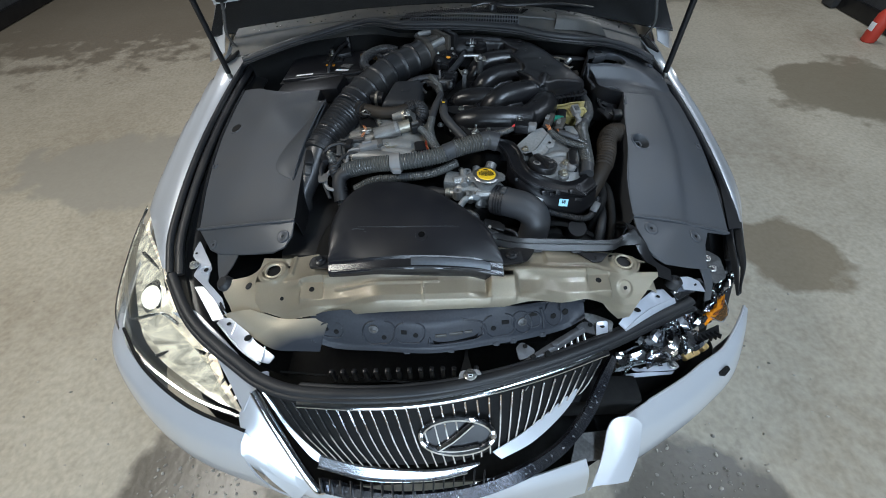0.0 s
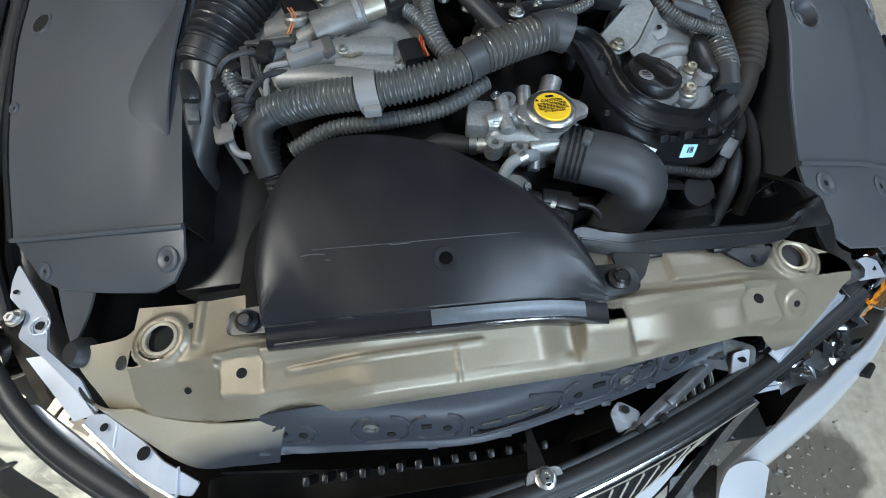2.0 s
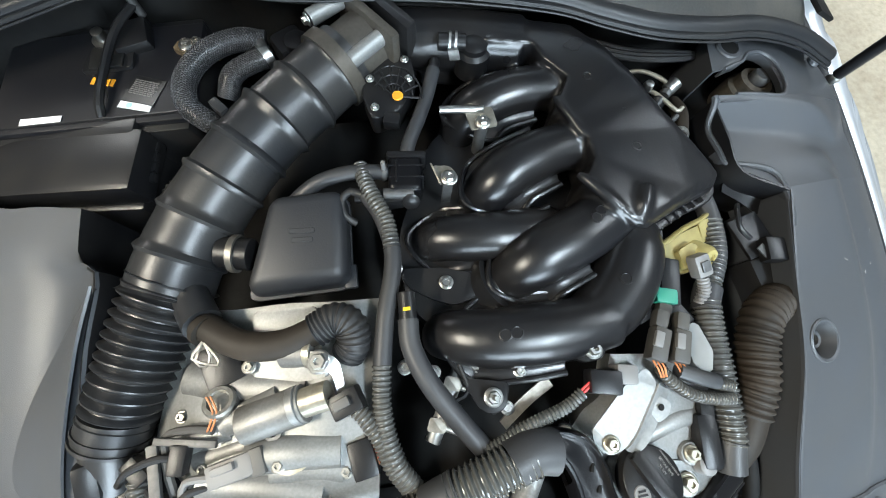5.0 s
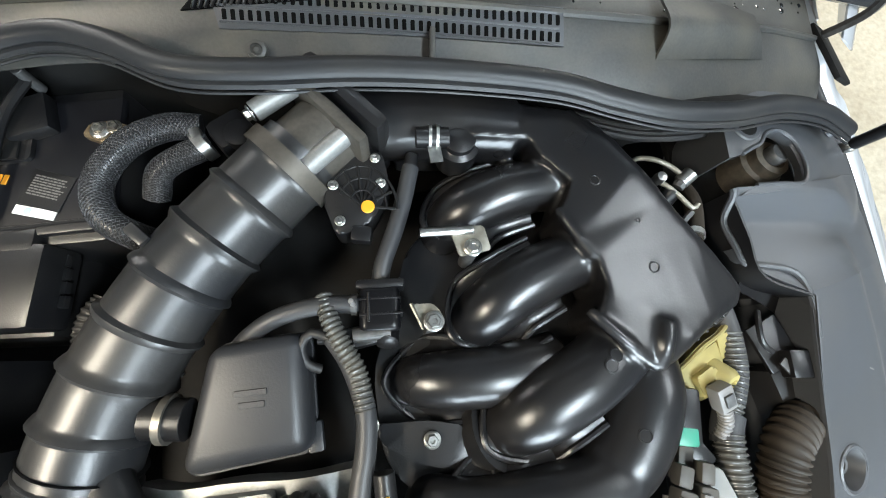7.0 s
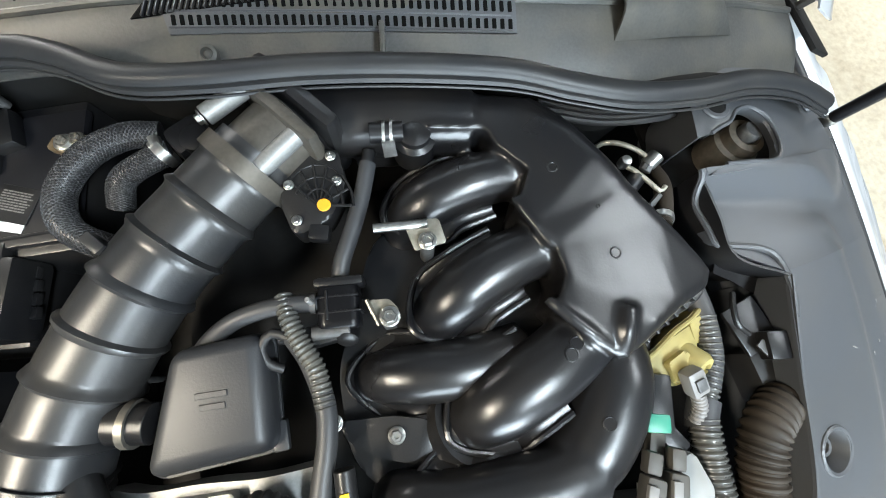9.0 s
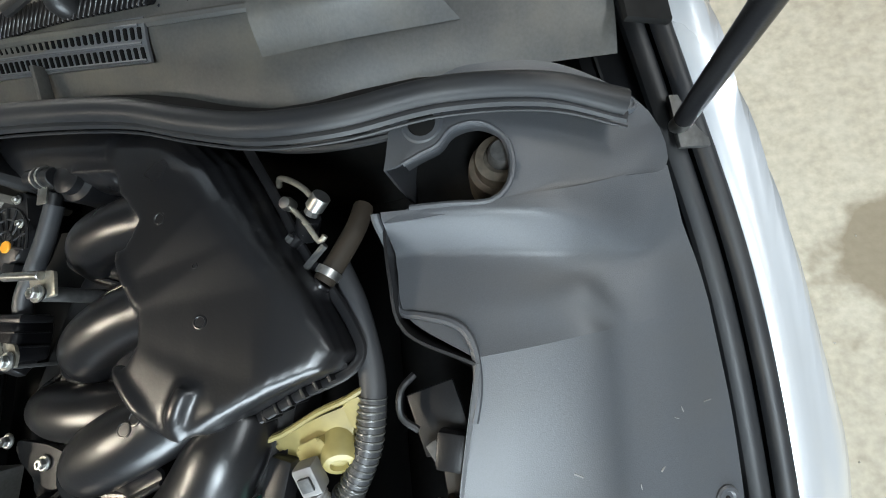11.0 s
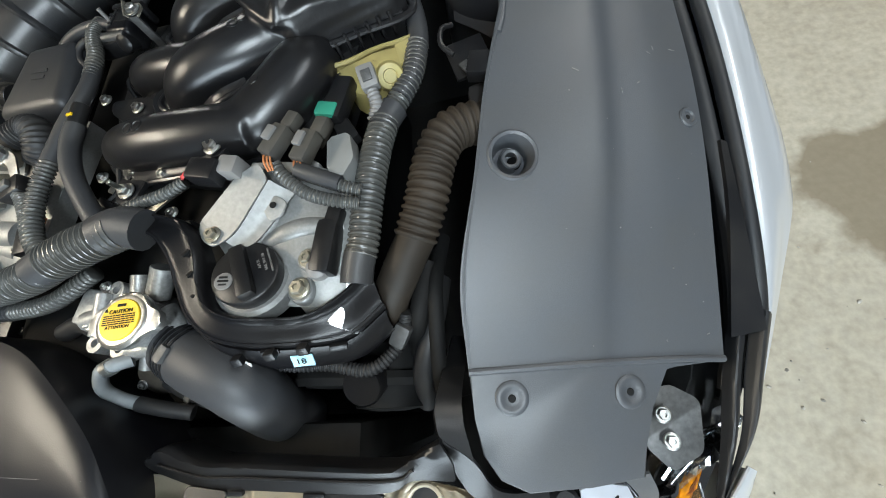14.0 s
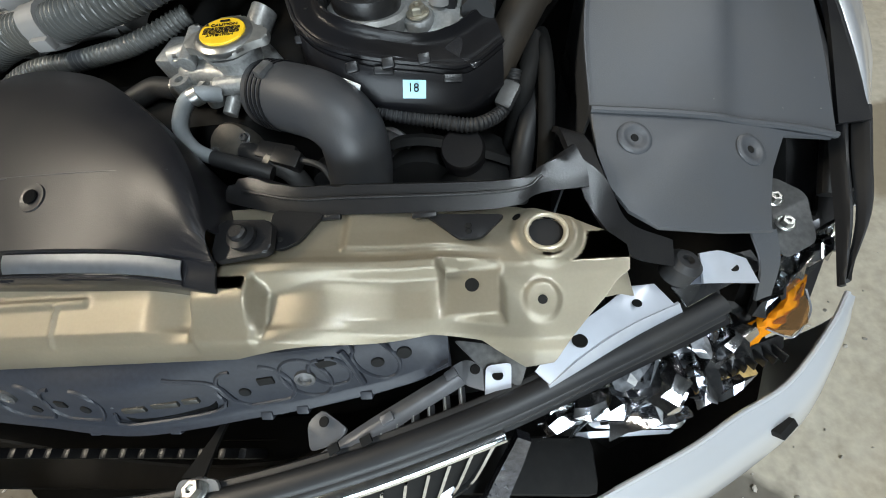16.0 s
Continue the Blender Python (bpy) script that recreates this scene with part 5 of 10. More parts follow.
for x, y, z in ((-0.190, 0.372, 0.868), (-0.158, 0.350, 0.868), (-0.205, 0.386, 0.866), (-0.066, 0.312, 0.862)):
    part("boss", lathe([(0.011, -0.012), (0.010, 0.006), (0.006, 0.006), (0.0055, 0.0)], (x, y, z)), CAST, engine)
for k in range(4):
    part("casting_rib", block((0.0035, 0.040, 0.010), (-0.205 + 0.034 * k, 0.302 - 0.004 * k, 0.840 + 0.005 * k), (12, 0, -8), 0.0015), CAST, engine)
# ---- right valve cover ----
vr = [[(0.175, 0.300, 0.846), (0.25, 0.215, 0.836), (0.335, 0.200, 0.820)], [(0.190, 0.318, 0.856), (0.26, 0.275, 0.852), (0.352, 0.255, 0.836)], [(0.215, 0.335, 0.862), (0.285, 0.315, 0.860), (0.362, 0.300, 0.842)], [(0.235, 0.375, 0.865), (0.30, 0.365, 0.862), (0.365, 0.345, 0.842)]]
part("valve_cover", sheet(vr, 22, 22, 0.03), ALU, engine, "cast aluminium valve cover with oil filler")
part("cam_ridge", tube([(0.236, 0.272, 0.846), (0.262, 0.300, 0.852), (0.288, 0.336, 0.852), (0.305, 0.372, 0.846)], 0.013, 14, 0.8), ALU, engine)
part("cam_ridge", tube([(0.255, 0.278, 0.846), (0.300, 0.290, 0.848), (0.345, 0.290, 0.836)], 0.012, 14, 0.8), ALU, engine)
part("cover_step", sheet([[(0.282, 0.248, 0.846), (0.315, 0.240, 0.842), (0.345, 0.232, 0.832)], [(0.290, 0.212, 0.836), (0.320, 0.205, 0.828), (0.345, 0.205, 0.816)], [(0.292, 0.198, 0.812), (0.320, 0.192, 0.806), (0.345, 0.195, 0.800)]], 12, 10, 0.02), ALU, engine)
part("filler_collar", lathe([(0.046, -0.03), (0.044, -0.012), (0.040, -0.008), (0.036, -0.008)], (0.246, 0.236, 0.858), (-8, 8, 0), 30), ALU, engine)
# folded sheet-metal shield with its bolted foot
part("heat_shield", slab([(0.262, 0.356, 0.889), (0.236, 0.343, 0.888), (0.186, 0.297, 0.875), (0.190, 0.278, 0.872), (0.204, 0.268, 0.871), (0.222, 0.274, 0.872), (0.236, 0.286, 0.874), (0.272, 0.336, 0.884)], 0.002, 0.0008, round_corners=0.006), SHIELD, engine, "bare folded metal heat shield")
part("shield_fold", sheet([[(0.222, 0.272, 0.872), (0.238, 0.285, 0.874), (0.274, 0.335, 0.884)], [(0.228, 0.268, 0.866), (0.247, 0.281, 0.866), (0.284, 0.330, 0.873)], [(0.238, 0.264, 0.864), (0.258, 0.277, 0.863), (0.296, 0.325, 0.866)]], 12, 6, 0.002), SHIELD, engine, angle=25)
bolt((0.206, 0.281, 0.874), engine, 0.0068, mat=BRASS_RING)
for _at, _r in (((0.298, 0.220, 0.842), 0.0085), ((0.309, 0.251, 0.850), 0.0070), ((0.159, 0.298, 0.866), 0.0065)):
    part("bolt_boss", lathe([(_r * 2.1, -0.03), (_r * 1.9, -0.002), (_r * 1.7, 0.0)], (_at[0], _at[1], _at[2] - 0.001)), ALU if _at[0] > 0.2 else BLACK, engine)
    bolt(_at, engine, _r, mat=BRASS_RING)
part("shield_clip", slab([(0.258, 0.312, 0.872), (0.276, 0.322, 0.873), (0.290, 0.312, 0.871), (0.284, 0.298, 0.868), (0.270, 0.292, 0.867)], 0.0025, 0.001, round_corners=0.004), SHIELD, engine)
part("clip_hole", disc(0.0038, 0.001, (0.275, 0.309, 0.8735), (6, 6, 0)), DARK, engine)

oil = thing("oil_filler_cap", "round black oil filler cap with a grip bar", "cap")
part("cap_disc", lathe([(0.036, -0.012), (0.037, 0.0), (0.036, 0.004), (0.034, 0.0055), (0.012, 0.0055)], (0.246, 0.236, 0.862), (-8, 8, 0), 32), BLACK, oil)
part("grip", block((0.018, 0.066, 0.014), (0.246, 0.236, 0.870), (-8, 8, 24), 0.005), BLACK, oil)
part("symbol", disc(0.010, 0.001, (0.2275, 0.2265, 0.8725), (-8, 8, 0)), LIGHTGREY, oil)
for i in range(3):
    part("symbol_bar", block((0.012 - 0.003 * abs(i - 1), 0.0022, 0.0008), (0.2275, 0.2225 + 0.004 * i, 0.8732), (-8, 8, 0), 0), BLACK, oil)
for _w, _x, _y, _z, _s in (("API SL", 0.2612, 0.2450, 0.8647, 0.0046), ("SAE 5W-30", 0.2668, 0.2475, 0.8634, 0.0046), ("ENERGY CONSERVING", 0.2722, 0.2500, 0.8622, 0.0030)):
    words(_w, "lettering", oil, LIGHTGREY, (_x, _y, _z), (10.5, 4.1, 114), _s)

# black timing cover curling round the cap
LIP2 = material("polished_black_guide", (0.012, 0.012, 0.014), 0.20, spec=0.9, coat=0.6, dust=DUST, dust_amount=0.12)
tc = thing("timing_cover", "black plastic cable guide curving round the oil filler", "cover")
GO = [(0.112, 0.290, 0.886), (0.140, 0.283, 0.884), (0.157, 0.258, 0.873), (0.166, 0.226, 0.863), (0.180, 0.195, 0.857), (0.205, 0.172, 0.850), (0.245, 0.162, 0.839), (0.300, 0.163, 0.823), (0.344, 0.172, 0.808), (0.384, 0.200, 0.812)]
GI = [(0.132, 0.312, 0.884), (0.176, 0.297, 0.881), (0.195, 0.264, 0.874), (0.200, 0.233, 0.869), (0.211, 0.205, 0.865), (0.232, 0.193, 0.858), (0.266, 0.190, 0.845), (0.305, 0.194, 0.833), (0.340, 0.214, 0.830), (0.372, 0.240, 0.834)]
gm = [tuple(Vector(a).lerp(Vector(b), 0.12) + Vector((0, 0, 0.0045))) for a, b in zip(GO, GI)]
gn = [tuple(Vector(a).lerp(Vector(b), 0.72) + Vector((0, 0, 0.001))) for a, b in zip(GO, GI)]
gp = [tuple(Vector(a).lerp(Vector(b), 0.86) + Vector((0, 0, 0.009))) for a, b in zip(GO, GI)]
part("guide", sheet([[(x, y - 0.004, z - 0.014) for x, y, z in GO], GO, gm, gn, gp, GI, [(x, y, z - 0.02) for x, y, z in GI]], 50, 24, 0.003), MATTE, tc, angle=34)
part("skirt", sheet([[(x, y - 0.004, z - 0.004) for x, y, z in GO[2:]], [(x, y - 0.010, z - 0.012) for x, y, z in GO[2:]], [(x, y - 0.019, z - 0.034) for x, y, z in GO[2:]], [(x, y - 0.018, z - 0.044) for x, y, z in GO[2:]], [(x + 0.004, y - 0.004, z - 0.070) for x, y, z in GO[2:]]], 40, 14, 0.004), MATTE, tc, angle=34)
part("guide_wall", tube([(x, y + 0.002, z + 0.002) for x, y, z in GO], 0.0035, 8), MATTE, tc)
for _x, _y, _z in ((0.262, 0.160, 0.828), (0.330, 0.164, 0.806), (0.180, 0.198, 0.846)):
    part("guide_lug", block((0.020, 0.008, 0.008), (_x, _y - 0.003, _z), (50, 12, 8), 0.002), BLACK, tc)
part("gloss_corner", slab([(0.322, 0.184, 0.8255), (0.354, 0.171, 0.8090), (0.376, 0.204, 0.8110), (0.364, 0.233, 0.8250), (0.347, 0.231, 0.8315), (0.344, 0.206, 0.8245)], 0.004, 0.0015, round_corners=0.005), LIP2, tc, "polished black corner of the guide")
part("corner_hole", block((0.004, 0.012, 0.0010), (0.354, 0.196, 0.8172), (18, 21, -10), 0.0004), HOLE, tc)
for k in range(4):
    part("guide_slot", block((0.010, 0.004, 0.003), (0.178 + 0.005 * k, 0.262 - 0.022 * k, 0.876 - 0.006 * k), (0, 20, 60), 0.001), DARK, tc)
part("lower_loom", ribbed([(0.236, 0.150, 0.790), (0.262, 0.146, 0.780), (0.300, 0.146, 0.766), (0.350, 0.138, 0.760), (0.384, 0.168, 0.752), (0.398, 0.200, 0.775)], 0.0072, 0.005, 0.0016, 10), RUBBER, tc)
part("lower_plug", block((0.020, 0.030, 0.018), (0.388, 0.176, 0.762), (30, 10, -30), 0.004), DULL, tc)
_t = part("sticker", block((0.024, 0.018, 0.0016), (0.290, 0.1478, 0.8085), (58, 12, 4), 0.0003, 1), CYAN, tc, "pale blue number sticker")
words("18", "number", _t, DARK, (0.2895, 0.1463, 0.8115), (58, 12, 4), 0.012)
bars("small_print", _t, DARK, (0.2905, 0.1506, 0.8025), (58, 12, 4), 0.018, 0.004, 2, 9)
part("small_label", block((0.028, 0.015, 0.0016), (0.222, 0.1480, 0.820), (58, 12, -24), 0.0003, 1), WHITE, tc, "white part label")
words("6", "digit", tc, DARK, (0.230, 0.1444, 0.8185), (58, 12, -24), 0.012)
part("label_mark", lathe([(0.006, 0), (0.006, 0.0012), (0.0035, 0.0012), (0.0035, 0)], (0.217, 0.1488, 0.8215), (58, 12, -24)), DARK, tc)
for _k in range(3):
    part("guide_clip", block((0.012, 0.010, 0.010), (0.235 + 0.035 * _k, 0.148 + 0.004 * _k, 0.8425 - 0.003 * _k), (50, 0, 8), 0.002), BLACK, tc)
# lower drive parts, the darkness around them put into their colour
part("tensioner_pulley", lathe([(0.045, -0.012), (0.048, 0.0), (0.045, 0.012), (0.02, 0.014)], (0.275, 0.135, 0.68), (90, 0, 0)), DARK, tc)
part("belt", tube([(0.225, 0.132, 0.68), (0.245, 0.132, 0.742), (0.285, 0.132, 0.752), (0.335, 0.130, 0.735), (0.395, 0.13, 0.70)], 0.009, 4, 0.4), DARK, tc)
part("idler", lathe([(0.030, -0.012), (0.032, 0.0), (0.030, 0.012), (0.010, 0.016)], (0.17, 0.130, 0.70), (90, 0, 0)), BLACK, tc)
part("alternator", lathe([(0.05, -0.04), (0.055, 0.0), (0.05, 0.04), (0.02, 0.045)], (0.345, 0.135, 0.66), (90, 0, 0)), DARK, tc)
part("pulley", lathe([(0.034, 0.0), (0.034, 0.010), (0.030, 0.012), (0.026, 0.006), (0.010, 0.006), (0.009, 0.016), (0.004, 0.017)], (0.236, 0.152, 0.716), (58, 0, 0), 32), DULL, tc)
part("pulley_nut", lathe([(0.008, 0), (0.008, 0.008), (0.004, 0.009)], (0.236, 0.143, 0.722), (58, 0, 0), 6), STEEL, tc)
part("sensor_can", lathe([(0.025, -0.04), (0.026, 0.008), (0.023, 0.012), (0.010, 0.012)], (0.333, 0.124, 0.735), (22, 0, 0), 26), MATTE, tc)

# radiator filler neck and cap
NECK = material("bright_cast_alloy", (0.40, 0.405, 0.40), 0.42, metal=0.6, bump=0.0005, scale=260, grain=0.25, second=(0.31, 0.31, 0.30), dust=(0.12, 0.105, 0.08), dust_amount=0.4, patch=18)
neck = thing("coolant_filler", "cast aluminium coolant filler neck with yellow warning cap", "coolant filler")
part("body", block((0.085, 0.070, 0.050), (0.065, 0.210, 0.812), (0, 0, -12), 0.020, 4), NECK, neck)
part("flange", block((0.050, 0.045, 0.030), (0.022, 0.222, 0.824), (0, 0, -12), 0.006), NECK, neck)
part("tower", lathe([(0.030, -0.04), (0.026, 0.0), (0.026, 0.028), (0.031, 0.030), (0.031, 0.034)], (0.099, 0.197, 0.818), (0, 0, 0), 26), NECK, neck)
part("outlet", rod((0.10, 0.198, 0.80), (0.152, 0.168, 0.802), 0.026, 20), NECK, neck)
part("pipe_stub", rod((0.105, 0.23, 0.83), (0.120, 0.262, 0.845), 0.014, 14), NECK, neck)
part("pipe_stub", rod((0.078, 0.23, 0.83), (0.080, 0.258, 0.838), 0.010, 14), NECK, neck)
part("pipe_stub", rod((0.03, 0.19, 0.81), (-0.005, 0.203, 0.80), 0.011, 14), NECK, neck)
part("pipe_stub", rod((0.085, 0.175, 0.81), (0.078, 0.150, 0.80), 0.008, 12), NECK, neck)
for _a, _b, _r in (((0.045, 0.185, 0.842), (0.045, 0.235, 0.846), 0.009), ((0.020, 0.205, 0.838), (0.062, 0.210, 0.842), 0.012), ((0.072, 0.170, 0.822), (0.125, 0.172, 0.822), 0.010), ((0.118, 0.215, 0.825), (0.138, 0.190, 0.820), 0.012)):
    part("cast_rib", rod(_a, _b, _r, 12), NECK, neck)
for _p in ((0.028, 0.180, 0.826), (0.060, 0.172, 0.822), (0.125, 0.165, 0.822), (0.055, 0.240, 0.838)):
    part("cast_lug", lathe([(0.012, -0.02), (0.011, 0.004), (0.005, 0.004), (0.0045, -0.004)], _p), NECK, neck)
bolt((0.040, 0.245, 0.842), neck, 0.005)
bolt((0.030, 0.200, 0.842), neck, 0.005)
CAPMETAL = material("stamped_cap_steel", (0.40, 0.40, 0.385), 0.36, metal=0.85, grain=0.2, scale=120, dust=(0.16, 0.14, 0.11), dust_amount=0.3)
cap = part("cap", lathe([(0.030, -0.004), (0.0325, 0.0), (0.0325, 0.004), (0.029, 0.007), (0.026, 0.0075)], (0.099, 0.197, 0.857), (-3, 4, 0), 32), STEEL, neck)
ears = slab([(0.056, 0.184, 0.862), (0.054, 0.202, 0.862), (0.070, 0.210, 0.863), (0.082, 0.226, 0.863), (0.116, 0.227, 0.862), (0.128, 0.210, 0.861), (0.144, 0.204, 0.860), (0.146, 0.186, 0.860), (0.128, 0.180, 0.861), (0.114, 0.167, 0.862), (0.084, 0.167, 0.862), (0.070, 0.180, 0.862)], 0.008, 0.003, round_corners=0.006)
part("cap_plate", ears, CAPMETAL, cap)
for _x, _y in ((0.0905, 0.2075), (0.0905, 0.1890)):
    part("warning_mark", slab([(_x - 0.012, _y - 0.002, 0.8675), (_x - 0.0095, _y + 0.0025, 0.8675), (_x - 0.007, _y - 0.002, 0.8675)], 0.0006), DARK, cap)
part("cap_label", disc(0.0235, 0.002, (0.099, 0.197, 0.8655), (-3, 4, 0), 32), LABEL, cap, "yellow warning label")
words("CAUTION", "caution", cap, DARK, (0.0995, 0.2060, 0.8667), (-3, 4, 4), 0.0062)
words("ATTENTION", "attention", cap, DARK, (0.0995, 0.1885, 0.8672), (-3, 4, 4), 0.0050)
bars("small_print", cap, DARK, (0.0992, 0.197, 0.8670), (-3, 4, 4), 0.038, 0.012, 5, 2, ragged=0.02)
part("small_bars", block((0.010, 0.003, 0.0006), (0.0985, 0.2130, 0.8665), (-3, 4, 4), 0), DARK, cap)

rad_hose = thing("radiator_hose", "thick dark rubber radiator hose bending down", "hose", "hoses")
part("hose", tube([(0.121, 0.174, 0.802), (0.160, 0.153, 0.808), (0.195, 0.136, 0.806), (0.217, 0.119, 0.790), (0.218, 0.106, 0.755), (0.208, 0.096, 0.71), (0.200, 0.088, 0.64)], 0.0365, 26), HOSE, rad_hose)
for _k in range(4):
    part("clamp", tube([(0.128 + 0.006 * _k, 0.1705 - 0.0033 * _k, 0.803 + 0.001 * _k), (0.131 + 0.006 * _k, 0.1690 - 0.0033 * _k, 0.8035 + 0.001 * _k)], 0.0380, 24), BLACK, rad_hose)
part("clamp_ear", block((0.012, 0.02, 0.012), (0.140, 0.160, 0.842), (0, 0, -30), 0.003), DULL, rad_hose)

side_hose = thing("coolant_hose", "small black coolant hose with a silver clamp", "hose", "hoses")
part("hose", tube([(-0.075, 0.205, 0.790), (-0.04, 0.214, 0.798), (-0.01, 0.205, 0.80), (0.012, 0.200, 0.803)], 0.013, 14), RUBBER, side_hose)
part("clamp", tube([(0.0, 0.2025, 0.802), (0.010, 0.2005, 0.803)], 0.0148, 14), STEEL, side_hose)
PALEHOSE = material("cloudy_grey_hose", (0.20, 0.215, 0.225), 0.42, spec=0.4, grain=0.2, scale=60, dust=DUST, dust_amount=0.35)
drain = thing("overflow_hose", "grey overflow hose curling under the filler neck", "hose", "hoses")
part("hose", tube([(0.078, 0.160, 0.820), (0.060, 0.152, 0.830), (0.042, 0.147, 0.824), (0.028, 0.130, 0.806), (0.034, 0.118, 0.786), (0.056, 0.110, 0.774)], 0.0082, 14), PALEHOSE, drain)
part("hose_end", tube([(0.052, 0.111, 0.776), (0.082, 0.104, 0.768), (0.115, 0.098, 0.755)], 0.0095, 12), RUBBER, drain)
part("clamp", tube([(0.062, 0.1525, 0.8295), (0.053, 0.1495, 0.828)], 0.0100, 14), STEEL, drain)
part("connector", block((0.045, 0.022, 0.018), (0.115, 0.128, 0.755), (10, 10, -10), 0.004), BLACK, drain)

# main wiring loom
loom = thing("wiring_loom", "grey corrugated wiring loom across the engine front", "wiring loom", "looms")
LP = [(-0.262, 0.258, 0.838), (-0.19, 0.252, 0.860), (-0.124, 0.245, 0.870), (-0.067, 0.243, 0.879), (-0.012, 0.252, 0.885), (0.021, 0.266, 0.889)]
part("sleeve", ribbed(LP, 0.0175, 0.0066, 0.0036, 20), LOOM, loom)
part("sleeve", ribbed([(0.021, 0.264, 0.892), (0.062, 0.276, 0.897), (0.110, 0.290, 0.898)], 0.0195, 0.0066, 0.0036, 20), LOOM, loom)
part("tape", tube([(-0.003, 0.256, 0.887), (0.018, 0.264, 0.891), (0.030, 0.268, 0.893)], 0.0215, 16), HOSE, loom)
part("tape", tube([(0.088, 0.284, 0.898), (0.112, 0.292, 0.897), (0.135, 0.288, 0.892)], 0.0235, 16), HOSE, loom)
part("end_boot", tube([(-0.245, 0.256, 0.842), (-0.272, 0.246, 0.832), (-0.278, 0.225, 0.815), (-0.272, 0.195, 0.79)], 0.018, 14), RUBBER, loom)
_c = part("clip", tube([(-0.137, 0.2445, 0.869), (-0.112, 0.2445, 0.872)], 0.0245, 18), LIGHTGREY, loom, "grey plastic loom clip")
part("clip_tongue", block((0.022, 0.012, 0.014), (-0.122, 0.219, 0.866), (0, 0, 0), 0.003), LIGHTGREY, _c)
loom2 = thing("wiring_loom", "thin corrugated loom tucked below the main one", "wiring loom", "looms")
part("sleeve", ribbed([(-0.235, 0.212, 0.815), (-0.18, 0.226, 0.832), (-0.10, 0.226, 0.838), (-0.03, 0.232, 0.845), (0.03, 0.262, 0.852)], 0.0095, 0.006, 0.002, 12), LOOM, loom2)
down = thing("wiring_loom", "corrugated loom branch dropping beside the shroud", "wiring loom", "looms")
part("sleeve", ribbed([(-0.285, 0.30, 0.838), (-0.29, 0.265, 0.84), (-0.275, 0.235, 0.82), (-0.268, 0.19, 0.78), (-0.265, 0.16, 0.72)], 0.013, 0.007, 0.003, 12), RUBBER, down)
part("sleeve", ribbed([(-0.305, 0.335, 0.846), (-0.305, 0.305, 0.85), (-0.29, 0.278, 0.846)], 0.010, 0.006, 0.002, 12), LOOM, down)
part("wire", tube([(-0.295, 0.26, 0.835), (-0.275, 0.275, 0.86), (-0.252, 0.30, 0.862), (-0.22, 0.305, 0.858)], 0.004, 8), RUBBER, down)
part("wire", tube([(-0.30, 0.27, 0.835), (-0.312, 0.24, 0.83), (-0.305, 0.215, 0.82), (-0.285, 0.21, 0.815)], 0.005, 8), LIGHTGREY, down)
part("bracket", block((0.012, 0.06, 0.006), (-0.283, 0.325, 0.862), (0, 0, 8), 0.002), DULL, down)
part("bracket", block((0.07, 0.008, 0.006), (-0.250, 0.352, 0.868), (0, -6, -10), 0.002), DULL, down)

part("tape", tube([(-0.115, 0.2255, 0.837), (-0.095, 0.2262, 0.8385)], 0.0112, 12), HOSE, loom2)
part("clip", block((0.012, 0.010, 0.020), (-0.045, 0.2305, 0.842), (0, 0, 10), 0.003), LIGHTGREY, loom2)
up = thing("wiring_loom", "corrugated loom running back over the engine centre", "wiring loom", "looms")
part("sleeve", ribbed([(-0.014, 0.274, 0.878), (-0.030, 0.304, 0.888), (-0.038, 0.352, 0.893), (-0.034, 0.402, 0.895)], 0.0090, 0.0055, 0.002, 12), LOOM, up)
part("tape", tube([(-0.034, 0.400, 0.895), (-0.024, 0.456, 0.897), (-0.012, 0.500, 0.897), (-0.009, 0.535, 0.897), (-0.018, 0.575, 0.896), (-0.032, 0.604, 0.893)], 0.0102, 12), HOSE, up)
part("sleeve", ribbed([(-0.009, 0.530, 0.898), (-0.012, 0.566, 0.899), (-0.022, 0.592, 0.900), (-0.032, 0.620, 0.898), (-0.038, 0.648, 0.890)], 0.0085, 0.0055, 0.002, 12), LOOM, up)
part("loop", tube([(-0.036, 0.604, 0.894), (-0.052, 0.612, 0.893), (-0.064, 0.602, 0.890), (-0.062, 0.584, 0.884), (-0.050, 0.576, 0.876)], 0.0050, 10), RUBBER, up)
part("sleeve", ribbed([(-0.020, 0.276, 0.880), (-0.034, 0.299, 0.886), (-0.043, 0.325, 0.890), (-0.056, 0.349, 0.892), (-0.069, 0.365, 0.893)], 0.0080, 0.0050, 0.002, 12), LOOM, up)
for k, (dx, m) in enumerate(((0, COPPER), (0.003, REDWIRE), (0.006, COPPER))):
    part("wire", tube([(-0.048 + dx, 0.30, 0.868), (-0.053 + dx, 0.315, 0.872), (-0.050 + dx, 0.335, 0.873)], 0.0015, 6), m, up)
part("coil_connector", block((0.028, 0.040, 0.022), (-0.065, 0.308, 0.866), (0, 0, 10), 0.005), BLACK, up)

vac = thing("vacuum_hose", "smooth grey hose from the manifold to the loom", "hose", "hoses")
part("hose", tube([(0.000, 0.445, 0.902), (0.000, 0.415, 0.900), (0.014, 0.376, 0.898), (0.040, 0.333, 0.890), (0.072, 0.288, 0.880)], 0.0115, 14), HOSE, vac)
part("nozzle", rod((0.000, 0.440, 0.902), (0.001, 0.475, 0.903), 0.010), BLACK, vac)
part("yellow_mark", block((0.008, 0.004, 0.002), (0.0, 0.455, 0.9125), bevel=0.0005), LABEL, vac)

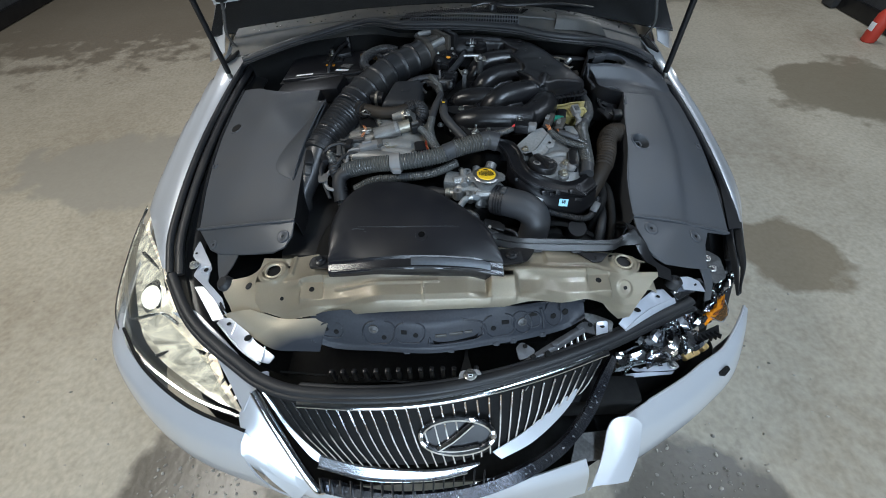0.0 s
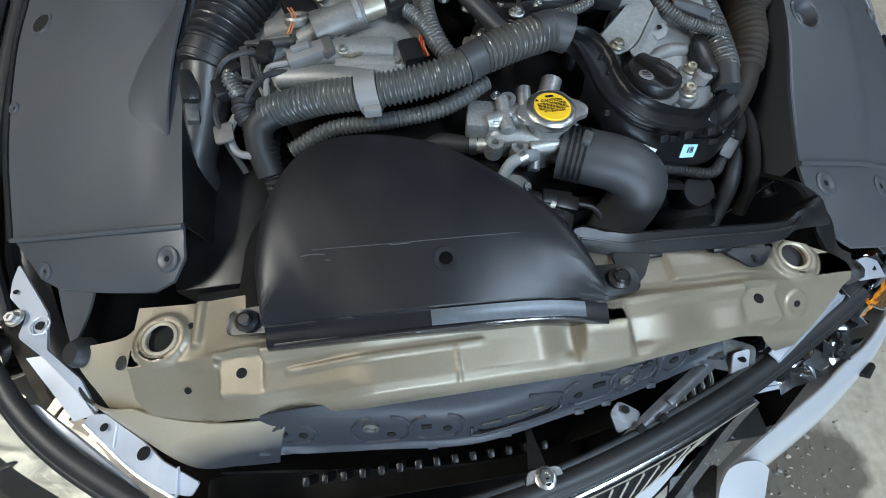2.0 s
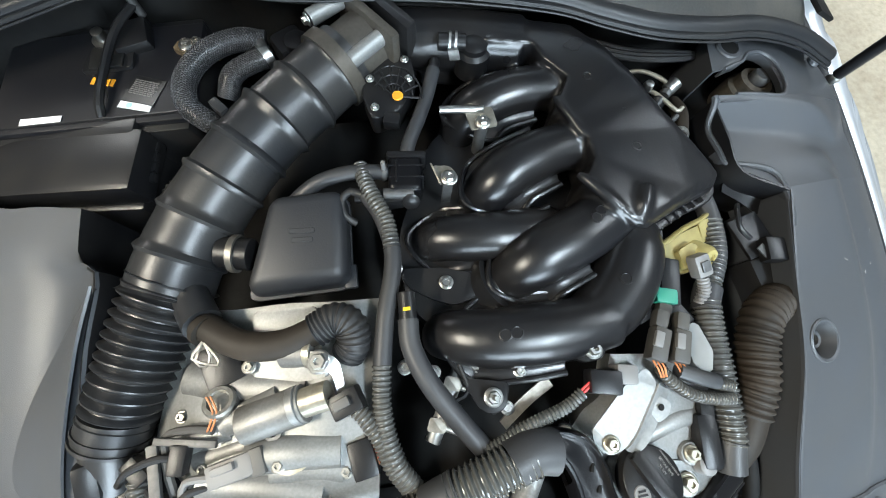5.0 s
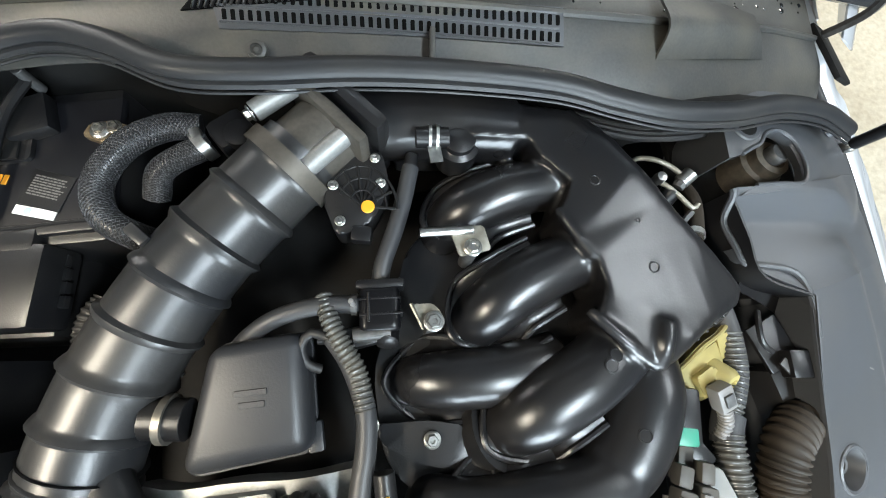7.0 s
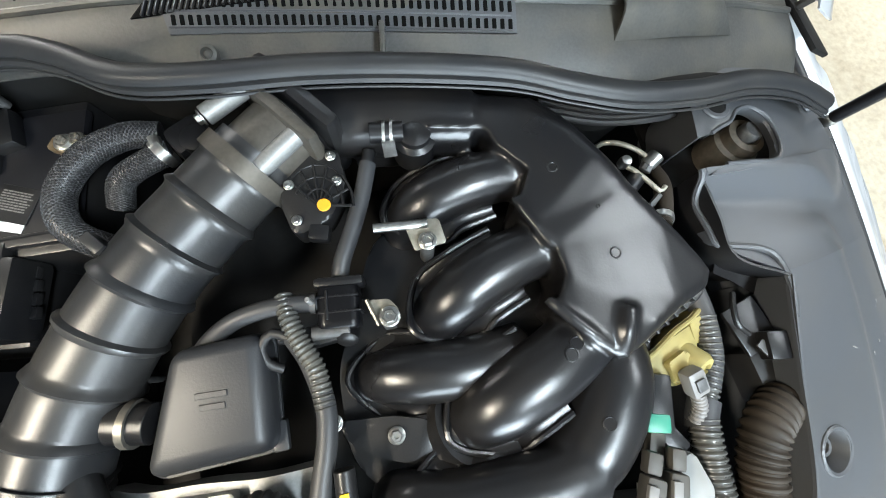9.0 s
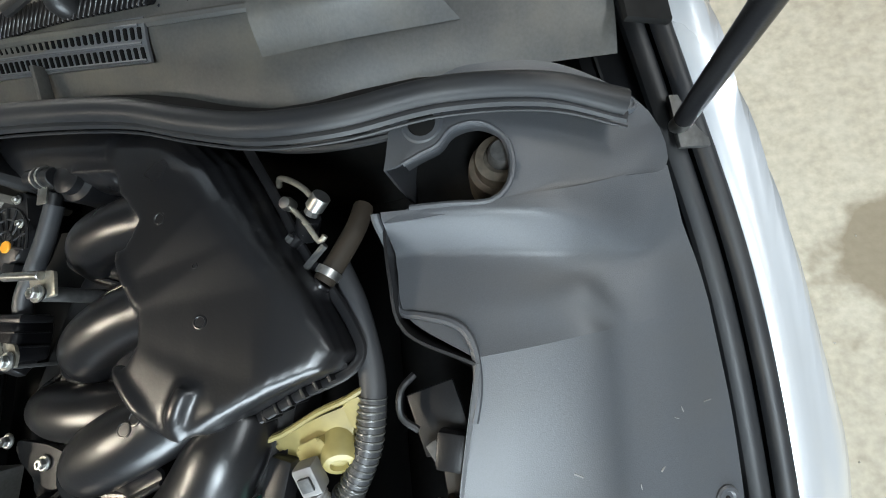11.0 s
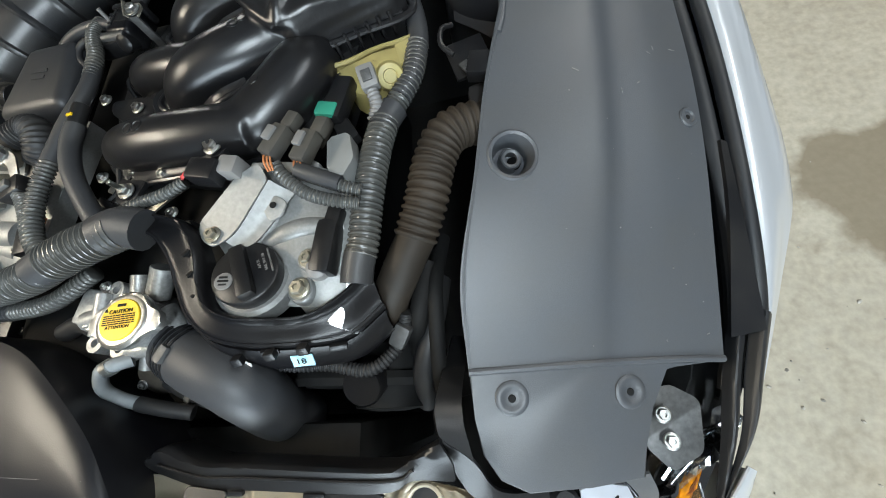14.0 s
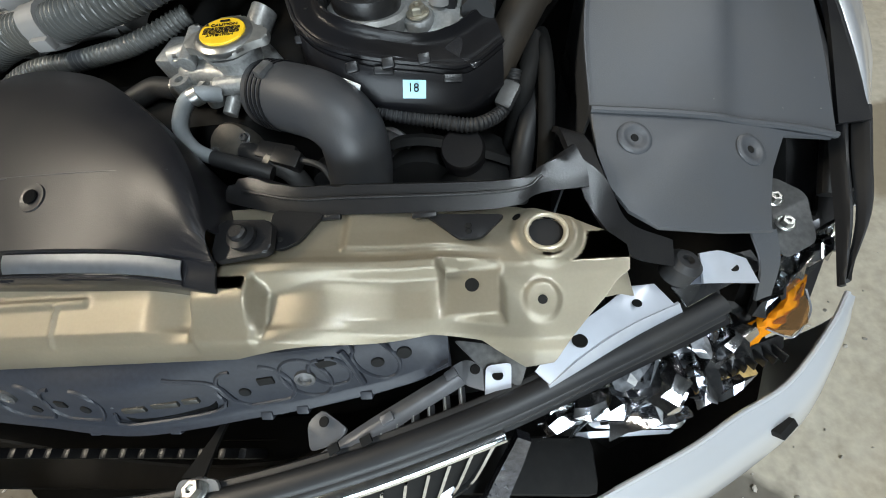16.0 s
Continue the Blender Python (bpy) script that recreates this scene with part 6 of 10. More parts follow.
brown = thing("breather_hose", "dusty brown breather hose with a braided end", "hose", "hoses")
part("hose", tube([(-0.232, 0.474, 0.882), (-0.216, 0.465, 0.890), (-0.196, 0.451, 0.893), (-0.171, 0.440, 0.894), (-0.134, 0.438, 0.896), (-0.096, 0.449, 0.899)], 0.0160, 16), BROWN, brown)
part("braided_sleeve", ribbed([(-0.102, 0.447, 0.899), (-0.080, 0.456, 0.901), (-0.064, 0.448, 0.900), (-0.062, 0.430, 0.892), (-0.072, 0.418, 0.880)], 0.0175, 0.005, 0.002, 16), RUBBER, brown)
for dy in (0.0, 0.012):
    part("clamp_loop", tube([(-0.220, 0.452, 0.898), (-0.226 - dy * 0.3, 0.432 + dy * 0.3, 0.900), (-0.216 + dy, 0.425, 0.898), (-0.212 + dy * 0.4, 0.436, 0.898), (-0.218, 0.45, 0.9)], 0.0016, 6), STEEL, brown)
part("clamp", tube([(-0.224, 0.467, 0.889), (-0.219, 0.463, 0.891)], 0.0182, 16), BROWN, brown)

# ignition coils with plugs
DULL_GREY = material("grimy_grey_plastic", (0.075, 0.072, 0.068), 0.5, dust=DUST, dust_amount=0.5)
coil_a = thing("ignition_coil", "grey ignition coil connector on the valve cover", "ignition coil", "ignition coils")
part("body", block((0.050, 0.024, 0.022), (-0.200, 0.319, 0.868), (0, -6, 12), 0.004), LIGHTGREY, coil_a)
part("socket", block((0.016, 0.028, 0.020), (-0.172, 0.324, 0.871), (0, -6, 12), 0.003), DULL_GREY, coil_a)
part("latch", block((0.024, 0.008, 0.006), (-0.206, 0.322, 0.881), (0, -6, 12), 0.0015), LIGHTGREY, coil_a)
part("bracket", slab([(-0.166, 0.330, 0.874), (-0.140, 0.337, 0.877), (-0.120, 0.334, 0.878), (-0.122, 0.310, 0.877), (-0.142, 0.304, 0.874), (-0.164, 0.312, 0.873)], 0.003, 0.001, round_corners=0.005), BRASS_RING, coil_a)
bolt((-0.152, 0.316, 0.875), coil_a, 0.0055, mat=DIRTY_BOLT)
part("lead", tube([(-0.225, 0.314, 0.866), (-0.252, 0.312, 0.862), (-0.256, 0.290, 0.858), (-0.258, 0.262, 0.846)], 0.0042, 8), LIGHTGREY, coil_a)
coil_b = thing("ignition_coil", "brown and black ignition coil with plug", "ignition coil", "ignition coils")
part("body", rod((-0.136, 0.3715, 0.884), (-0.092, 0.379, 0.892), 0.0155, 20), BRASS_RING, coil_b, "yellowed coil body")
part("coil_ring", rod((-0.132, 0.372, 0.8847), (-0.124, 0.3735, 0.8862), 0.0205, 20), ALU, coil_b)
part("plug", block((0.034, 0.026, 0.022), (-0.074, 0.368, 0.893), (0, -8, 20), 0.004), BLACK, coil_b)
part("plug_latch", block((0.018, 0.010, 0.006), (-0.078, 0.368, 0.906), (0, -8, 20), 0.0015), DULL_GREY, coil_b)
bolt((-0.098, 0.413, 0.905), coil_b, 0.009)
part("bracket", sheet([[(-0.106, 0.425, 0.908), (-0.090, 0.42, 0.908), (-0.078, 0.41, 0.905), (-0.074, 0.375, 0.893)], [(-0.106, 0.403, 0.908), (-0.094, 0.402, 0.908), (-0.086, 0.398, 0.905), (-0.082, 0.372, 0.893)]], 12, 3, 0.003), STEEL, coil_b)
coil_c = thing("ignition_coil", "rear ignition coil with orange wires", "ignition coil", "ignition coils")
part("body", lathe([(0.016, -0.03), (0.016, 0.0), (0.010, 0.003)], (-0.213, 0.388, 0.868), (-20, 0, 0)), DULL_GREY, coil_c)
part("lead", tube([(-0.222, 0.360, 0.868), (-0.250, 0.364, 0.862), (-0.276, 0.360, 0.858), (-0.274, 0.330, 0.856), (-0.268, 0.300, 0.850), (-0.262, 0.280, 0.840)], 0.0046, 8), DULL_GREY, coil_c)
for dx in (0, 0.004):
    part("wire", tube([(-0.222 + dx, 0.395, 0.884), (-0.216 + dx, 0.378, 0.882), (-0.226 + dx, 0.36, 0.872)], 0.0012, 6), COPPER, coil_c)
part("ring", lathe([(0.017, -0.006), (0.018, 0.002), (0.016, 0.005), (0.012, 0.005), (0.011, 0.001), (0.004, 0.003)], (-0.213, 0.388, 0.873), (-20, 0, 0)), DIRTY_BOLT, coil_c)
part("plug", block((0.044, 0.050, 0.026), (-0.214, 0.428, 0.858), (0, 0, 20), 0.005), BLACK, coil_c)


# ---- air intake ----
THROTTLE = material("browned_cast_metal", (0.075, 0.068, 0.058), 0.50, metal=0.5, grain=0.2, scale=200, dust=(0.10, 0.08, 0.055), dust_amount=0.5)
DIRTY = material("dirty_plated_steel", (0.30, 0.28, 0.245), 0.42, metal=0.8, grain=0.3, scale=120, dust=(0.08, 0.066, 0.048), dust_amount=0.6)
INTAKE = material("satin_black_rubber", (0.018, 0.0185, 0.020), 0.36, spec=0.62, bump=0.0003, scale=260, dust=(0.07, 0.062, 0.050), dust_amount=0.34)
intake = thing("intake_hose", "ribbed black intake hose from air box to throttle", "hose")
IP = [(-0.040, 0.808, 0.900), (-0.090, 0.768, 0.893), (-0.160, 0.705, 0.886), (-0.222, 0.632, 0.874), (-0.262, 0.565, 0.864), (-0.282, 0.515, 0.858)]


def fat_ribs(s, u):
    k = (s / 0.052) % 1.0
    return 0.048 + 0.0055 * max(0.0, 1 - abs(k - 0.5) / 0.10) ** 0.6


part("smooth_hose", sweep(bmesh.new(), spline(IP, 0.004), fat_ribs, 28), INTAKE, intake)


def bellows_radius(s, u):
    return mix(0.0475, 0.0365, u) + 0.0040 * math.cos(2 * math.pi * s / 0.0118)


part("bellows", sweep(bmesh.new(), spline([(-0.274, 0.532, 0.860), (-0.300, 0.480, 0.852), (-0.325, 0.425, 0.842), (-0.344, 0.386, 0.832)], 0.0016), bellows_radius, 30), INTAKE, intake)
part("cuff", tube([(-0.341, 0.392, 0.834), (-0.348, 0.376, 0.829), (-0.354, 0.362, 0.824)], 0.0385, 28), INTAKE, intake)
for _k in range(2):
    part("clamp_band", tube([(-0.3485 - 0.004 * _k, 0.3750 - 0.009 * _k, 0.8285 - 0.003 * _k), (-0.3500 - 0.004 * _k, 0.3720 - 0.009 * _k, 0.8275 - 0.003 * _k)], 0.0405, 28), INTAKE, intake)
part("air_pipe", sweep(bmesh.new(), spline([(-0.352, 0.366, 0.825), (-0.362, 0.334, 0.806), (-0.382, 0.284, 0.776), (-0.394, 0.252, 0.755), (-0.402, 0.235, 0.70)], 0.006), lambda s, u: mix(0.0325, 0.0250, min(1, 1.6 * u)), 22), INTAKE, intake)
part("clamp_band", tube([(-0.050, 0.800, 0.899), (-0.064, 0.789, 0.897)], 0.0540, 28), THROTTLE, intake)
part("branch", tube([(-0.255, 0.52, 0.868), (-0.235, 0.485, 0.88), (-0.226, 0.472, 0.886)], 0.021, 16), INTAKE, intake)
part("sensor", block((0.024, 0.046, 0.030), (-0.372, 0.326, 0.828), (20, 20, 10), 0.008), BLACK, intake)
part("sensor_plug", block((0.018, 0.03, 0.022), (-0.374, 0.296, 0.812), (20, 20, 10), 0.006), DULL, intake)
part("tab", block((0.012, 0.025, 0.02), (-0.196, 0.728, 0.918), (0, 0, 40), 0.003), INTAKE, intake)

airbox = thing("air_box", "ribbed black air cleaner box below the intake pipe", "air box")
part("box", block((0.14, 0.30, 0.25), (-0.355, 0.22, 0.60), (0, 0, 0), 0.012), BLACK, airbox)
for i in range(6):
    part("rib", block((0.010, 0.012, 0.22), (-0.283, 0.10 + 0.045 * i, 0.60), (0, 0, 0), 0.002), BLACK, airbox)
part("latch", block((0.012, 0.03, 0.05), (-0.280, 0.17, 0.715), (0, 0, 0), 0.003), BLACK, airbox)

throttle = thing("throttle_body", "cast throttle body with black motor cover", "throttle body")
_m = Vector((-0.012, 0.820, 0.905))
part("body", rod((-0.050, 0.797, 0.897), (0.004, 0.838, 0.902), 0.046, 28), THROTTLE, throttle)
part("flange", block((0.014, 0.112, 0.104), (-0.006, 0.830, 0.904), (0, 0, 37), 0.008), THROTTLE, throttle)
part("rear_flange", block((0.020, 0.118, 0.106), (0.014, 0.846, 0.904), (0, 0, 37), 0.010), BLACK, throttle)
part("boss", rod((-0.080, 0.840, 0.938), (-0.030, 0.868, 0.942), 0.011, 14), ALU, throttle)
part("boss", rod((-0.034, 0.775, 0.930), (0.012, 0.805, 0.938), 0.011, 14), ALU, throttle)
for at, t in (((-0.082, 0.839, 0.938), (0, -90, 30)), ((-0.036, 0.774, 0.930), (0, -90, 30))):
    bolt(at, throttle, 0.006, t)
part("motor_cover", slab([(-0.026, 0.750, 0.907), (-0.004, 0.786, 0.913), (0.044, 0.797, 0.913), (0.048, 0.752, 0.909), (0.022, 0.715, 0.903), (-0.016, 0.706, 0.901)], 0.034, 0.004, round_corners=0.010), BLACK, throttle)
for k in range(7):
    a = radians(-10 + 25 * k)
    part("rib", rod((0.016, 0.733, 0.910), (0.016 + 0.034 * math.cos(a), 0.733 + 0.046 * math.sin(a), 0.912), 0.0016, 6), BLACK, throttle)
for k in range(3):
    r = 0.014 + 0.011 * k
    part("rib", tube([(0.016 + r * math.cos(radians(a)), 0.733 + r * 1.3 * math.sin(radians(a)), 0.9115) for a in range(-10, 151, 20)], 0.0014, 6), BLACK, throttle)
part("orange_dot", disc(0.0072, 0.002, (0.021, 0.731, 0.913), (0, 0, 0)), ORANGE, throttle, "orange paint dot")
for at in ((-0.012, 0.760, 0.913), (0.036, 0.785, 0.915), (-0.010, 0.722, 0.905), (0.038, 0.757, 0.911)):
    bolt(at, throttle, 0.004)
part("connector", block((0.022, 0.018, 0.018), (0.010, 0.706, 0.895), (0, 0, -15), 0.004), BLACK, throttle)

# ---- intake manifold ----
SHELL = material("worn_shiny_black_plastic", (0.008, 0.008, 0.009), 0.28, spec=0.58, bump=0.0002, scale=300, dust=(0.050, 0.040, 0.028), dust_amount=0.15)
man = thing("intake_manifold", "shiny black plastic intake manifold with curved runners", "intake manifold")
# plan of the plenum: the scalloped edge over the runners, the outer rim and the shoulder inside it
SCALLOP = [(0.060, 0.800), (0.150, 0.788), (0.206, 0.778), (0.213, 0.756), (0.240, 0.722), (0.219, 0.686), (0.229, 0.660), (0.244, 0.634), (0.246, 0.602), (0.228, 0.574), (0.251, 0.545), (0.280, 0.519)]
RIM = [(0.302, 0.513), (0.336, 0.529), (0.376, 0.546), (0.417, 0.560), (0.430, 0.576), (0.421, 0.600), (0.400, 0.640), (0.373, 0.684), (0.352, 0.728), (0.325, 0.776), (0.283, 0.822), (0.180, 0.850), (0.060, 0.866)]
SHOULDER = [(0.300, 0.523), (0.326, 0.538), (0.358, 0.557), (0.392, 0.573), (0.397, 0.590), (0.386, 0.612), (0.364, 0.642), (0.337, 0.684), (0.314, 0.724), (0.290, 0.762), (0.252, 0.800), (0.170, 0.816), (0.060, 0.830)]


def plenum_z(x, y):
    return 0.936 - 0.30 * max(0.0, x - 0.31) - 0.16 * max(0.0, 0.15 - x) - 0.35 * max(0.0, 0.545 - y)


def plenum_level(s):
    """One contour of the plenum, from its rim (0) to its flat top (1)."""
    lift = math.sqrt(1 - (1 - s) ** 2)
    ring = [(x, y, plenum_z(x, y)) for x, y in SCALLOP]
    ring += [(x0 + (x1 - x0) * s, y0 + (y1 - y0) * s, 0.889 + (plenum_z(x1, y1) - 0.889) * lift) for (x0, y0), (x1, y1) in zip(RIM, SHOULDER)]
    return [(x, y, min(z, 0.889 + (0.936 - 0.889) * lift)) for x, y, z in ring]


def runner(pts, radii, ry=0.95):
    line = spline(pts, 0.004)
    n = len(radii) - 1
    f = lambda s, u: radii[min(int(u * n), n - 1)] * (1 - (u * n - min(int(u * n), n - 1))) + radii[min(int(u * n), n - 1) + 1] * (u * n - min(int(u * n), n - 1))
    return sweep(bmesh.new(), line, f, 28, ry)


RUN = {
    "a": ([(0.262, 0.736, 0.892), (0.217, 0.736, 0.897), (0.168, 0.731, 0.897), (0.126, 0.720, 0.887), (0.105, 0.709, 0.862), (0.098, 0.703, 0.830)], [0.031, 0.031, 0.032, 0.032, 0.029, 0.026]),
    "b": ([(0.268, 0.642, 0.892), (0.222, 0.640, 0.898), (0.171, 0.625, 0.898), (0.132, 0.605, 0.888), (0.114, 0.593, 0.862), (0.108, 0.588, 0.830)], [0.032, 0.032, 0.033, 0.033, 0.030, 0.026]),
    "c": ([(0.205, 0.545, 0.866), (0.146, 0.537, 0.875), (0.098, 0.539, 0.876), (0.054, 0.545, 0.867), (0.034, 0.548, 0.845), (0.028, 0.549, 0.82)], [0.027, 0.031, 0.032, 0.031, 0.027, 0.024]),
    "d": ([(0.285, 0.552, 0.884), (0.228, 0.523, 0.895), (0.184, 0.506, 0.896), (0.150, 0.492, 0.887), (0.130, 0.484, 0.862), (0.122, 0.480, 0.83)], [0.036, 0.037, 0.037, 0.036, 0.032, 0.028]),
    "e": ([(0.240, 0.416, 0.876), (0.190, 0.411, 0.882), (0.140, 0.410, 0.884), (0.090, 0.413, 0.881), (0.050, 0.423, 0.866), (0.034, 0.428, 0.835)], [0.034, 0.035, 0.036, 0.035, 0.032, 0.026]),
    "f": ([(0.305, 0.530, 0.862), (0.290, 0.490, 0.872), (0.268, 0.455, 0.872), (0.240, 0.428, 0.872), (0.205, 0.413, 0.872)], [0.036, 0.041, 0.042, 0.040, 0.034]),
}


def blended(bm, voxel, rounds):
    """One moulded skin over overlapping bodies, with soft fillets where they meet."""
    me = bpy.data.meshes.new("raw")
    bmesh.ops.recalc_face_normals(bm, faces=bm.faces)
    bm.to_mesh(me)
    bm.free()
    ob = bpy.data.objects.new("raw", me)
    scene.collection.objects.link(ob)
    m = ob.modifiers.new("skin", "REMESH")
    m.mode, m.voxel_size = "VOXEL", voxel
    k = ob.modifiers.new("soft", "SMOOTH")
    k.factor, k.iterations = 0.5, rounds
    out = bpy.data.meshes.new_from_object(ob.evaluated_get(bpy.context.evaluated_depsgraph_get()))
    bpy.data.objects.remove(ob)
    bpy.data.meshes.remove(me)
    res_ = bmesh.new()
    res_.from_mesh(out)
    bpy.data.meshes.remove(out)
    return res_


def contour_solid(ring, thick):
    """A flat solid on this plan, its top then lifted to the ring's heights."""
    bm = slab([(x, y, 0) for x, y, z in ring], thick)
    lift = {(round(x, 5), round(y, 5)): z for x, y, z in ring}
    for v in bm.verts:
        v.co.z += lift[(round(v.co.x, 5), round(v.co.y, 5))]
    return bm


body = None
for _s in (0.0, 0.12, 0.28, 0.48, 0.72, 1.0):
    body = merge(body, contour_solid(plenum_level(_s), 0.045))
merge(body, tube([(-0.005, 0.846, 0.890), (0.06, 0.834, 0.897), (0.12, 0.824, 0.900), (0.20, 0.806, 0.900)], 0.040, 24))
for k in "abd":
    merge(body, runner(*RUN[k]))
# moulded ridge over the big runner, its fin, the hose spout and the bosses
merge(body, tube([(0.222, 0.584, 0.931), (0.229, 0.573, 0.934), (0.252, 0.545, 0.934), (0.283, 0.517, 0.921)], 0.0062, 10))
merge(body, tube([(0.300, 0.560, 0.930), (0.290, 0.538, 0.931), (0.284, 0.518, 0.918)], 0.010, 10))
merge(body, tube([(0.217, 0.694, 0.931), (0.219, 0.685, 0.934), (0.230, 0.659, 0.934), (0.243, 0.636, 0.932)], 0.005, 10))
merge(body, rod((0.398, 0.645, 0.872), (0.360, 0.612, 0.888), 0.018, 14))
shell_part = part("manifold_shell", blended(body, 0.0034, 5), SHELL, man, "shiny black moulded plenum with curved runners", angle=80)
bulb = runner(*RUN["f"])
merge(bulb, runner(*RUN["e"]))
front_runner = part("runner", blended(bulb, 0.0038, 6), SHELL, man, "shiny black curved runner", angle=80)
low_runner = part("runner", blended(runner(*RUN["c"]), 0.0042, 3), SHELL, man, "shiny black curved runner", angle=80)
for k, (pts, radii) in RUN.items():
    r = {"c": low_runner, "e": front_runner, "f": front_runner}.get(k, shell_part)
    if k == "f":
        continue
    # moulded flange lip round both sides and the outer end
    loops = []
    for reach, fall in ((0.86, 0.000), (1.14, 0.008), (1.38, 0.008), (1.40, 0.024)):
        left, right = [], []
        for n in range(len(pts) - 2):
            p, q = Vector(pts[n]), Vector(pts[n + 1])
            d = (q - p).normalized()
            side = Vector((d.y, -d.x, 0)).normalized() * radii[n] * reach
            m = p.lerp(q, 0.35)
            left.append(m + side - Vector((0, 0, fall)))
            right.append(m - side - Vector((0, 0, fall)))
        d = Vector(pts[-3]) - Vector(pts[-4])
        d.z = 0
        nose = Vector(pts[-3]) + d.normalized() * radii[-2] * (reach + 0.25) - Vector((0, 0, fall - 0.004))
        loops.append([tuple(v) for v in left[1:]] + [tuple(nose)] + [tuple(v) for v in right[:0:-1]])
    part("flange_skirt", sheet(loops, 40, 6, 0.004), SHELL, r, angle=50)
    part("flange_bead", tube([(x, y, z + 0.001) for x, y, z in loops[2]], 0.0036, 8), SHELL, r)
# stepped collar below the big runner's end
for _k in range(3):
    part("collar", tube([(0.128 - 0.008 * _k, 0.483 - 0.004 * _k, 0.862 - 0.010 * _k), (0.118 - 0.008 * _k, 0.479 - 0.004 * _k, 0.848 - 0.010 * _k)], 0.044 - 0.002 * _k, 24), BLACK, man)
# welded seam round the plenum's front and outer side, with its ribs
SEAM = [(0.318, 0.806, 0.878), (0.352, 0.740, 0.874), (0.378, 0.684, 0.870), (0.406, 0.640, 0.868), (0.428, 0.600, 0.866), (0.436, 0.574, 0.866), (0.420, 0.556, 0.868), (0.374, 0.540, 0.873), (0.335, 0.523, 0.878), (0.300, 0.506, 0.882), (0.278, 0.498, 0.880)]
part("plenum_seam", tube(SEAM, 0.0058, 8, 0.6), SHELL, man)
part("front_face", sheet([[(0.424, 0.562, 0.872), (0.36, 0.540, 0.882), (0.285, 0.504, 0.888)], [(0.418, 0.560, 0.83), (0.36, 0.538, 0.83), (0.285, 0.50, 0.83)]], 10, 4, 0.004), BLACK, man)
for k in range(8):
    part("rib", block((0.004, 0.014, 0.03), (0.309 + 0.014 * k, 0.511 + 0.0065 * k, 0.866), (0, 0, 28), 0.0015), BLACK, man)
part("manifold_base", slab([(0.0, 0.47, 0.856), (0.0, 0.56, 0.856), (0.06, 0.70, 0.856), (0.24, 0.78, 0.856), (0.38, 0.62, 0.856), (0.33, 0.42, 0.856), (0.2, 0.37, 0.856), (0.06, 0.40, 0.856)], 0.05, 0.006, round_corners=0.02), BLACK, man)
part("mount_plate", slab([(-0.004, 0.512, 0.868), (0.050, 0.506, 0.871), (0.088, 0.494, 0.872), (0.092, 0.466, 0.871), (0.058, 0.458, 0.870), (0.030, 0.470, 0.868), (0.000, 0.492, 0.867)], 0.006, 0.002, round_corners=0.008), BLACK, man)
part("mount_plate", slab([(0.05, 0.375, 0.874), (0.105, 0.362, 0.880), (0.096, 0.336, 0.881), (0.080, 0.330, 0.880), (0.066, 0.340, 0.879)], 0.006, 0.002, round_corners=0.006), BLACK, man)
part("mount_plate", slab([(0.170, 0.392, 0.884), (0.200, 0.400, 0.888), (0.224, 0.392, 0.890), (0.214, 0.372, 0.892), (0.190, 0.370, 0.890)], 0.008, 0.002, round_corners=0.006), BLACK, man)
for at, r in (((0.051, 0.487, 0.872), 0.0062), ((0.083, 0.349, 0.882), 0.0075), ((-0.008, 0.512, 0.872), 0.006), ((-0.010, 0.395, 0.878), 0.006), ((0.203, 0.384, 0.894), 0.0078)):
    bolt(at, man, r)
part("stud", rod((0.083, 0.349, 0.888), (0.083, 0.349, 0.906), 0.003), STEEL, man)
for _x, _y, _r in ((0.308, 0.616, 0.0052), (0.266, 0.719, 0.0050), (0.304, 0.668, 0.0022)):
    _z, _t = on(shell_part, _x, _y)
    part("moulded_dimple", lathe([(_r * 1.3, -0.003), (_r * 1.3, 0.0005), (_r, 0.0008), (_r * 0.8, -0.0004), (_r * 0.3, -0.0004)], (_x, _y, _z), _t), SHELL, man)
for _x, _y, _o in ((0.256, 0.456, front_runner), (0.102, 0.412, front_runner), (0.115, 0.413, front_runner), (0.231, 0.528, shell_part), (0.240, 0.537, shell_part)):
    _z, _t = on(_o, _x, _y)
    part("moulded_mark", lathe([(0.0075, -0.002), (0.0074, 0.0006), (0.006, 0.0009), (0.0055, 0.0003), (0.002, 0.0003)], (_x, _y, _z), _t), SHELL, man)

# steel lifting brackets
TANSTEEL = material("yellowed_zinc", (0.30, 0.28, 0.235), 0.42, metal=0.7, grain=0.3, scale=140, dust=(0.12, 0.10, 0.07), dust_amount=0.5)
br1 = thing("lifting_bracket", "zinc-plated bracket bolted over the runners", "bracket", "lifting brackets")
part("tube", rod((0.068, 0.687, 0.936), (0.122, 0.682, 0.937), 0.0048, 12), STEEL, br1)
part("plate", slab([(0.098, 0.690, 0.934), (0.134, 0.686, 0.934), (0.137, 0.660, 0.933), (0.104, 0.658, 0.932)], 0.003, 0.001, round_corners=0.003), TANSTEEL, br1)
part("post", rod((0.12, 0.665, 0.87), (0.118, 0.664, 0.933), 0.008), DULL, br1)
bolt((0.118, 0.664, 0.936), br1, 0.0065)
br2 = thing("lifting_bracket", "zinc-plated bracket beside the vacuum valve", "bracket", "lifting brackets")
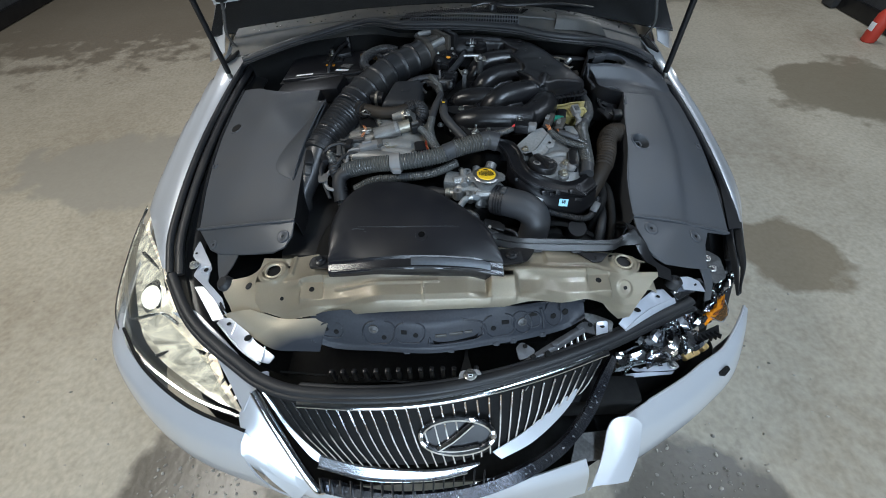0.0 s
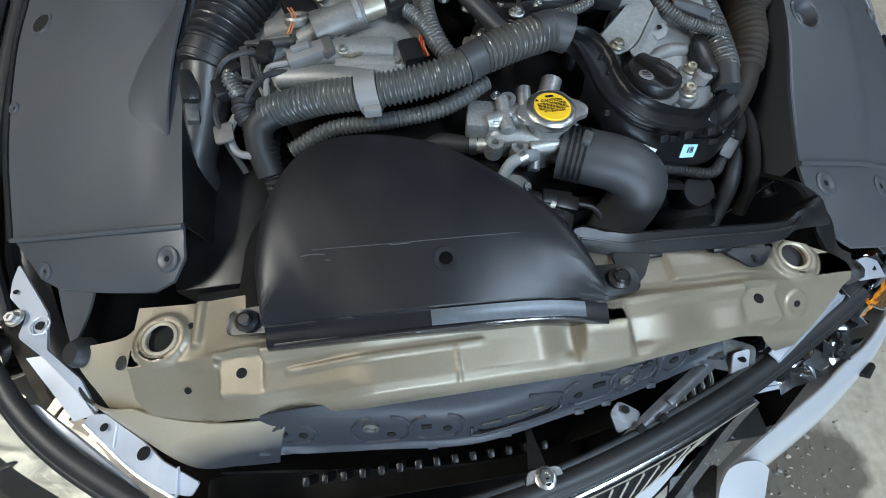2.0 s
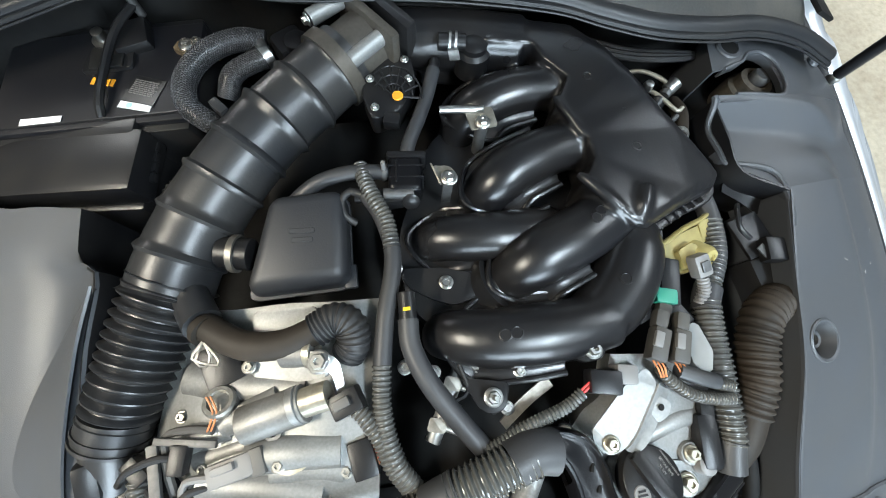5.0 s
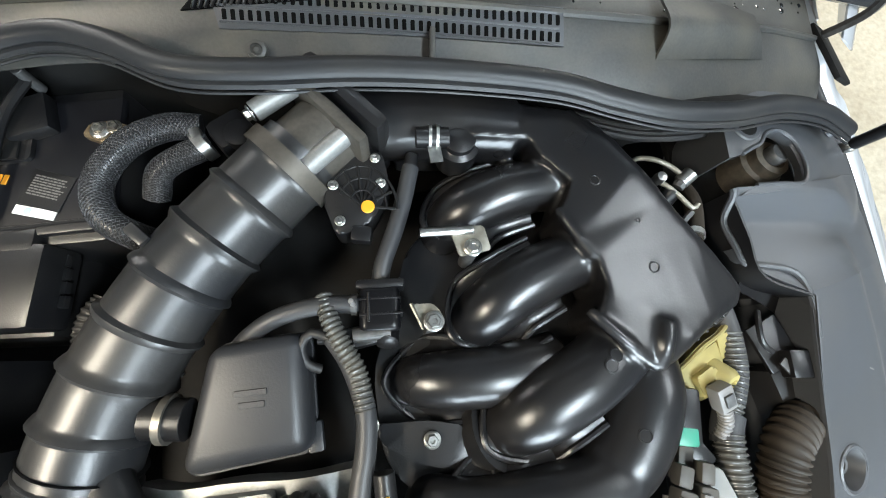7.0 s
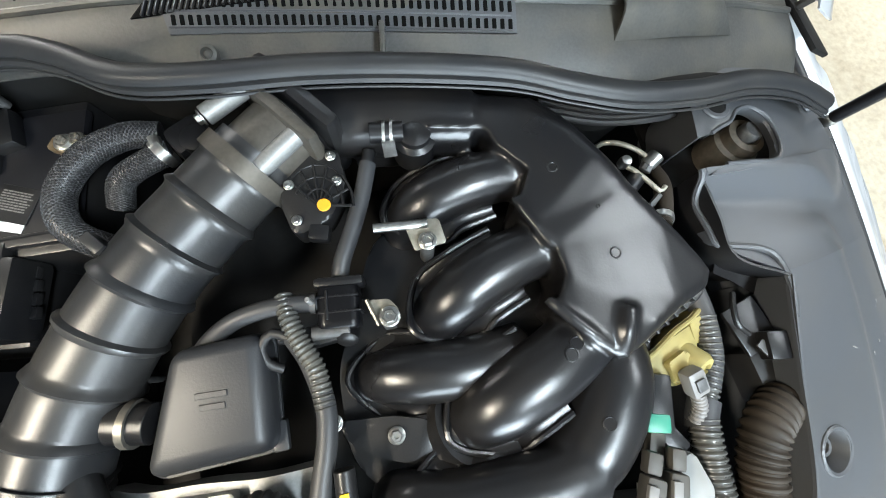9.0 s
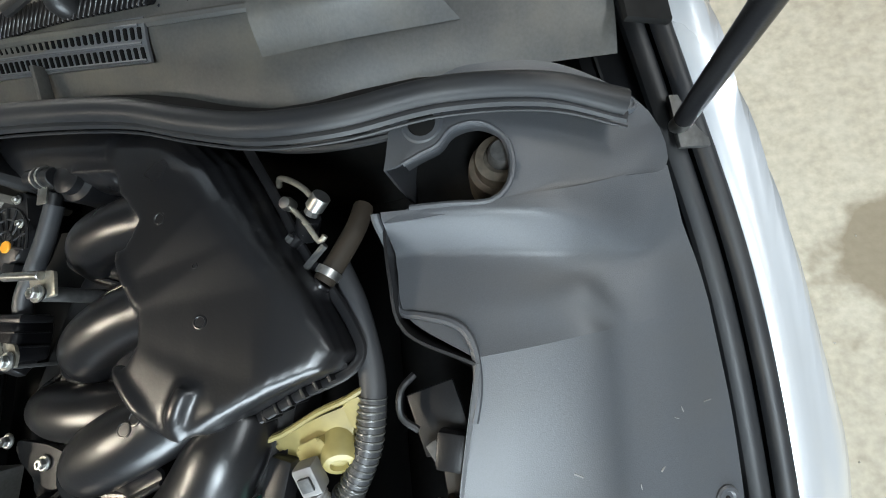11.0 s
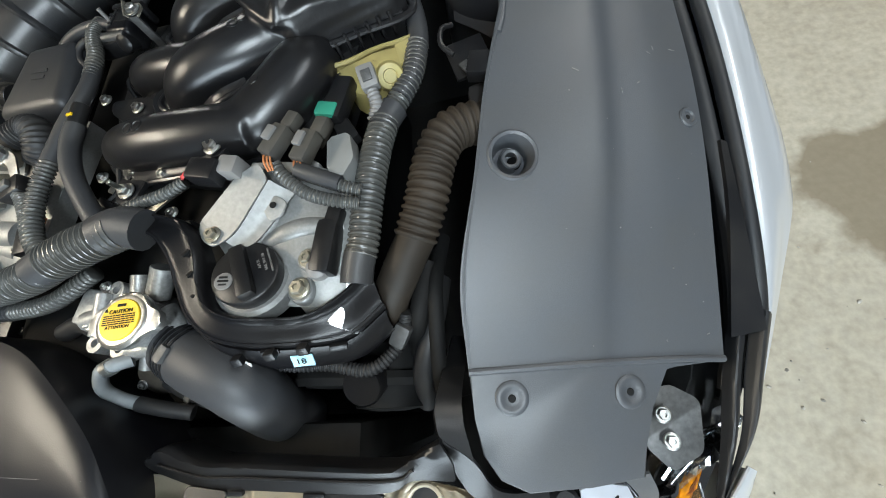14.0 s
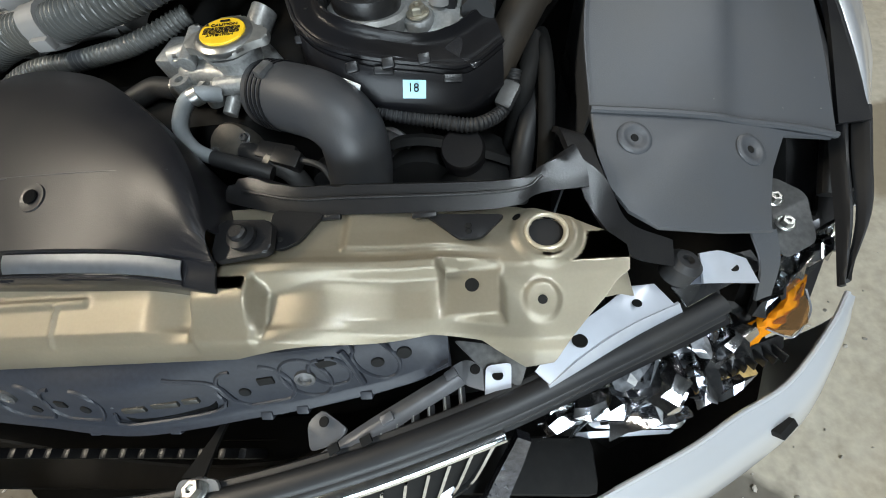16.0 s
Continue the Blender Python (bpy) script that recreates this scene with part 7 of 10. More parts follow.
part("plate", slab([(0.051, 0.621, 0.922), (0.058, 0.619, 0.922), (0.070, 0.618, 0.923), (0.078, 0.606, 0.924), (0.073, 0.592, 0.922), (0.058, 0.596, 0.920)], 0.003, 0.001, round_corners=0.004), TANSTEEL, br2)
part("upturned_edge", sheet([[(0.051, 0.621, 0.923), (0.055, 0.608, 0.922), (0.059, 0.595, 0.921)], [(0.049, 0.620, 0.930), (0.053, 0.607, 0.929), (0.057, 0.594, 0.927)]], 8, 2, 0.002), TANSTEEL, br2)
part("foot", block((0.012, 0.004, 0.05), (0.066, 0.594, 0.897), (0, 0, 0), 0.001), DULL, br2)
bolt((0.068, 0.600, 0.925), br2, 0.007)

# vacuum valves and small pipes
vsv = thing("vacuum_valve", "black vacuum switching valve with hoses", "valve")
part("body", block((0.042, 0.048, 0.040), (0.018, 0.624, 0.886), (0, 0, -6), 0.009, 3), MATTE, vsv)
part("cap", block((0.050, 0.010, 0.034), (0.022, 0.649, 0.890), (0, 0, -6), 0.004), BLACK, vsv)
for _k in range(2):
    part("band", block((0.0435, 0.0025, 0.036), (0.019, 0.618 + 0.016 * _k, 0.8885), (0, 0, -6), 0.001), BLACK, vsv)
part("bead", rod((0.006, 0.612, 0.906), (0.009, 0.642, 0.906), 0.0016, 8), BLACK, vsv)
part("arm", rod((0.026, 0.600, 0.896), (-0.012, 0.602, 0.896), 0.0075, 12), DULL, vsv)
part("foot", block((0.048, 0.022, 0.026), (-0.008, 0.600, 0.884), (0, 0, 4), 0.006), BLACK, vsv)
part("spool", lathe([(0.013, -0.016), (0.014, -0.012), (0.012, -0.010), (0.012, 0.012), (0.008, 0.015)], (0.022, 0.600, 0.886), (60, 0, -10), 18), BLACK, vsv)
part("nozzle", rod((-0.02, 0.602, 0.886), (-0.048, 0.606, 0.886), 0.0065), BLACK, vsv)
part("nozzle", rod((-0.008, 0.632, 0.893), (-0.008, 0.634, 0.918), 0.0028), LIGHTGREY, vsv)
part("hose", tube([(0.004, 0.632, 0.890), (-0.030, 0.637, 0.893), (-0.062, 0.637, 0.892), (-0.094, 0.631, 0.886), (-0.124, 0.617, 0.872), (-0.140, 0.605, 0.855)], 0.0095, 12), HOSE, vsv)
part("clamp", tube([(-0.010, 0.634, 0.892), (-0.004, 0.633, 0.892)], 0.0112, 12), DULL, vsv)
part("hose", tube([(0.021, 0.650, 0.888), (0.028, 0.672, 0.894), (0.045, 0.705, 0.897), (0.060, 0.738, 0.899), (0.074, 0.776, 0.902)], 0.0095, 12), HOSE, vsv)
part("nozzle", rod((0.072, 0.770, 0.902), (0.078, 0.790, 0.904), 0.0075), BLACK, vsv)
pcv = thing("purge_valve", "black round purge valve with a spring clamp", "valve")
part("body", lathe([(0.024, -0.04), (0.024, -0.004), (0.018, 0.0), (0.018, 0.008), (0.010, 0.012)], (0.130, 0.790, 0.922)), BLACK, pcv)
part("spout", rod((0.118, 0.792, 0.930), (0.082, 0.796, 0.930), 0.011, 14), BLACK, pcv)
for dx in (0, 0.008):
    part("clamp", tube([(0.096 + dx, 0.7945, 0.930), (0.099 + dx, 0.794, 0.930)], 0.0128, 14), STEEL, pcv)
part("clamp_tongue", block((0.014, 0.024, 0.002), (0.100, 0.776, 0.930), (0, 0, 0), 0.0006), STEEL, pcv)

RESIN = material("soft_black_plastic", (0.020, 0.021, 0.024), 0.46, bump=0.0003, scale=400, dust=DUST, dust_amount=0.2)
res = thing("resonator_box", "black rounded resonator box above the valve cover", "resonator")
# x, y and half-width of the box's rear and front edges
rb = bmesh.new()
bmesh.ops.create_cube(rb, size=1.0)
for v in rb.verts:
    low, front = v.co.z < 0, v.co.y < 0
    half_w = (0.059 if front else 0.044) + (0.003 if low else 0.0)
    v.co = Vector(((-0.124 if front else -0.104) + half_w * (1 if v.co.x > 0 else -1), (0.503 if front else 0.616) - (0.004 if low and front else 0.0), 0.845 if low else (0.890 if front else 0.902)))
bmesh.ops.bevel(rb, geom=list(rb.edges), offset=0.016, segments=5, affect="EDGES", profile=0.5)
part("box", rb, RESIN, res)
part("lid_seam", slab([(-0.190, 0.497, 0.858), (-0.062, 0.497, 0.858), (-0.056, 0.618, 0.868), (-0.152, 0.620, 0.868)], 0.005, 0.0015, round_corners=0.016), RESIN, res)
part("neck", rod((-0.178, 0.552, 0.872), (-0.215, 0.560, 0.872), 0.020, 18), BLACK, res)
part("neck_ring", tube([(-0.193, 0.555, 0.872), (-0.200, 0.5565, 0.872)], 0.0235, 18), DIRTY, res)
for _k in range(2):
    part("moulded_mark", block((0.030 - 0.006 * _k, 0.006, 0.0012), (-0.112, 0.566 - 0.011 * _k, 0.8975 - 0.0012 * _k), (6, 0, -4), 0.0005, 1), RESIN, res)
part("side_ear", block((0.016, 0.030, 0.010), (-0.064, 0.512, 0.860), (0, 0, 0), 0.003), RESIN, res)

# ---- battery corner ----
BRASS = material("tarnished_brass", (0.30, 0.22, 0.13), 0.42, metal=0.7, grain=0.3, scale=120, dust=DUST, dust_amount=0.4)
bat = thing("battery", "black car battery with a printed label", "battery")
part("case", block((0.30, 0.20, 0.19), (-0.405, 0.868, 0.735), (0, -6, -4), 0.006), BLACK, bat)
part("lid", block((0.296, 0.170, 0.012), (-0.405, 0.863, 0.8345), (0, -6, -4), 0.004), DOME, bat)
part("label", block((0.052, 0.044, 0.001), (-0.334, 0.826, 0.8490), (0, -6, -24), 0.0003, 1), BLACK, bat)
bars("label_print", bat, LIGHTGREY, (-0.333, 0.829, 0.8498), (0, -6, -24), 0.042, 0.026, 8, 12, ragged=0.15)
part("label_strip", block((0.050, 0.011, 0.0012), (-0.346, 0.8010, 0.8478), (0, -6, -21), 0.0003, 1), WHITE, bat)
part("label_strip", block((0.06, 0.012, 0.0012), (-0.48, 0.800, 0.8345), (0, -6, -4), 0.0003, 1), WHITE, bat)
part("warning_sign", disc(0.0045, 0.002, (-0.354, 0.8040, 0.8472), (0, -6, 0)), CYAN, bat)
part("terminal", lathe([(0.012, 0), (0.011, 0.018), (0.008, 0.02)], (-0.272, 0.888, 0.846)), STEEL, bat)
part("terminal_clamp", slab([(-0.292, 0.884, 0.862), (-0.284, 0.900, 0.862), (-0.258, 0.898, 0.864), (-0.226, 0.884, 0.862), (-0.230, 0.868, 0.860), (-0.262, 0.880, 0.862), (-0.270, 0.872, 0.861)], 0.012, 0.003, round_corners=0.003), BRASS, bat)
bolt((-0.256, 0.889, 0.865), bat, 0.006, mat=DIRTY)
bolt((-0.272, 0.889, 0.864), bat, 0.006, mat=DIRTY)
part("lid_recess", slab([(-0.415, 0.915, 0.8455), (-0.350, 0.910, 0.8525), (-0.352, 0.866, 0.8525), (-0.428, 0.870, 0.8445)], 0.006, 0.002, round_corners=0.008), BLACK, bat)
part("lid_groove", block((0.050, 0.036, 0.004), (-0.388, 0.888, 0.8500), (0, -6, -4), 0.0015), DARK, bat)
for _k in range(5):
    part("lettering_bar", block((0.0055, 0.012, 0.0012), (-0.411 + 0.0072 * _k, 0.857 - 0.0022 * _k, 0.8405 + 0.0008 * _k), (0, -6, -17), 0.0003, 1), ORANGE, bat)
part("terminal_ring", lathe([(0.016, -0.004), (0.016, 0.006), (0.009, 0.008), (0.0085, 0.02), (0.006, 0.021)], (-0.396, 0.921, 0.846)), STEEL, bat)
part("lid_seam", tube([(-0.55, 0.798, 0.826), (-0.40, 0.788, 0.843), (-0.262, 0.780, 0.857)], 0.0022, 6), BLACK, bat)
part("hold_down", tube([(-0.338, 0.952, 0.880), (-0.365, 0.915, 0.872), (-0.385, 0.86, 0.858), (-0.392, 0.80, 0.848), (-0.395, 0.765, 0.80)], 0.006, 8), BLACK, bat)
part("hold_down_pin", rod((-0.338, 0.952, 0.86), (-0.338, 0.952, 0.895), 0.006), DULL, bat)
part("cable_cover", block((0.05, 0.05, 0.02), (-0.352, 0.918, 0.854), (0, -6, 10), 0.006), BLACK, bat)

fuse = thing("fuse_box", "black fuse box lid beside the battery", "fuse box")
part("lid", block((0.235, 0.095, 0.05), (-0.447, 0.732, 0.808), (0, -10, -8), 0.010), BLACK, fuse)
part("lid_step", block((0.215, 0.03, 0.02), (-0.447, 0.782, 0.822), (0, -10, -8), 0.006), BLACK, fuse)
part("body", block((0.22, 0.11, 0.14), (-0.450, 0.735, 0.71), (0, -8, -8), 0.008), BLACK, fuse)
for k in range(4):
    part("catch", block((0.010, 0.014, 0.008), (-0.330, 0.700 + 0.016 * k, 0.822), (0, -10, -8), 0.002), BLACK, fuse)

THREAD = material("black_white_thread", (0.010, 0.010, 0.011), 0.5, grain=0.6, scale=900, second=(0.11, 0.11, 0.115), patch=330)
braid = thing("battery_cable", "braided black hose looping beside the battery", "hose", "hoses")


def strands(pts, r, turns):
    """Fine threads wound both ways round a line."""
    line = spline(pts, 0.003)
    bm = bmesh.new()
    for hand in (-1, 1):
        for k in range(15):
            path = []
            for i, p in enumerate(line):
                t = (line[min(i + 1, len(line) - 1)] - line[max(i - 1, 0)]).normalized()
                side = Vector((0, 0, 1)).cross(t).normalized()
                nn = t.cross(side)
                w = 2 * math.pi * (k / 15 + hand * turns * i / len(line))
                path.append(p + side * (r * math.cos(w)) + nn * (r * math.sin(w)))
            sweep(bm, path, 0.0007, 4)
    return bm


part("braid", tube([(-0.155, 0.868, 0.878), (-0.190, 0.868, 0.885), (-0.232, 0.850, 0.885), (-0.262, 0.815, 0.878), (-0.262, 0.778, 0.870), (-0.238, 0.755, 0.860), (-0.21, 0.745, 0.83)], 0.0150, 18), BLACK, braid)
part("thread", strands([(-0.155, 0.868, 0.878), (-0.190, 0.868, 0.885), (-0.232, 0.850, 0.885), (-0.262, 0.815, 0.878), (-0.262, 0.778, 0.870), (-0.238, 0.755, 0.860), (-0.21, 0.745, 0.83)], 0.0150, 4.5), THREAD, braid, "pale woven threads")
part("braid", tube([(-0.148, 0.848, 0.872), (-0.178, 0.836, 0.874), (-0.205, 0.822, 0.868), (-0.218, 0.800, 0.850)], 0.0140, 18), BLACK, braid)
part("thread", strands([(-0.148, 0.848, 0.872), (-0.178, 0.836, 0.874), (-0.205, 0.822, 0.868), (-0.218, 0.800, 0.850)], 0.0140, 2.2), THREAD, braid, "pale woven threads")
part("clamp", tube([(-0.160, 0.844, 0.873), (-0.150, 0.850, 0.874)], 0.0185, 16), STEEL, braid)
part("clamp_screw", block((0.012, 0.03, 0.012), (-0.160, 0.862, 0.886), (0, 0, 20), 0.003), STEEL, braid)
part("fitting", block((0.045, 0.04, 0.04), (-0.118, 0.852, 0.880), (0, 0, 30), 0.010), BLACK, braid)
part("fitting_cap", lathe([(0.016, 0), (0.016, 0.014), (0.010, 0.016)], (-0.105, 0.838, 0.895)), BLACK, braid)

dip = thing("dipstick", "yellow dipstick handle behind the intake hose", "dipstick")
part("loop", tube([(-0.271, 0.621, 0.872), (-0.285, 0.617, 0.876), (-0.287, 0.601, 0.876), (-0.275, 0.593, 0.872)], 0.0055, 10), LABEL, dip)
part("tube", rod((-0.267, 0.607, 0.70), (-0.273, 0.607, 0.874), 0.005), DULL, dip)
low_loom = thing("wiring_loom", "ribbed hose loop beside the battery tray", "wiring loom", "looms")
part("clip", block((0.020, 0.014, 0.02), (-0.316, 0.665, 0.805), (0, 0, 20), 0.004), LIGHTGREY, low_loom)
part("sleeve", ribbed([(-0.300, 0.70, 0.800), (-0.312, 0.68, 0.805), (-0.318, 0.65, 0.80), (-0.310, 0.62, 0.78)], 0.013, 0.006, 0.002, 12), RUBBER, low_loom)

# ---- the other side: actuator, looms and duct hose ----
act = thing("vacuum_actuator", "aged yellow plastic actuator on the manifold end", "actuator")
RIDGE = [(0.320, 0.496, 0.868), (0.349, 0.504, 0.864), (0.385, 0.521, 0.860), (0.412, 0.530, 0.856), (0.432, 0.540, 0.852)]
part("plate", sheet([RIDGE, [(x + 0.001, y - 0.003, z - 0.018) for x, y, z in RIDGE], [(x + 0.002, y - 0.006, z - 0.042) for x, y, z in RIDGE]], 16, 4, 0.004), YELLOW, act)
part("plate_rim", tube([(x, y, z + 0.001) for x, y, z in RIDGE], 0.0032, 8), YELLOW, act)
part("body", slab([(0.331, 0.495, 0.860), (0.383, 0.516, 0.860), (0.421, 0.527, 0.852), (0.421, 0.515, 0.850), (0.414, 0.500, 0.848), (0.413, 0.479, 0.846), (0.397, 0.468, 0.846), (0.373, 0.461, 0.848), (0.359, 0.464, 0.850), (0.344, 0.475, 0.852)], 0.042, 0.007, 3, round_corners=0.006), YELLOW, act)
part("body_step", slab([(0.361, 0.490, 0.866), (0.387, 0.500, 0.866), (0.396, 0.484, 0.860), (0.387, 0.471, 0.858), (0.368, 0.465, 0.859)], 0.030, 0.004, round_corners=0.004), YELLOW, act)
part("ear", slab([(0.408, 0.527, 0.858), (0.429, 0.533, 0.856), (0.422, 0.504, 0.848), (0.414, 0.500, 0.848)], 0.026, 0.003, round_corners=0.003), YELLOW, act)
part("nose", lathe([(0.018, -0.022), (0.018, 0.010), (0.015, 0.015), (0.009, 0.016), (0.008, 0.012)], (0.400, 0.483, 0.850), (48, 0, 24), 26), YELLOW, act)
part("plug", block((0.022, 0.030, 0.018), (0.380, 0.466, 0.870), (20, 0, 14), 0.004), LIGHTGREY, act)
part("plug_slot", block((0.012, 0.014, 0.003), (0.381, 0.462, 0.8795), (20, 0, 14), 0.001), DULL, act)
part("cable", ribbed([(0.383, 0.452, 0.864), (0.386, 0.436, 0.856), (0.380, 0.420, 0.848)], 0.007, 0.005, 0.0015, 10), LIGHTGREY, act)

DULL_PLUG = material("dusty_dark_plug_plastic", (0.035, 0.034, 0.033), 0.5, dust=(0.11, 0.095, 0.07), dust_amount=0.6)
GREYBOX = material("light_grey_plastic", (0.24, 0.245, 0.24), 0.42, dust=DUST, dust_amount=0.4)
loom_r = thing("wiring_loom", "thick ribbed loom running down beside the valve cover", "wiring loom", "looms")
part("upper_sleeve", tube([(0.404, 0.668, 0.845), (0.425, 0.617, 0.848), (0.437, 0.548, 0.846), (0.430, 0.490, 0.846), (0.412, 0.452, 0.844)], 0.0135, 14), HOSE, loom_r, "taped upper loom")
part("middle_sleeve", ribbed([(0.436, 0.530, 0.846), (0.428, 0.485, 0.845), (0.408, 0.447, 0.843), (0.396, 0.430, 0.842)], 0.0128, 0.0065, 0.0022, 14), LOOM, loom_r)
part("tape", tube([(0.404, 0.440, 0.842), (0.394, 0.424, 0.842), (0.388, 0.410, 0.843)], 0.0175, 14), HOSE, loom_r)
part("sleeve", ribbed([(0.392, 0.420, 0.843), (0.384, 0.384, 0.845), (0.376, 0.326, 0.846), (0.370, 0.270, 0.842), (0.366, 0.250, 0.840)], 0.0155, 0.0068, 0.0028, 16), LOOM, loom_r)
part("tape", tube([(0.367, 0.256, 0.841), (0.363, 0.242, 0.838), (0.360, 0.222, 0.834)], 0.0178, 14), HOSE, loom_r)
for pts in ([(0.372, 0.304, 0.860), (0.345, 0.308, 0.866), (0.315, 0.318, 0.872), (0.290, 0.338, 0.880), (0.280, 0.352, 0.884)], [(0.374, 0.318, 0.862), (0.350, 0.325, 0.868), (0.322, 0.336, 0.874), (0.306, 0.344, 0.876)]):
    part("branch", ribbed(pts, 0.0062, 0.0048, 0.0018, 10), LOOM, loom_r)
part("branch_boot", tube([(0.352, 0.326, 0.870), (0.326, 0.336, 0.876), (0.304, 0.346, 0.878)], 0.0092, 12), HOSE, loom_r)
for (cx_, cy_, cz_), t in (((0.282, 0.378, 0.890), -28), ((0.313, 0.372, 0.880), -22)):
    c = part("connector", block((0.020, 0.040, 0.020), (cx_, cy_, cz_), (0, 0, t), 0.004), DULL_PLUG, loom_r)
    part("latch", block((0.010, 0.018, 0.006), (cx_ - 0.003, cy_ + 0.006, cz_ + 0.011), (0, 0, t), 0.0015), LIGHTGREY, c)
    part("plug_neck", block((0.016, 0.022, 0.016), (cx_ + 0.014, cy_ + 0.028, cz_ - 0.004), (0, 0, t), 0.004), DULL_PLUG, c)
    for k in range(3):
        part("wire", tube([(cx_ - 0.012 + 0.004 * k, cy_ - 0.016, cz_ + 0.002), (cx_ - 0.010 + 0.004 * k, cy_ - 0.026, cz_ + 0.004), (cx_ - 0.006 + 0.003 * k, cy_ - 0.036, cz_ - 0.001)], 0.0012, 6), COPPER, c)
part("connector", block((0.026, 0.062, 0.024), (0.338, 0.452, 0.856), (0, 0, -16), 0.005), BLACK, loom_r)
part("green_band", block((0.028, 0.020, 0.026), (0.326, 0.434, 0.857), (0, 0, -16), 0.004), GREEN, loom_r, "green connector clip")
part("connector", block((0.018, 0.038, 0.018), (0.316, 0.408, 0.858), (0, 0, -24), 0.004), DULL_PLUG, loom_r)
part("connector", block((0.022, 0.034, 0.016), (0.346, 0.410, 0.846), (0, 0, 30), 0.004), BLACK, loom_r)
# grey relay box with its bent foot
part("relay_box", slab([(0.330, 0.392, 0.866), (0.356, 0.398, 0.864), (0.364, 0.360, 0.866), (0.352, 0.335, 0.868), (0.334, 0.346, 0.868)], 0.026, 0.004, round_corners=0.005), GREYBOX, loom_r, "grey relay box")
part("relay_foot", slab([(0.338, 0.340, 0.869), (0.352, 0.334, 0.869), (0.364, 0.318, 0.866), (0.350, 0.324, 0.867)], 0.002, 0.0007, round_corners=0.003), SHIELD, loom_r)
part("sensor", block((0.026, 0.062, 0.030), (0.330, 0.262, 0.846), (0, 0, -8), 0.008), BLACK, loom_r)
part("sensor_plug", block((0.018, 0.030, 0.018), (0.338, 0.292, 0.850), (0, 0, -14), 0.004), BLACK, loom_r)
part("sensor_cap", lathe([(0.012, -0.008), (0.012, 0.004), (0.008, 0.007)], (0.322, 0.238, 0.850), (0, 10, 0)), LIGHTGREY, loom_r)
inj = thing("injector_lead", "small corrugated lead with a red-wired plug", "wiring loom", "looms")
part("sleeve", ribbed([(0.065, 0.298, 0.890), (0.110, 0.316, 0.896), (0.155, 0.328, 0.896), (0.178, 0.340, 0.896)], 0.0058, 0.0045, 0.0016, 10), LOOM, inj)
part("plug", block((0.036, 0.026, 0.024), (0.204, 0.348, 0.896), (0, 0, -12), 0.004), BLACK, inj)
part("plug_socket", block((0.024, 0.022, 0.026), (0.232, 0.352, 0.890), (0, 0, -12), 0.004), LIGHTGREY, inj)
for k in range(2):
    part("wire", tube([(0.176, 0.339 + 0.004 * k, 0.900), (0.186, 0.346 + 0.004 * k, 0.903), (0.194, 0.350, 0.900)], 0.0014, 6), REDWIRE, inj)

duct_hose = thing("duct_hose", "dusty brown ribbed hose from the side cover", "hose", "hoses")
part("hose", ribbed([(0.530, 0.408, 0.812), (0.500, 0.408, 0.830), (0.468, 0.392, 0.838), (0.450, 0.360, 0.834), (0.438, 0.315, 0.828), (0.420, 0.272, 0.815)], 0.0225, 0.0095, 0.0036, 20), BROWN, duct_hose)
part("plain_end", tube([(0.423, 0.278, 0.816), (0.402, 0.242, 0.806), (0.380, 0.215, 0.780), (0.368, 0.205, 0.74)], 0.0225, 18), BROWN, duct_hose)
cool_r = thing("coolant_hose", "black hose dropping to the radiator side", "hose", "hoses")
part("hose", tube([(0.430, 0.25, 0.72), (0.425, 0.20, 0.74), (0.405, 0.14, 0.72), (0.395, 0.10, 0.66)], 0.014, 12), RUBBER, cool_r)
# next two hoses in near-black, the gap's shade put into their colour
part("hose", tube([(0.440, 0.30, 0.745), (0.434, 0.237, 0.772), (0.432, 0.185, 0.765), (0.428, 0.13, 0.735), (0.425, 0.10, 0.69)], 0.0095, 12), DARK, cool_r)
part("hose", tube([(0.424, 0.26, 0.770), (0.412, 0.20, 0.768), (0.396, 0.17, 0.715), (0.388, 0.160, 0.66)], 0.0115, 12), DARK, cool_r)
part("hose", tube([(0.475, 0.30, 0.70), (0.478, 0.22, 0.71), (0.480, 0.12, 0.70)], 0.010, 10), RUBBER, cool_r)

# pipes and clips behind the manifold
pipes = thing("fuel_pipe", "plated fuel pipes and bracket behind the manifold", "pipe")
part("pipe", tube([(0.353, 0.758, 0.872), (0.362, 0.760, 0.884), (0.378, 0.753, 0.892), (0.398, 0.738, 0.894), (0.411, 0.719, 0.894)], 0.0032, 10), TANSTEEL, pipes)
part("pipe", tube([(0.372, 0.728, 0.886), (0.384, 0.718, 0.890), (0.397, 0.702, 0.890), (0.409, 0.684, 0.890), (0.417, 0.688, 0.892)], 0.0030, 10), TANSTEEL, pipes)
part("pipe_end", lathe([(0.0065, -0.008), (0.0075, 0.0), (0.006, 0.006), (0.002, 0.007)], (0.377, 0.727, 0.893)), STEEL, pipes)
part("fitting", rod((0.405, 0.719, 0.890), (0.418, 0.727, 0.897), 0.0095, 14), STEEL, pipes)
part("fitting", rod((0.400, 0.713, 0.888), (0.407, 0.720, 0.892), 0.0075, 8), DULL, pipes)
part("injector", rod((0.381, 0.698, 0.868), (0.396, 0.713, 0.884), 0.012, 16), BLACK, pipes)
part("injector_clip", block((0.020, 0.012, 0.014), (0.390, 0.704, 0.876), (0, 0, 40), 0.003), DULL, pipes)
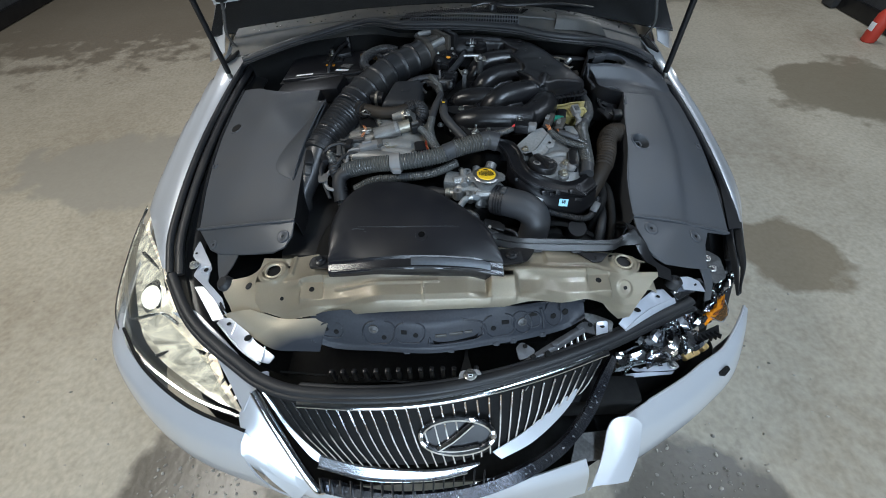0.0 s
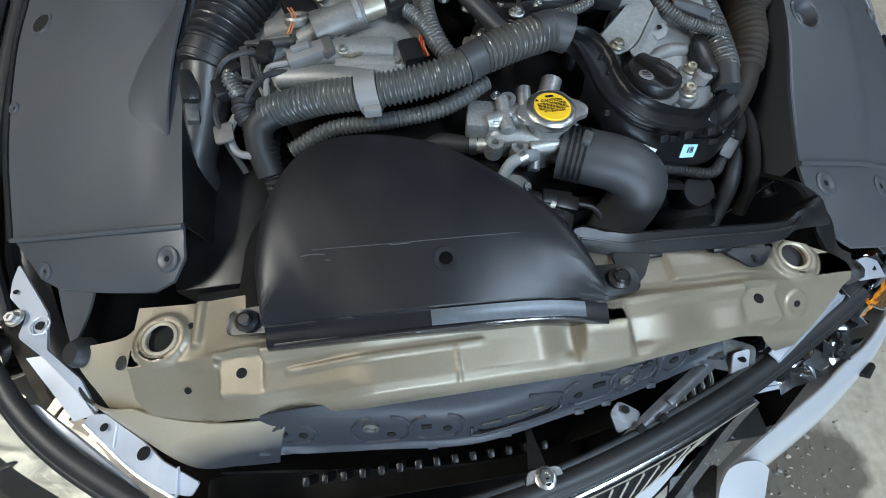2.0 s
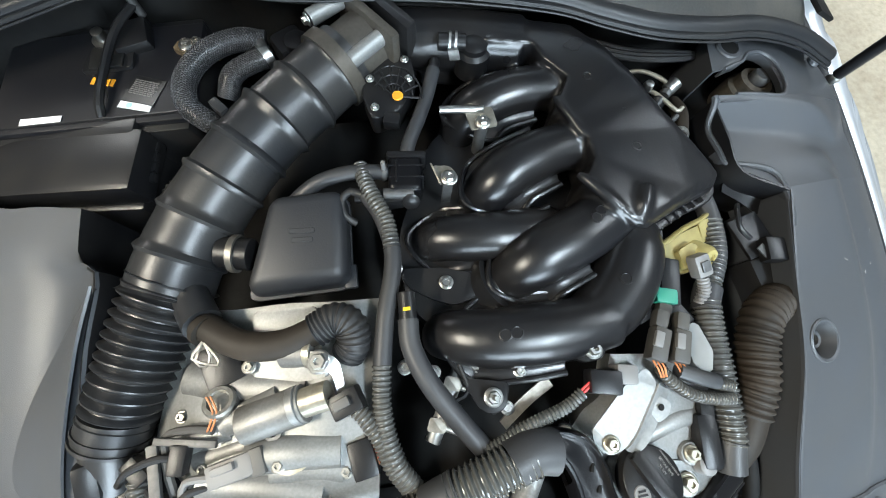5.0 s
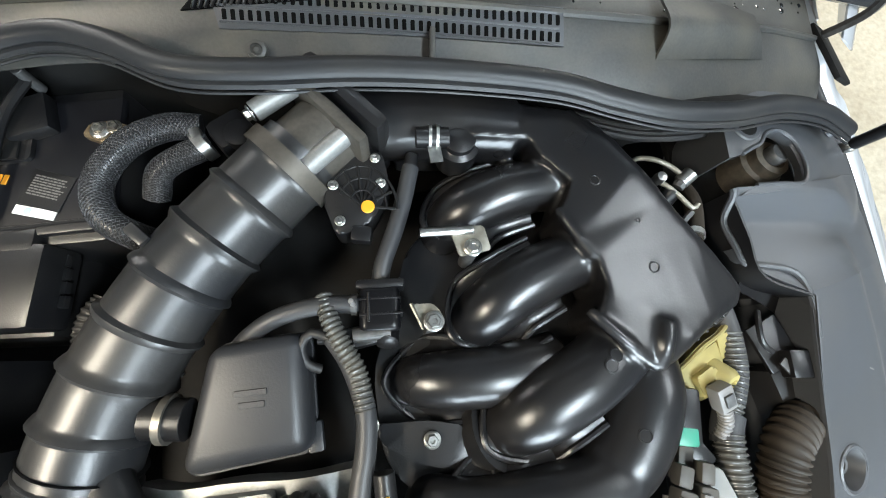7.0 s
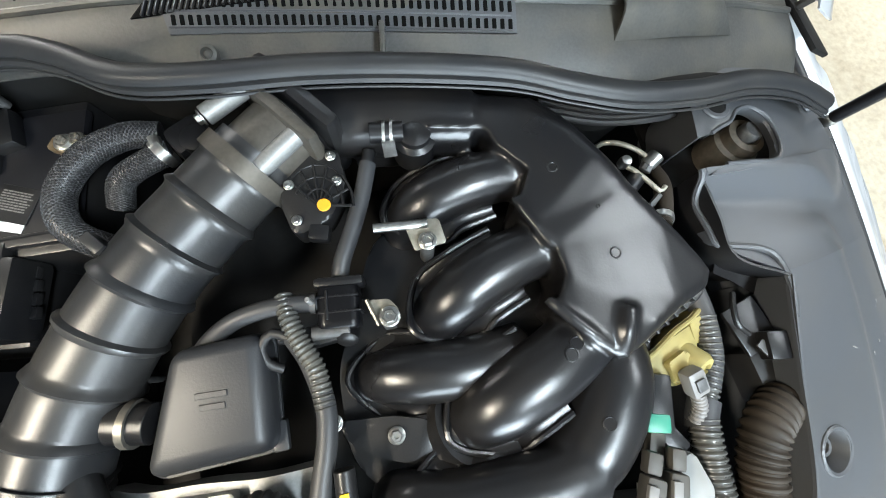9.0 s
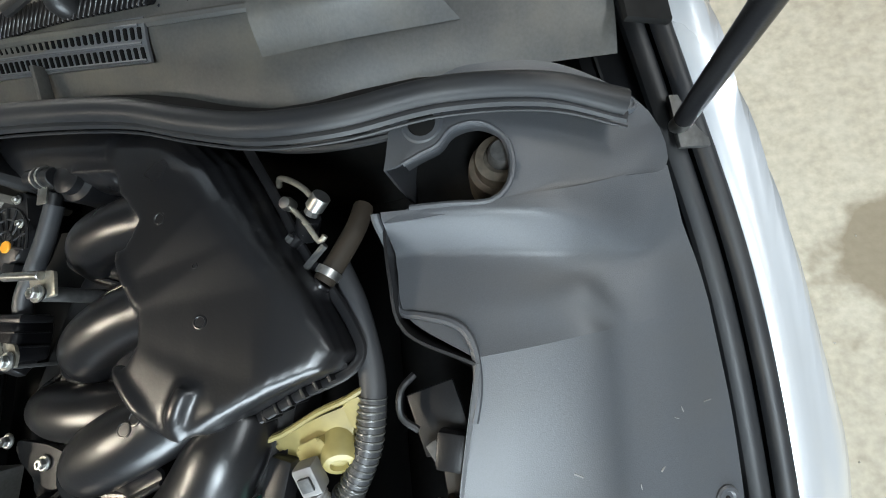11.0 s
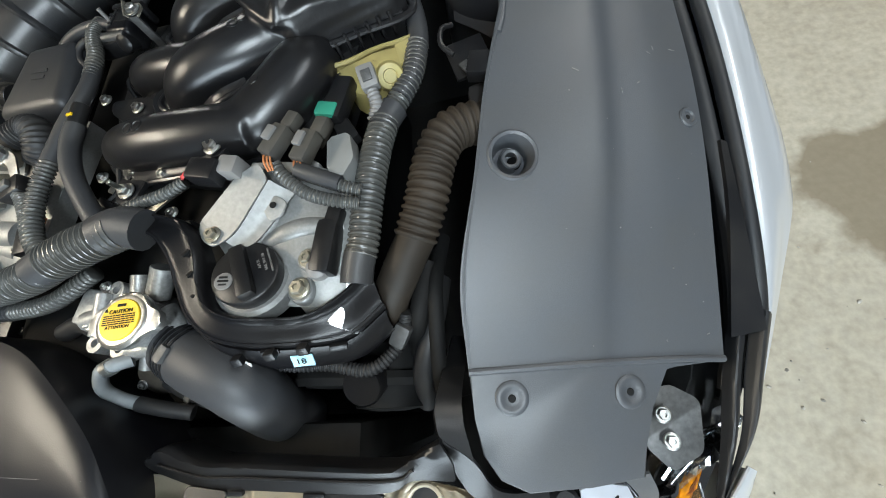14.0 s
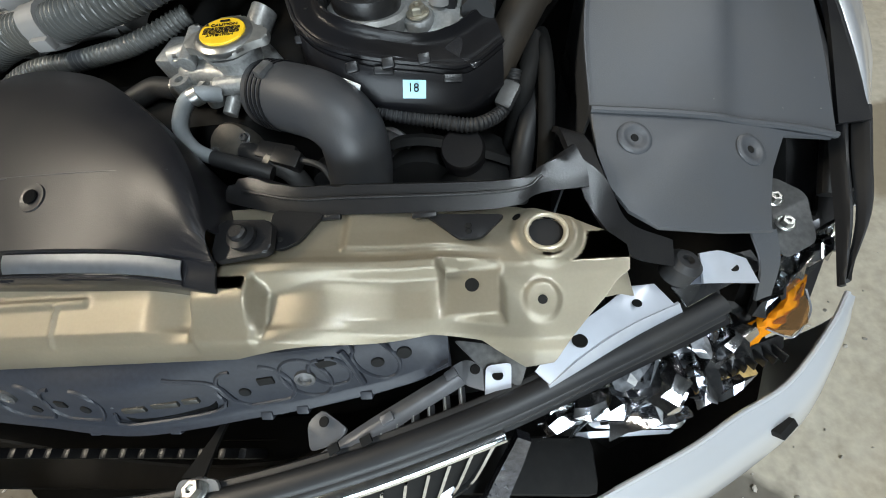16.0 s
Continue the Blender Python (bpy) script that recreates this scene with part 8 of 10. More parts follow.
part("spigot", rod((0.362, 0.686, 0.872), (0.380, 0.697, 0.876), 0.0075, 12), GLOSS, pipes)
part("bracket", rod((0.350, 0.678, 0.876), (0.375, 0.696, 0.884), 0.0040, 6), DULL, pipes)
part("bracket", rod((0.378, 0.656, 0.876), (0.412, 0.681, 0.884), 0.0040, 6), DULL, pipes)
part("hose", tube([(0.440, 0.725, 0.850), (0.436, 0.700, 0.862), (0.420, 0.668, 0.872), (0.405, 0.645, 0.878)], 0.011, 12), BROWN, pipes)
part("clamp", tube([(0.412, 0.657, 0.875), (0.408, 0.650, 0.877)], 0.0130, 12), STEEL, pipes)
part("spout", rod((0.405, 0.645, 0.878), (0.375, 0.622, 0.880), 0.010), GLOSS, pipes)
for k in range(3):
    part("line", tube([(0.30, 0.815 + 0.01 * k, 0.88), (0.38, 0.795 + 0.008 * k, 0.872), (0.46, 0.790 + 0.006 * k, 0.868), (0.52, 0.80, 0.86)], 0.0045, 8), RUBBER, pipes)
clip_r = thing("harness_bracket", "black harness bracket beside the strut tower", "bracket")
part("plate", block((0.05, 0.06, 0.006), (0.500, 0.505, 0.835), (0, 0, 15), 0.002), BLACK, clip_r)
part("hook", tube([(0.482, 0.548, 0.850), (0.470, 0.535, 0.858), (0.468, 0.512, 0.856), (0.482, 0.498, 0.850)], 0.0035, 8), BLACK, clip_r)
part("clip", block((0.028, 0.034, 0.02), (0.512, 0.478, 0.845), (0, 0, -10), 0.004), BLACK, clip_r)
part("tab", block((0.012, 0.018, 0.003), (0.497, 0.478, 0.848), (0, 0, 30), 0.001), DULL, clip_r)
part("shade", block((0.04, 0.07, 0.05), (0.515, 0.44, 0.80), (0, 0, 5), 0.01), RUBBER, clip_r)

# ---- panel details ----
for x in (-0.411, 0.411):
    r = part("hole_ring", tube([(x + 0.0185 * math.cos(a), 0.0185 * math.sin(a), pressed(x + 0.0215, 0) - 0.001) for a in [2 * math.pi * k / 24 for k in range(25)]], 0.0026, 8), GOLD, front_panel)
    part("hole_socket", lathe([(0.0178, -0.002), (0.0165, -0.008), (0.0135, -0.009), (0.0125, -0.005), (0.0105, -0.005), (0.0095, -0.018), (0.001, -0.020)], (x, 0, 0.750), (0, 0, 0), 26), DARK if x < 0 else RUBBER, r)
for x, y, r in ((-0.312, -0.054, 0.0062), (0.339, -0.050, 0.0066), (0.403, -0.060, 0.0045), (-0.385, -0.062, 0.0045), (-0.378, 0.012, 0.0042), (0.385, 0.018, 0.0045)):
    z, turn = on(front_panel, x, y)
    part("punched_hole", disc(r, 0.0014, (x, y, z + 0.0002), turn, 16), DARK, front_panel)
DULL_PLATE = material("greasy_latch_steel", (0.06, 0.058, 0.052), 0.45, metal=0.5, grain=0.3, scale=100)
part("panel_wing", sheet([[(-0.430, 0.040, 0.748), (-0.449, 0.024, 0.742), (-0.491, 0.019, 0.712), (-0.573, 0.020, 0.690)], [(-0.430, -0.010, 0.745), (-0.444, -0.022, 0.738), (-0.490, -0.025, 0.705), (-0.558, -0.012, 0.678)], [(-0.430, -0.078, 0.712), (-0.447, -0.063, 0.712), (-0.488, -0.064, 0.685), (-0.538, -0.041, 0.668)], [(-0.430, -0.112, 0.672), (-0.444, -0.109, 0.668), (-0.480, -0.096, 0.655), (-0.525, -0.069, 0.652)]], 20, 20, 0.003), GOLD, front_panel, "grey-gold panel corner", angle=70)
part("panel_skirt", sheet([[(-0.470, -0.070, 0.700), (-0.435, -0.084, 0.706), (-0.385, -0.098, 0.702), (-0.330, -0.106, 0.712), (-0.270, -0.108, 0.718)], [(-0.514, -0.065, 0.683), (-0.460, -0.098, 0.686), (-0.399, -0.127, 0.684), (-0.342, -0.134, 0.689), (-0.285, -0.137, 0.692)], [(-0.558, -0.051, 0.650), (-0.484, -0.104, 0.650), (-0.413, -0.147, 0.650), (-0.354, -0.154, 0.650), (-0.301, -0.157, 0.650)]], 24, 10, 0.003), GOLD, front_panel, "dark over-sprayed skirt below the panel corner", angle=70)
part("rubber_stop", lathe([(0.020, -0.01), (0.020, 0.004), (0.014, 0.012), (0.012, 0.012)], (-0.558, 0.014, 0.690), (10, -20, 0)), RUBBER, front_panel)
part("grommet", disc(0.009, 0.004, (-0.481, -0.014, 0.716), (0, -25, 0)), RUBBER, front_panel)
part("end_flange", sheet([[(0.405, 0.022, 0.744), (0.440, 0.014, 0.741), (0.470, 0.002, 0.724), (0.494, -0.013, 0.700)], [(0.440, -0.018, 0.740), (0.456, -0.022, 0.734), (0.476, -0.026, 0.718), (0.497, -0.030, 0.693)], [(0.450, -0.056, 0.724), (0.466, -0.053, 0.712), (0.482, -0.047, 0.701), (0.500, -0.044, 0.686)]], 14, 10, 0.003), GOLD, front_panel)


def low_y(x, dy=0.0):
    return along(list(zip(LX, LY)), x) + dy


def pressed_loop(a, b, r):
    """A raised bead round one or two holes, lying on the lower panel."""
    (ax, ay), (bx, by) = a, b
    turn = math.atan2(by - ay, bx - ax)
    pts = []
    for k in range(25):
        w = turn + math.pi / 2 + 2 * math.pi * k / 24
        cx_, cy_ = (ax, ay) if k <= 12 else (bx, by)
        px_, py_ = cx_ + r * math.cos(w), cy_ + 0.55 * r * math.sin(w)
        pts.append((px_, py_, on(lower, px_, py_)[0] + 0.0006))
    return tube(pts, 0.0026, 8, 0.7, 0.004)


for _a, _b, _r in ((-0.173, -0.148, 0.024), (-0.105, -0.078, 0.021), (0.096, 0.126, 0.022), (0.163, 0.163, 0.023), (0.185, 0.192, 0.016), (0.236, 0.236, 0.022), (-0.280, -0.258, 0.016)):
    part("pressed_ring", pressed_loop((_a, low_y(_a)), (_b, low_y(_b)), _r), PRIMER, lower)
for x, dy, r in ((-0.150, -0.006, 0.0058), (-0.078, -0.003, 0.0058), (0.097, -0.003, 0.0062), (0.237, -0.002, 0.0070), (0.265, 0.0, 0.0078), (-0.258, -0.002, 0.006), (-0.280, 0.0, 0.005)):
    z, turn = on(lower, x, low_y(x, dy))
    part("punched_hole", disc(r, 0.003, (x, low_y(x, dy), z + 0.0010), turn, 16), DARK, lower)
for x, dy, w in ((-0.104, 0.0, 0.013), (0.124, 0.002, 0.017), (0.188, 0.006, 0.020)):
    z, turn = on(lower, x, low_y(x, dy))
    part("square_hole", block((w, 0.010, 0.003), (x, low_y(x, dy), z + 0.0012), turn, 0.002), DARK, lower)
for x, dy in ((0.163, 0.0), (-0.172, 0.004)):
    z, turn = on(lower, x, low_y(x, dy))
    part("press_stud", lathe([(0.011, -0.001), (0.0105, 0.003), (0.007, 0.0036), (0.0055, 0.0015), (0.002, 0.003)], (x, low_y(x, dy), z), turn, 18), DULL, lower)
_z, _t = on(lower, 0.012, low_y(0.012, -0.004))
slot = part("latch_slot", slab([(-0.044, low_y(-0.044, 0.002), _z + 0.004), (-0.020, low_y(-0.02, 0.008), _z + 0.006), (0.050, low_y(0.05, 0.008), _z + 0.006), (0.066, low_y(0.066, 0.0), _z + 0.003), (0.060, low_y(0.06, -0.012), _z - 0.016), (-0.038, low_y(-0.038, -0.012), _z - 0.018)], 0.006, 0.001, round_corners=0.008), HOLE, lower, "dark latch slot")
part("slot_rim", tube([(-0.046, low_y(-0.046, 0.001), _z + 0.005), (-0.020, low_y(-0.02, 0.010), _z + 0.008), (0.050, low_y(0.05, 0.010), _z + 0.008), (0.069, low_y(0.069, 0.0), _z + 0.004), (0.062, low_y(0.062, -0.014), _z - 0.017), (-0.040, low_y(-0.04, -0.014), _z - 0.018), (-0.047, low_y(-0.047, -0.004), _z - 0.002)], 0.0022, 6), PRIMER, slot)
for _x, _w in ((-0.022, 0.026), (0.012, 0.030), (0.040, 0.018)):
    part("latch", block((_w, 0.008, 0.005), (_x, low_y(_x, -0.003), _z + 0.001), (_t[0], _t[1], 4), 0.002), DULL_PLATE, slot)
part("latch_spring", rod((-0.036, low_y(-0.036, 0.002), _z + 0.004), (0.058, low_y(0.058, 0.003), _z + 0.006), 0.0024, 8), DULL_PLATE, slot)
for _x in (-0.10, 0.0, 0.105, 0.145, 0.215):
    part("edge_tab", block((0.014, 0.010, 0.014), (_x, low_y(_x, -0.020), 0.648), (40, 0, 0), 0.002), PRIMER, lower)
part("press_fold", tube([(0.205, low_y(0.205, 0.012), 0.716), (0.212, low_y(0.212, 0.0), 0.696), (0.216, low_y(0.216, -0.013), 0.668)], 0.004, 8), PRIMER, lower)
part("press_fold", tube([(0.026, low_y(0.026, 0.014), 0.722), (0.070, low_y(0.07, 0.006), 0.708), (0.082, low_y(0.082, -0.008), 0.680)], 0.003, 8), PRIMER, lower)
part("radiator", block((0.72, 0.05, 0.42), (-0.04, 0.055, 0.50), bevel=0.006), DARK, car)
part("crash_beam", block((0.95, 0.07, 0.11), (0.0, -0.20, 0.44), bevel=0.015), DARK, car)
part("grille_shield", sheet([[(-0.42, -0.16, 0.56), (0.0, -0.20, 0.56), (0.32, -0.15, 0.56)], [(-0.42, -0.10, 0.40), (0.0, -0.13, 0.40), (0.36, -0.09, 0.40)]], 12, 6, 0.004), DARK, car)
for i in range(14):
    part("shield_rib", block((0.010, 0.012, 0.05), (-0.28 + 0.026 * i, -0.187, 0.585), (0, 0, 0), 0.003), BLACK, car)
# brackets with punched holes
bk_r = thing("headlight_bracket", "bare silver bracket hanging over the smashed headlight", "bracket", "front brackets")
part("plate", slab([(0.395, -0.112, 0.664), (0.425, -0.080, 0.682), (0.470, -0.052, 0.682), (0.498, -0.030, 0.678), (0.528, -0.026, 0.672), (0.548, -0.048, 0.662), (0.50, -0.066, 0.668), (0.45, -0.094, 0.668), (0.41, -0.125, 0.655)], 0.004, 0.0015), SILVER, bk_r)
part("folded_edge", sheet([[(0.408, -0.126, 0.656), (0.45, -0.096, 0.668), (0.50, -0.068, 0.668), (0.552, -0.046, 0.662)], [(0.415, -0.134, 0.640), (0.457, -0.104, 0.650), (0.507, -0.076, 0.650), (0.560, -0.052, 0.645)]], 12, 3, 0.003), SILVER, bk_r)
part("rear_tab", slab([(0.545, -0.030, 0.668), (0.600, 0.002, 0.668), (0.640, 0.012, 0.662), (0.650, -0.008, 0.655), (0.600, -0.030, 0.658), (0.560, -0.050, 0.660)], 0.003, 0.001), FILM, bk_r)
part("hole", disc(0.006, 0.001, (0.612, -0.010, 0.668), (-12, 0, 0)), DARK, bk_r)
part("hole", disc(0.008, 0.001, (0.441, -0.086, 0.6785), (-15, 0, 0)), DARK, bk_r)
part("hole", disc(0.005, 0.001, (0.505, -0.048, 0.675), (-15, 0, 0)), DARK, bk_r)
part("tongue", slab([(0.345, -0.105, 0.660), (0.372, -0.102, 0.660), (0.370, -0.132, 0.640), (0.342, -0.135, 0.640)], 0.003, 0.001, round_corners=0.005), SILVER, bk_r)
part("tongue_hole", disc(0.006, 0.001, (0.357, -0.114, 0.6555), (-25, 0, 0)), DARK, bk_r)
part("arm", slab([(0.31, -0.075, 0.655), (0.345, -0.080, 0.655), (0.39, -0.100, 0.650), (0.38, -0.125, 0.645), (0.34, -0.105, 0.648)], 0.003, 0.001, round_corners=0.006), DULL, bk_r)
bk_l = thing("headlight_bracket", "silver headlight bracket in the intact corner", "bracket", "front brackets")
part("plate", slab([(-0.565, -0.074, 0.652), (-0.555, -0.064, 0.656), (-0.533, -0.066, 0.658), (-0.475, -0.109, 0.658), (-0.450, -0.134, 0.657), (-0.402, -0.166, 0.652), (-0.414, -0.181, 0.647), (-0.458, -0.169, 0.646)], 0.004, 0.0015, round_corners=0.004), SILVER, bk_l)
part("hole", disc(0.0085, 0.001, (-0.473, -0.122, 0.660), (-4, 0, 0)), DARK, bk_l)
part("hole", disc(0.0052, 0.001, (-0.530, -0.083, 0.660), (-4, 0, 0)), DARK, bk_l)
part("fold", tube([(-0.514, -0.081, 0.658), (-0.518, -0.109, 0.652)], 0.0022, 6), SILVER, bk_l)
part("fold", tube([(-0.428, -0.144, 0.657), (-0.431, -0.178, 0.649)], 0.0022, 6), SILVER, bk_l)
part("edge_lip", tube([(-0.563, -0.075, 0.652), (-0.493, -0.141, 0.646), (-0.434, -0.181, 0.645)], 0.0026, 6), SILVER, bk_l)
part("tongue", slab([(-0.440, -0.200, 0.640), (-0.412, -0.195, 0.640), (-0.412, -0.222, 0.622), (-0.438, -0.226, 0.622)], 0.003, 0.001, round_corners=0.005), SILVER, bk_l)
part("tongue_hole", disc(0.006, 0.001, (-0.426, -0.209, 0.6355), (-30, 0, 0)), DARK, bk_l)
part("rear_plate", slab([(-0.674, 0.159, 0.692), (-0.617, 0.078, 0.688), (-0.609, 0.026, 0.684), (-0.561, -0.019, 0.676), (-0.540, -0.063, 0.664), (-0.618, 0.017, 0.676), (-0.657, 0.050, 0.680), (-0.650, 0.079, 0.684), (-0.676, 0.108, 0.688), (-0.678, 0.132, 0.690)], 0.004, 0.0015, round_corners=0.004), SILVER, bk_l)
bolt((-0.659, 0.076, 0.689), bk_l, 0.0085)
part("washer", disc(0.012, 0.003, (-0.662, 0.077, 0.686), (0, 0, 0)), DARK, bk_l)
part("hole", disc(0.006, 0.001, (-0.624, 0.061, 0.688)), DARK, bk_l)
part("hole", disc(0.0035, 0.001, (-0.667, 0.115, 0.692)), DARK, bk_l)
part("hole_ring", tube([(-0.624 + 0.013 * math.cos(a), 0.061 + 0.013 * math.sin(a), 0.6870) for a in [2 * math.pi * k / 20 for k in range(21)]], 0.0015, 6), SILVER, bk_l)
part("lower_rail", sheet([[(-0.649, 0.022, 0.668), (-0.611, -0.026, 0.660), (-0.578, -0.069, 0.652)], [(-0.626, 0.023, 0.668), (-0.582, -0.022, 0.662), (-0.550, -0.065, 0.654)]], 10, 4, 0.006), SILVER, bk_l)
part("chrome_fold", sheet([[(-0.604, 0.003, 0.674), (-0.586, -0.015, 0.671), (-0.558, -0.046, 0.666)], [(-0.586, 0.002, 0.676), (-0.567, -0.022, 0.673), (-0.541, -0.056, 0.668)]], 8, 3, 0.002), CHROME, bk_l)
mid_stay = thing("bonnet_latch_stay", "dark stay with a plated nut in the panel's middle", "bracket", "front brackets")
part("plate", slab([(0.018, -0.212, 0.652), (0.062, -0.210, 0.652), (0.068, -0.236, 0.642), (0.012, -0.238, 0.642)], 0.004, 0.001, round_corners=0.008), LIGHTGREY, mid_stay)
part("arm", sheet([[(0.020, -0.21, 0.650), (0.030, -0.17, 0.63), (0.035, -0.13, 0.61)], [(0.045, -0.21, 0.650), (0.040, -0.17, 0.63), (0.040, -0.13, 0.61)]], 8, 3, 0.004), DARK, mid_stay)
part("nut", bolt_mesh(0.010, (-15, 0, 0), (0.040, -0.222, 0.650)), STEEL, mid_stay)
part("nut_hole", disc(0.0045, 0.001, (0.040, -0.2255, 0.6615), (-15, 0, 0)), DARK, mid_stay)

# ---- bonnet-edge seal, grille, emblem ----
FS = [(-0.715, 0.055, 0.680), (-0.650, -0.040, 0.664), (-0.583, -0.106, 0.656), (-0.488, -0.174, 0.648), (-0.418, -0.218, 0.645), (-0.335, -0.244, 0.643), (-0.20, -0.254, 0.643), (-0.06, -0.250, 0.643), (0.08, -0.228, 0.643), (0.22, -0.192, 0.643), (0.36, -0.145, 0.645), (0.49, -0.090, 0.645), (0.560, -0.060, 0.642), (0.606, -0.039, 0.639)]
seal = part("front_seal", tube(FS, 0.0125, 14, 0.62), SEAL, car, "black rubber bonnet-edge seal")
part("lip", tube([(x - 0.004, y - 0.0130, z - 0.004) for x, y, z in FS], 0.0070, 10, 0.75), SEAL, seal)
part("lip", tube([(x, y + 0.0150, z - 0.004) for x, y, z in FS[5:]], 0.0055, 8, 0.7), SEAL, seal)
part("base_strip", tube([(x, y - 0.004, z - 0.012) for x, y, z in FS[4:]], 0.0180, 10, 0.25), BLACK, seal)
part("grille_chrome", tube([(x, y - 0.022, z - 0.012) for x, y, z in FS[5:11]], 0.010, 10, 0.8), CHROME, car)
GRILLE_ROWS = [[(-0.42, -0.235, 0.615), (-0.20, -0.272, 0.622), (0.0, -0.268, 0.622), (0.20, -0.228, 0.622), (0.36, -0.168, 0.618)], [(-0.37, -0.290, 0.545), (-0.20, -0.322, 0.545), (0.0, -0.320, 0.545), (0.17, -0.278, 0.548), (0.33, -0.205, 0.555)], [(-0.32, -0.325, 0.480), (-0.20, -0.352, 0.475), (-0.02, -0.355, 0.475), (0.13, -0.318, 0.485), (0.30, -0.225, 0.505)]]
grille = part("grille", sheet(GRILLE_ROWS, 20, 10, 0.004), DARK, car, "black grille with upright chrome slats")
LINES = [spline(r, 0.002) for r in GRILLE_ROWS]
for i in range(31):
    u = 0.015 + 0.97 * i / 30
    a, b, c = [l[round(u * (len(l) - 1))] + Vector((0, -0.007, 0.002)) for l in LINES]
    w = Vector((0.0017, 0, 0))
    part("slat", sheet([[a - w, b - w, c - w], [a + w, b + w, c + w]], 6, 1, 0.012), CHROME, grille, angle=30)
part("frame_side", tube([(-0.448, -0.228, 0.612), (-0.398, -0.300, 0.535), (-0.330, -0.386, 0.422), (-0.300, -0.394, 0.420)], 0.0100, 12, 0.8), CHROME, grille, "chrome grille surround")
part("frame_inner", sheet([[(-0.428, -0.232, 0.612), (-0.388, -0.283, 0.545), (-0.338, -0.333, 0.490), (-0.310, -0.350, 0.470)], [(-0.410, -0.238, 0.600), (-0.366, -0.290, 0.535), (-0.318, -0.330, 0.488), (-0.290, -0.342, 0.474)]], 18, 5, 0.006), PALECHROME, grille, "wide pale chrome inner surround")
part("frame_bottom", sheet([[(-0.312, -0.338, 0.484), (-0.20, -0.362, 0.470), (-0.05, -0.372, 0.464), (0.06, -0.360, 0.470)], [(-0.316, -0.358, 0.462), (-0.20, -0.384, 0.446), (-0.08, -0.388, 0.446), (0.02, -0.374, 0.456)]], 24, 5, 0.008), PALECHROME, grille, "wide pale chrome lower bar")
for k in range(17):
    u = k / 16
    x, y, z = mix(-0.31, 0.07, u), -0.376 - 0.020 * math.sin(math.pi * min(1, 0.15 + u)), 0.446 + 0.010 * (u - 0.5) ** 2
    part("lower_slat", block((0.0035, 0.030, 0.022), (x, y - 0.004, z - 0.012), (0, 0, 18 - 30 * u), 0.001), BLACK, grille)
part("lower_bar", sheet([[(-0.315, -0.378, 0.436), (-0.15, -0.408, 0.424), (0.02, -0.402, 0.430), (0.15, -0.370, 0.452), (0.245, -0.325, 0.475), (0.312, -0.265, 0.510), (0.352, -0.205, 0.570), (0.374, -0.172, 0.622)], [(-0.322, -0.398, 0.410), (-0.15, -0.428, 0.398), (0.03, -0.422, 0.404), (0.165, -0.388, 0.428), (0.262, -0.340, 0.452), (0.334, -0.275, 0.492), (0.372, -0.212, 0.556), (0.388, -0.176, 0.612)]], 44, 5, 0.010), DUSTYCHROME, grille, "cracked dark chrome surround speckled with shards")
rng = random.Random(17)
for k in range(60):
    u = rng.random() ** 0.8
    a = along([(0.0, -0.31), (0.2, -0.15), (0.45, 0.05), (0.6, 0.17), (0.8, 0.29), (1.0, 0.36)], u)
    y = along([(-0.31, -0.386), (-0.15, -0.416), (0.02, -0.410), (0.16, -0.378), (0.255, -0.331), (0.322, -0.270), (0.365, -0.206)], a) + rng.uniform(-0.008, 0.012)
    z = along([(-0.31, 0.424), (-0.15, 0.412), (0.02, 0.418), (0.16, 0.440), (0.255, 0.464), (0.322, 0.502), (0.365, 0.566)], a) + 0.010 + rng.uniform(-0.002, 0.004)
    w = rng.uniform(0.0012, 0.0042)
    sh = slab([(-w, -w * 0.6, 0), (w, -w * 0.3, 0.0006), (w * 0.5, w, 0)], 0.0008)
    sh.transform(pose(a, y, z, rng.uniform(-30, 30), rng.uniform(-30, 30), rng.uniform(0, 360)))
    part("lens_crumb", sh, SHARD, grille)
part("white_splinter", sheet([[(0.090, -0.340, 0.490), (0.17, -0.300, 0.510), (0.27, -0.235, 0.545), (0.315, -0.190, 0.575)], [(0.11, -0.352, 0.478), (0.19, -0.318, 0.494), (0.275, -0.255, 0.530), (0.318, -0.196, 0.568)]], 16, 4, 0.003), PAINT, grille, "white splinter of the bumper skin", angle=60)
part("bar_edge", tube([(-0.316, -0.356, 0.466), (-0.20, -0.381, 0.451), (-0.06, -0.386, 0.450), (0.03, -0.374, 0.458)], 0.0030, 8), CHROME, grille)
em = part("emblem", tube([(0.008 + 0.080 * math.cos(a), -0.322 + 0.026 * math.sin(a), 0.560 + 0.036 * math.sin(a)) for a in [2 * math.pi * k / 28 for k in range(29)]], 0.0068, 8), CHROME, grille, "chrome oval badge")
part("badge_bar", tube([(-0.034, -0.341, 0.535), (0.000, -0.327, 0.555), (0.042, -0.304, 0.588)], 0.0068, 8, 0.7), CHROME, em)
part("badge_bar", tube([(-0.036, -0.342, 0.534), (0.012, -0.343, 0.533), (0.056, -0.338, 0.540)], 0.0055, 8, 0.7), CHROME, em)
part("badge_plate", sheet([[(-0.05, -0.299, 0.582), (0.01, -0.293, 0.588), (0.07, -0.297, 0.582)], [(-0.068, -0.319, 0.556), (0.01, -0.319, 0.556), (0.082, -0.317, 0.556)], [(-0.04, -0.339, 0.530), (0.01, -0.341, 0.527), (0.06, -0.337, 0.530)]], 10, 8, 0.003), BLACK, em)

